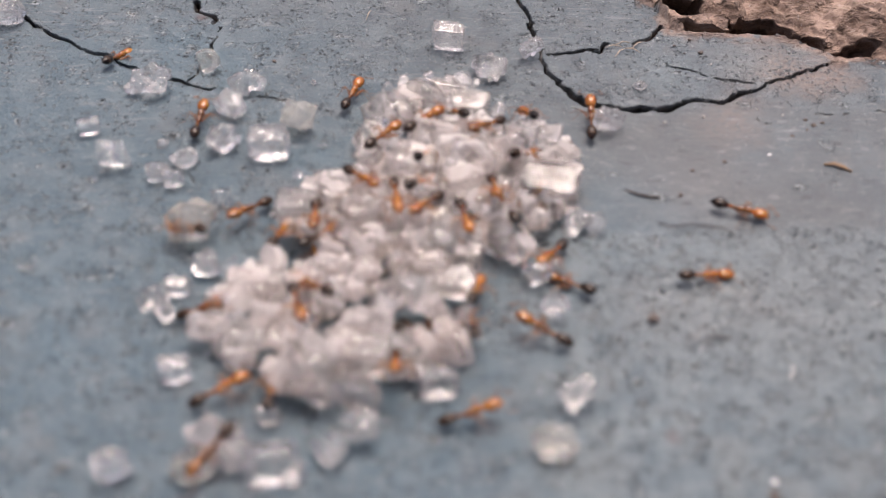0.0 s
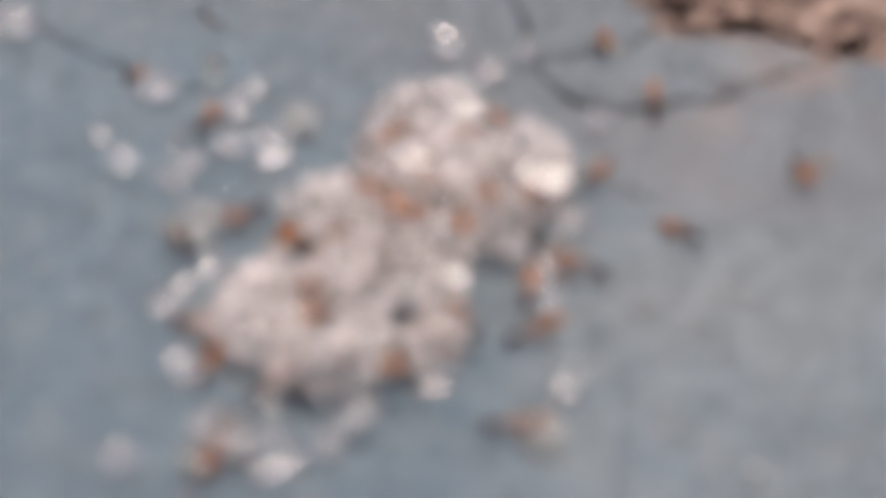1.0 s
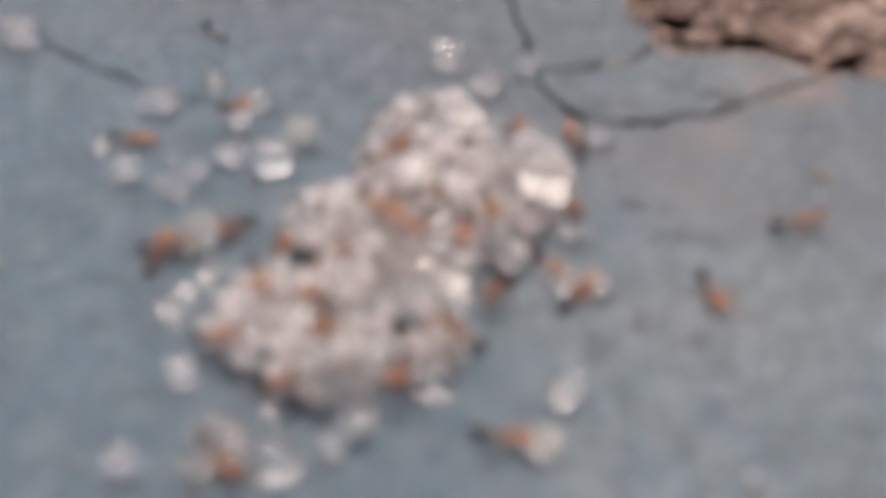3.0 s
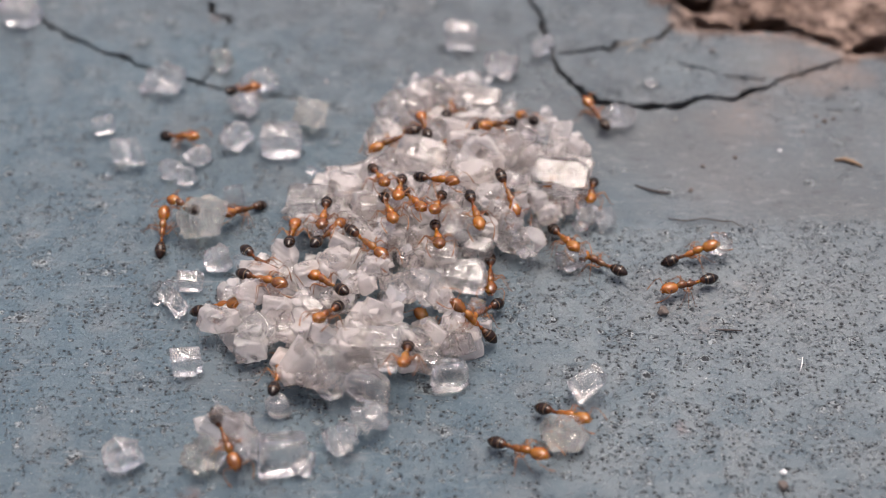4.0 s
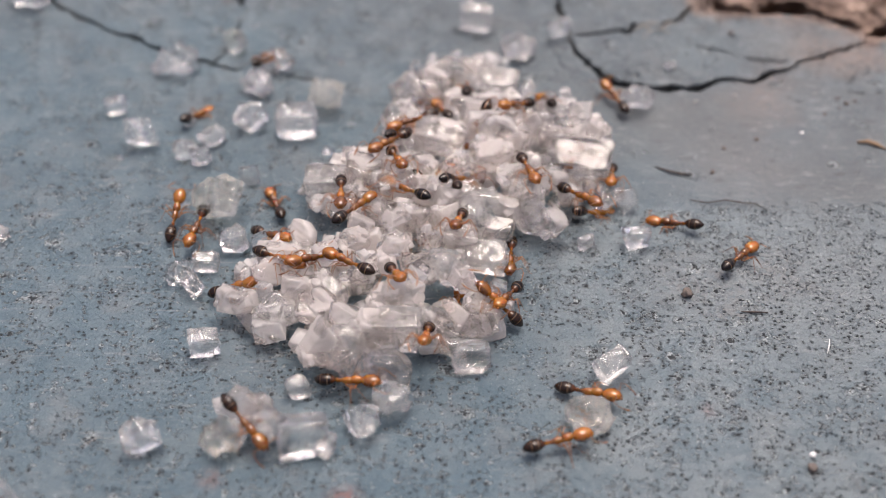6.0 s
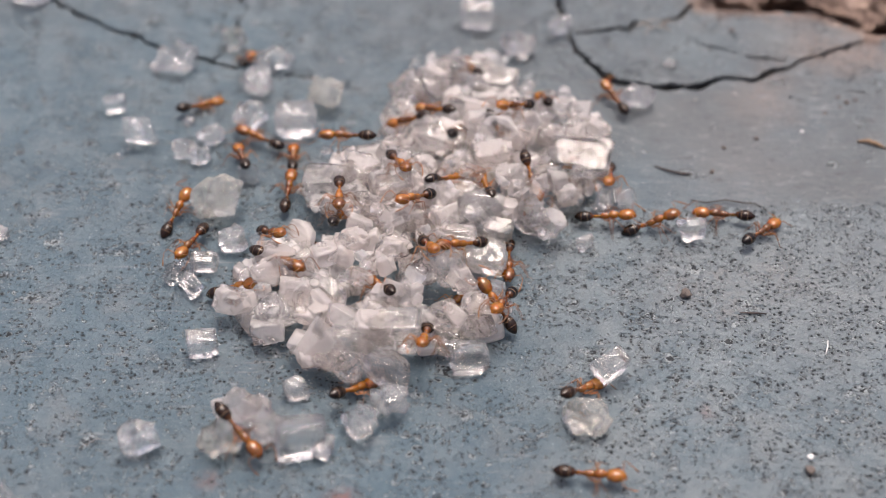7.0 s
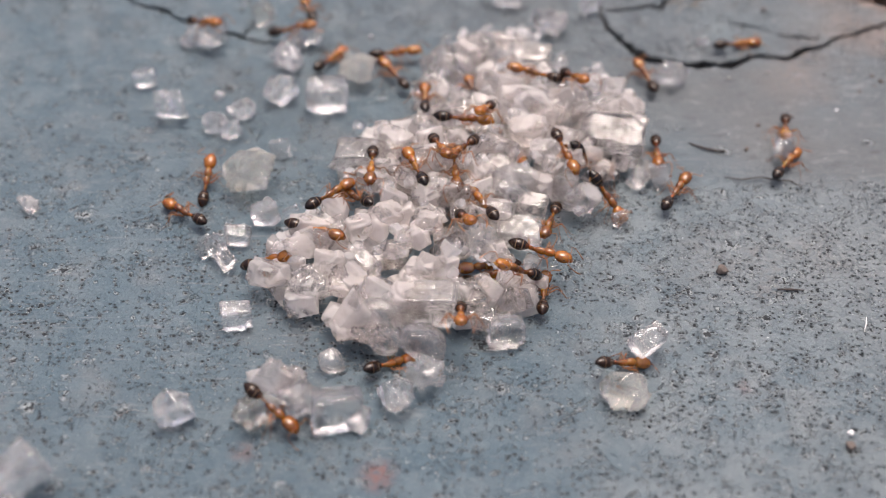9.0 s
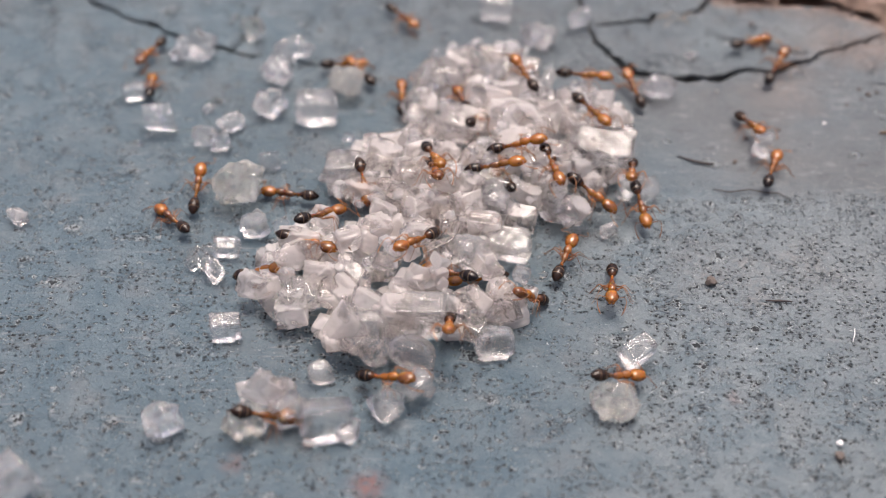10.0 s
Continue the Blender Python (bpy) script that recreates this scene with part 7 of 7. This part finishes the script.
    go(34, [(0.00, at(-1.52, -7.93, 2.12, 33, -89)), (3.50, at(-1.23, -8.09, 1.75, 24, -96)), (4.00, at(-1.48, -7.92, 2.04, 29, -94)), (4.50, at(-1.50, -8.03, 2.05, 32, -95)), (5.00, at(-1.52, -8.00, 2.03, 30, -95)), (5.50, at(-1.54, -7.95, 2.08, 32, -95)), (7.00, at(-1.52, -7.90, 2.07, 31, -96)), (7.50, at(-1.57, -8.09, 2.07, 32, -92)), (7.67, at(-1.55, -7.59, 1.72, 10, -33)), (7.83, at(-1.54, -7.08, 1.38, -12, 26)), (8.00, at(-1.52, -6.58, 1.04, -34, 86)), (8.17, at(-1.55, -7.15, 1.36, -12, 26)), (8.33, at(-1.57, -7.72, 1.68, 10, -34)), (8.50, at(-1.59, -8.29, 2.00, 32, -94)), (9.00, at(-1.56, -8.17, 2.04, 31, -90)), (9.50, at(-1.53, -8.18, 2.04, 32, -89)), (10.00, at(-1.60, -8.15, 2.08, 34, -91))])
    go(35, [(0.00, at(1.42, -9.38, 0.75, 15, 13)), (0.50, at(-0.02, -9.82, 0.53, 2, 53)), (1.00, at(3.46, -10.36, 0.62, 6, 2)), (1.50, at(3.29, -10.46, 0.77, 16, -6)), (2.00, at(3.47, -10.48, 0.77, 17, -6)), (3.50, at(2.74, -11.17, 0.79, 18, -32)), (4.00, at(2.86, -11.68, 0.76, 16, -31)), (4.50, at(3.05, -11.47, 0.21, -18, 13)), (5.00, at(3.13, -11.43, 0.37, -8, 16)), (5.50, at(3.18, -11.48, 0.65, 9, 20)), (7.00, at(4.60, -13.49, 0.55, 3, -7)), (7.50, at(5.75, -11.88, 0.63, 8, 38)), (8.00, at(7.05, -7.60, 0.53, 2, 108)), (8.50, at(4.39, -3.10, 0.49, -0, 75)), (8.77, at(1.97, -3.43, 0.46, -0, 131)), (9.04, at(-0.45, -3.76, 0.42, 0, 188)), (10.00, at(-0.45, -3.76, 0.42, 0, 188))])
    go(36, [(0.00, at(14.09, 3.14, 0.47, -2, -19)), (0.25, at(13.60, 2.73, 0.46, -2, 31)), (0.50, at(13.11, 2.33, 0.45, -3, 81)), (1.50, at(10.94, 0.19, 0.50, -22, 130)), (1.75, at(12.64, -0.40, 0.59, -5, 83)), (2.00, at(14.34, -1.00, 0.68, 11, 35)), (2.50, at(13.54, -1.43, 0.61, 7, -18)), (3.00, at(12.73, -1.86, 0.53, 2, -71)), (3.50, at(11.92, -2.30, 0.46, -3, -125)), (4.00, at(10.61, -2.30, 0.54, 3, -161)), (4.50, at(5.92, -4.28, 0.64, 8, -129)), (4.75, at(6.27, -3.48, 0.66, 10, -171)), (5.00, at(6.61, -2.69, 0.68, 11, -213)), (5.25, at(8.14, -2.39, 0.57, 4, -258)), (5.50, at(9.66, -2.10, 0.46, -2, -304)), (7.00, at(13.10, 0.06, 0.41, -6, -316)), (7.45, at(8.73, 2.05, 0.41, -3, -260)), (7.90, at(4.35, 4.04, 0.42, 0, -205)), (10.00, at(4.35, 4.04, 0.42, 0, -205))])
    go(37, [(0.00, at(11.95, -1.13, 0.35, -9, 13)), (0.50, at(18.33, 2.36, 0.50, 22, 4)), (0.83, at(18.20, 4.42, 0.58, 20, -54)), (1.17, at(18.06, 6.48, 0.67, 17, -113)), (1.50, at(17.93, 8.54, 0.75, 15, -171)), (1.95, at(20.18, 21.21, 0.62, 8, -226)), (2.40, at(22.42, 33.88, 0.50, 0, -280)), (5.07, at(23.45, 17.88, 0.50, 0, -230)), (7.74, at(24.49, 1.87, 0.50, 0, -179)), (8.12, at(19.80, 1.80, 0.53, 2, -245)), (8.50, at(15.11, 1.73, 0.56, 4, -311)), (9.26, at(24.49, 1.87, 0.50, 0, -359)), (10.00, at(24.49, 1.87, 0.50, 0, -359))])
    go(38, [(0.00, at(-1.65, 5.84, 0.42, 0, 163)), (3.70, at(-1.65, 5.84, 0.42, 0, 163)), (4.00, at(-2.28, 6.04, 2.00, -16, 196)), (4.50, at(-2.42, 5.83, 2.05, -12, 193)), (5.00, at(-2.38, 5.76, 2.16, -5, 207)), (5.50, at(-2.26, 5.43, 2.42, 11, 226)), (7.00, at(-2.46, 6.35, 1.73, -31, 154)), (7.50, at(-2.68, 6.17, 1.72, -29, 153)), (7.65, at(-2.46, 5.71, 1.07, -14, 224)), (7.80, at(-2.25, 5.24, 0.42, 0, 295)), (10.00, at(-2.25, 5.24, 0.42, 0, 295))])
    go(39, [(0.00, at(2.55, 6.44, 0.42, 0, -85)), (3.70, at(2.55, 6.44, 0.42, 0, -85)), (4.00, at(2.57, 6.21, 2.76, 24, -135)), (4.50, at(2.55, 6.13, 2.77, 24, -137)), (5.00, at(2.52, 6.11, 2.80, 25, -142)), (5.50, at(2.51, 6.19, 2.80, 26, -133)), (7.00, at(2.48, 6.00, 2.83, 27, -137)), (7.25, at(1.94, 6.31, 2.72, 19, -89)), (7.50, at(1.40, 6.61, 2.60, 11, -41)), (8.00, at(-2.41, 5.75, 2.37, 38, -38)), (8.25, at(-1.31, 5.39, 2.19, 4, 18)), (8.50, at(-0.22, 5.03, 2.01, -30, 73)), (8.75, at(-0.80, 4.40, 2.18, -16, 35)), (9.00, at(-1.39, 3.77, 2.35, -2, -3)), (9.50, at(-0.68, 2.80, 2.48, 0, -3)), (10.00, at(0.40, 1.08, 2.56, 11, 5))])
    go(40, [(0.00, at(-2.25, 0.44, 0.42, 0, -123)), (3.70, at(-2.25, 0.44, 0.42, 0, -123)), (4.00, at(-2.39, 0.23, 2.73, 14, -76)), (4.50, at(-2.35, 0.12, 2.74, 15, -77)), (5.00, at(-2.45, 0.27, 2.76, 16, -76)), (5.17, at(-2.52, 0.52, 2.58, 5, -134)), (5.33, at(-2.60, 0.78, 2.39, -7, -192)), (5.50, at(-2.67, 1.03, 2.20, -19, -250)), (6.25, at(-2.32, 0.27, 2.52, 4, -191)), (7.00, at(-1.97, -0.49, 2.85, 27, -131)), (7.50, at(-2.16, -1.04, 2.90, 29, -115)), (7.75, at(-2.52, -0.43, 2.53, 5, -162)), (8.00, at(-2.88, 0.17, 2.16, -18, -210)), (8.50, at(-3.35, 0.02, 2.18, -19, -210)), (9.00, at(-3.48, 0.22, 2.51, 1, -250)), (9.50, at(-2.99, 2.08, 2.22, -15, -289)), (9.75, at(-2.64, 1.78, 2.50, 1, -360)), (10.00, at(-2.28, 1.47, 2.78, 17, -432))])
    go(41, [(0.00, at(-1.65, 1.04, 0.42, 0, -44)), (3.70, at(-1.65, 1.04, 0.42, 0, -44)), (4.00, at(-1.35, 0.77, 2.78, 17, -65)), (4.50, at(-1.57, 0.70, 2.78, 17, -65)), (5.00, at(-1.63, 0.51, 2.80, 19, -69)), (5.30, at(-1.65, 0.44, 0.42, 0, -100)), (10.00, at(-1.65, 0.44, 0.42, 0, -100))])
    go(42, [(0.00, at(4.35, 4.04, 0.42, 0, -8)), (3.70, at(4.35, 4.04, 0.42, 0, -8)), (3.85, at(5.60, 3.87, 0.62, 10, -54)), (4.00, at(6.84, 3.70, 0.81, 19, -100)), (4.50, at(6.79, 3.48, 0.94, 22, -101)), (5.00, at(6.81, 3.48, 0.94, 22, -101)), (5.50, at(6.79, 3.29, 0.94, 22, -99)), (7.00, at(6.69, 3.32, 0.94, 22, -99)), (7.50, at(6.69, 3.14, 0.94, 22, -97)), (8.00, at(6.67, 3.22, 0.94, 22, -100)), (8.50, at(4.04, 1.06, 1.94, -10, -55)), (9.00, at(4.81, 0.19, 0.92, -45, -34)), (9.50, at(6.72, -1.85, 0.56, 4, -9)), (10.00, at(6.78, 0.58, 0.87, -9, -81))])
    go(43, [(0.00, at(-5.25, 0.44, 0.42, 0, -71)), (3.70, at(-5.25, 0.44, 0.42, 0, -71)), (4.00, at(-5.20, 0.30, 2.38, 13, -92)), (4.50, at(-5.24, 0.40, 2.33, 12, -90)), (5.00, at(-5.32, 0.48, 2.27, 9, -91)), (5.50, at(-5.28, 0.46, 2.31, 11, -88)), (7.00, at(-5.30, 0.41, 2.32, 12, -87)), (7.50, at(-5.20, 0.30, 2.40, 16, -87)), (8.00, at(-5.30, 0.25, 2.15, 2, -87)), (8.50, at(-5.29, 0.26, 2.14, -0, -91)), (9.00, at(-5.37, 0.65, 2.19, 4, -91)), (9.50, at(-5.27, 0.99, 2.13, 1, -86)), (10.00, at(-5.27, 0.68, 1.94, -9, -78))])
    go(44, [(0.00, at(-3.45, -1.96, 0.42, 0, 61)), (3.70, at(-3.45, -1.96, 0.42, 0, 61)), (3.85, at(-3.36, -1.81, 1.42, -0, 7)), (4.00, at(-3.28, -1.67, 2.43, -1, -46)), (4.50, at(-3.23, -1.90, 2.51, 3, -52)), (5.00, at(-2.57, -1.48, 2.69, 12, -23)), (5.10, at(-2.66, -1.44, 1.93, 8, 36)), (5.20, at(-2.75, -1.40, 1.18, 4, 96)), (5.30, at(-2.85, -1.36, 0.42, 0, 155)), (10.00, at(-2.85, -1.36, 0.42, 0, 155))])
    go(45, [(0.00, at(-7.05, -2.56, 0.42, 0, 155)), (3.70, at(-7.05, -2.56, 0.42, 0, 155)), (3.80, at(-7.32, -2.43, 0.89, 2, 207)), (3.90, at(-7.59, -2.30, 1.35, 4, 258)), (4.00, at(-7.87, -2.18, 1.82, 6, 309)), (4.50, at(-7.89, -2.33, 1.81, 2, 308)), (5.00, at(-8.23, -0.61, 0.69, 12, 327)), (5.50, at(-8.27, -0.60, 0.77, 16, 321)), (7.00, at(-8.02, -2.06, 2.24, 35, 305)), (7.50, at(-5.18, -1.76, 2.65, 20, 257)), (8.00, at(-5.64, -2.31, 2.77, 27, 236)), (8.25, at(-5.81, -1.87, 2.39, 3, 186)), (8.50, at(-5.99, -1.44, 2.02, -21, 136)), (9.00, at(-5.95, -1.25, 2.00, -21, 126)), (9.50, at(-7.04, 1.06, 1.22, -35, 133)), (10.00, at(-8.65, 1.57, 0.49, -1, 168))])
    go(46, [(0.00, at(-0.45, -4.36, 0.42, 0, 4)), (3.70, at(-0.45, -4.36, 0.42, 0, 4)), (3.85, at(0.63, -4.28, 0.62, 10, -64)), (4.00, at(1.70, -4.21, 0.83, 20, -131)), (4.50, at(1.68, -4.19, 0.66, 10, -131)), (5.00, at(1.73, -4.55, 0.90, 25, -130)), (5.50, at(1.80, -4.36, 0.84, 21, -123)), (7.00, at(1.64, -5.64, 1.75, 24, -112)), (7.50, at(1.11, -5.05, 1.66, 45, -133)), (7.75, at(0.88, -4.88, 1.54, 10, -206)), (8.00, at(0.65, -4.71, 1.43, -26, -279)), (8.50, at(1.21, -4.42, 1.12, -23, -258)), (8.75, at(0.98, -5.06, 1.58, 9, -206)), (9.00, at(0.75, -5.69, 2.05, 40, -153)), (9.50, at(-0.18, -5.94, 2.06, 17, -157)), (10.00, at(-1.60, -5.01, 1.88, -13, -211))])
    go(47, [(0.00, at(-0.45, -4.96, 0.42, 0, -45)), (3.20, at(-0.45, -4.96, 0.42, 0, -45)), (4.00, at(4.65, -10.00, 0.85, 22, -37)), (4.50, at(4.68, -9.63, 0.50, 22, -36)), (5.00, at(4.69, -9.61, 0.50, -22, 21)), (5.50, at(4.78, -9.59, 0.50, 22, -41)), (6.25, at(4.70, -9.41, 0.50, 0, 0)), (7.00, at(4.63, -9.24, 0.50, -22, 42)), (7.50, at(4.74, -9.89, 1.11, -22, 36)), (7.75, at(4.74, -9.85, 1.11, 0, -10)), (8.00, at(4.74, -9.82, 1.11, 22, -55)), (8.50, at(4.63, -9.83, 1.11, 22, -51)), (9.00, at(4.75, -9.23, 0.50, -22, 24)), (9.50, at(4.86, -9.30, 0.50, 22, -48)), (10.00, at(4.86, -9.90, 1.11, -22, 25))])
    go(48, [(0.00, at(-0.45, -1.36, 0.42, 0, 10)), (3.70, at(-0.45, -1.36, 0.42, 0, 10)), (3.85, at(-0.35, -1.34, 1.49, 9, -37)), (4.00, at(-0.26, -1.32, 2.56, 19, -84)), (4.50, at(-0.64, -1.06, 2.69, 20, -70)), (5.00, at(-0.34, -1.38, 2.68, 26, -82)), (5.50, at(-0.30, -1.32, 2.67, 28, -92)), (7.00, at(-0.03, -2.53, 2.03, 22, -151)), (7.25, at(-0.15, -2.37, 1.85, 3, -197)), (7.50, at(-0.26, -2.20, 1.66, -16, -244)), (8.00, at(-0.44, -1.61, 1.91, -4, -245)), (8.50, at(-0.64, -1.37, 1.97, -6, -242)), (9.00, at(-0.65, -1.50, 2.01, -2, -243)), (9.15, at(-0.55, -1.43, 1.21, -1, -284)), (9.30, at(-0.45, -1.36, 0.42, 0, -324)), (10.00, at(-0.45, -1.36, 0.42, 0, -324))])
    go(49, [(0.00, at(-4.05, 4.04, 0.42, 0, 84)), (5.20, at(-4.05, 4.04, 0.42, 0, 84)), (5.50, at(-3.95, 4.98, 2.00, -17, 54)), (7.00, at(-0.23, 5.10, 1.98, -31, 76)), (7.50, at(-0.15, 5.01, 2.02, -29, 74)), (8.00, at(-0.91, 5.97, 2.28, -9, 114)), (8.50, at(-1.09, 6.33, 2.15, -14, 101)), (9.00, at(-1.05, 6.40, 2.15, -14, 96)), (9.50, at(-1.12, 6.68, 2.04, -18, 95)), (10.00, at(-0.99, 6.43, 2.20, -11, 101))])
    go(50, [(0.00, at(2.55, 1.64, 0.42, 0, -42)), (5.20, at(2.55, 1.64, 0.42, 0, -42)), (5.50, at(3.31, 0.95, 2.35, 8, -68)), (6.25, at(5.81, 0.75, 1.43, 15, -29)), (7.00, at(8.32, 0.54, 0.50, 22, 10)), (7.50, at(10.65, -0.53, 0.82, 18, 1)), (8.00, at(10.18, -1.40, 0.65, 9, -8)), (8.25, at(8.34, 0.39, 1.02, -7, 37)), (8.50, at(6.50, 2.17, 1.38, -22, 82)), (9.00, at(7.91, 0.97, 0.58, 5, 59)), (9.50, at(9.26, 5.39, 0.42, -5, 70)), (10.00, at(14.59, 11.38, 0.76, 16, 60))])
    go(51, [(0.00, at(-3.45, -6.16, 0.42, 0, 62)), (5.20, at(-3.45, -6.16, 0.42, 0, 62)), (5.35, at(-3.41, -6.10, 1.66, 15, -6)), (5.50, at(-3.38, -6.04, 2.89, 30, -74)), (7.00, at(-1.41, -3.55, 2.87, 33, -74)), (7.50, at(-1.45, -3.64, 2.90, 34, -77)), (8.00, at(-1.46, -3.55, 2.90, 34, -78)), (8.50, at(-1.53, -3.58, 2.92, 36, -74)), (9.00, at(-1.38, -3.53, 2.89, 35, -76)), (9.50, at(-0.08, -3.25, 2.28, 36, -142)), (10.00, at(-2.90, -4.00, 2.72, 17, -133))])
    go(52, [(0.00, at(-4.65, 3.44, 0.42, 0, 148)), (6.37, at(-4.65, 3.44, 0.42, 0, 148)), (7.00, at(-9.43, 6.45, 0.60, 6, 151)), (7.50, at(-6.98, 9.45, 0.68, 11, 143)), (8.00, at(-4.61, 9.26, 0.47, -2, 106)), (8.50, at(-3.66, 7.51, 1.31, -16, 117)), (9.00, at(-3.17, 5.76, 2.02, -8, 91)), (9.50, at(-3.82, 6.72, 1.78, -7, 97)), (10.00, at(-3.82, 8.77, 0.56, 4, 91))])
    go(53, [(0.00, at(4.35, 4.64, 0.42, 0, -29)), (7.70, at(4.35, 4.64, 0.42, 0, -29)), (8.00, at(4.65, 4.48, 2.35, 1, -7)), (8.50, at(6.57, 4.34, 1.32, -35, -9)), (8.75, at(6.95, 3.99, 0.98, -13, -51)), (9.00, at(7.33, 3.64, 0.65, 9, -93)), (9.50, at(6.97, 2.42, 1.28, 22, -74)), (10.00, at(6.45, 1.86, 1.73, 22, -99))])
    go(54, [(0.00, at(-19.18, 31.04, 0.50, 0, -81)), (9.33, at(-19.18, 31.04, 0.50, 0, -81)), (10.00, at(-16.37, 12.53, 0.59, 5, -112))])


motions()
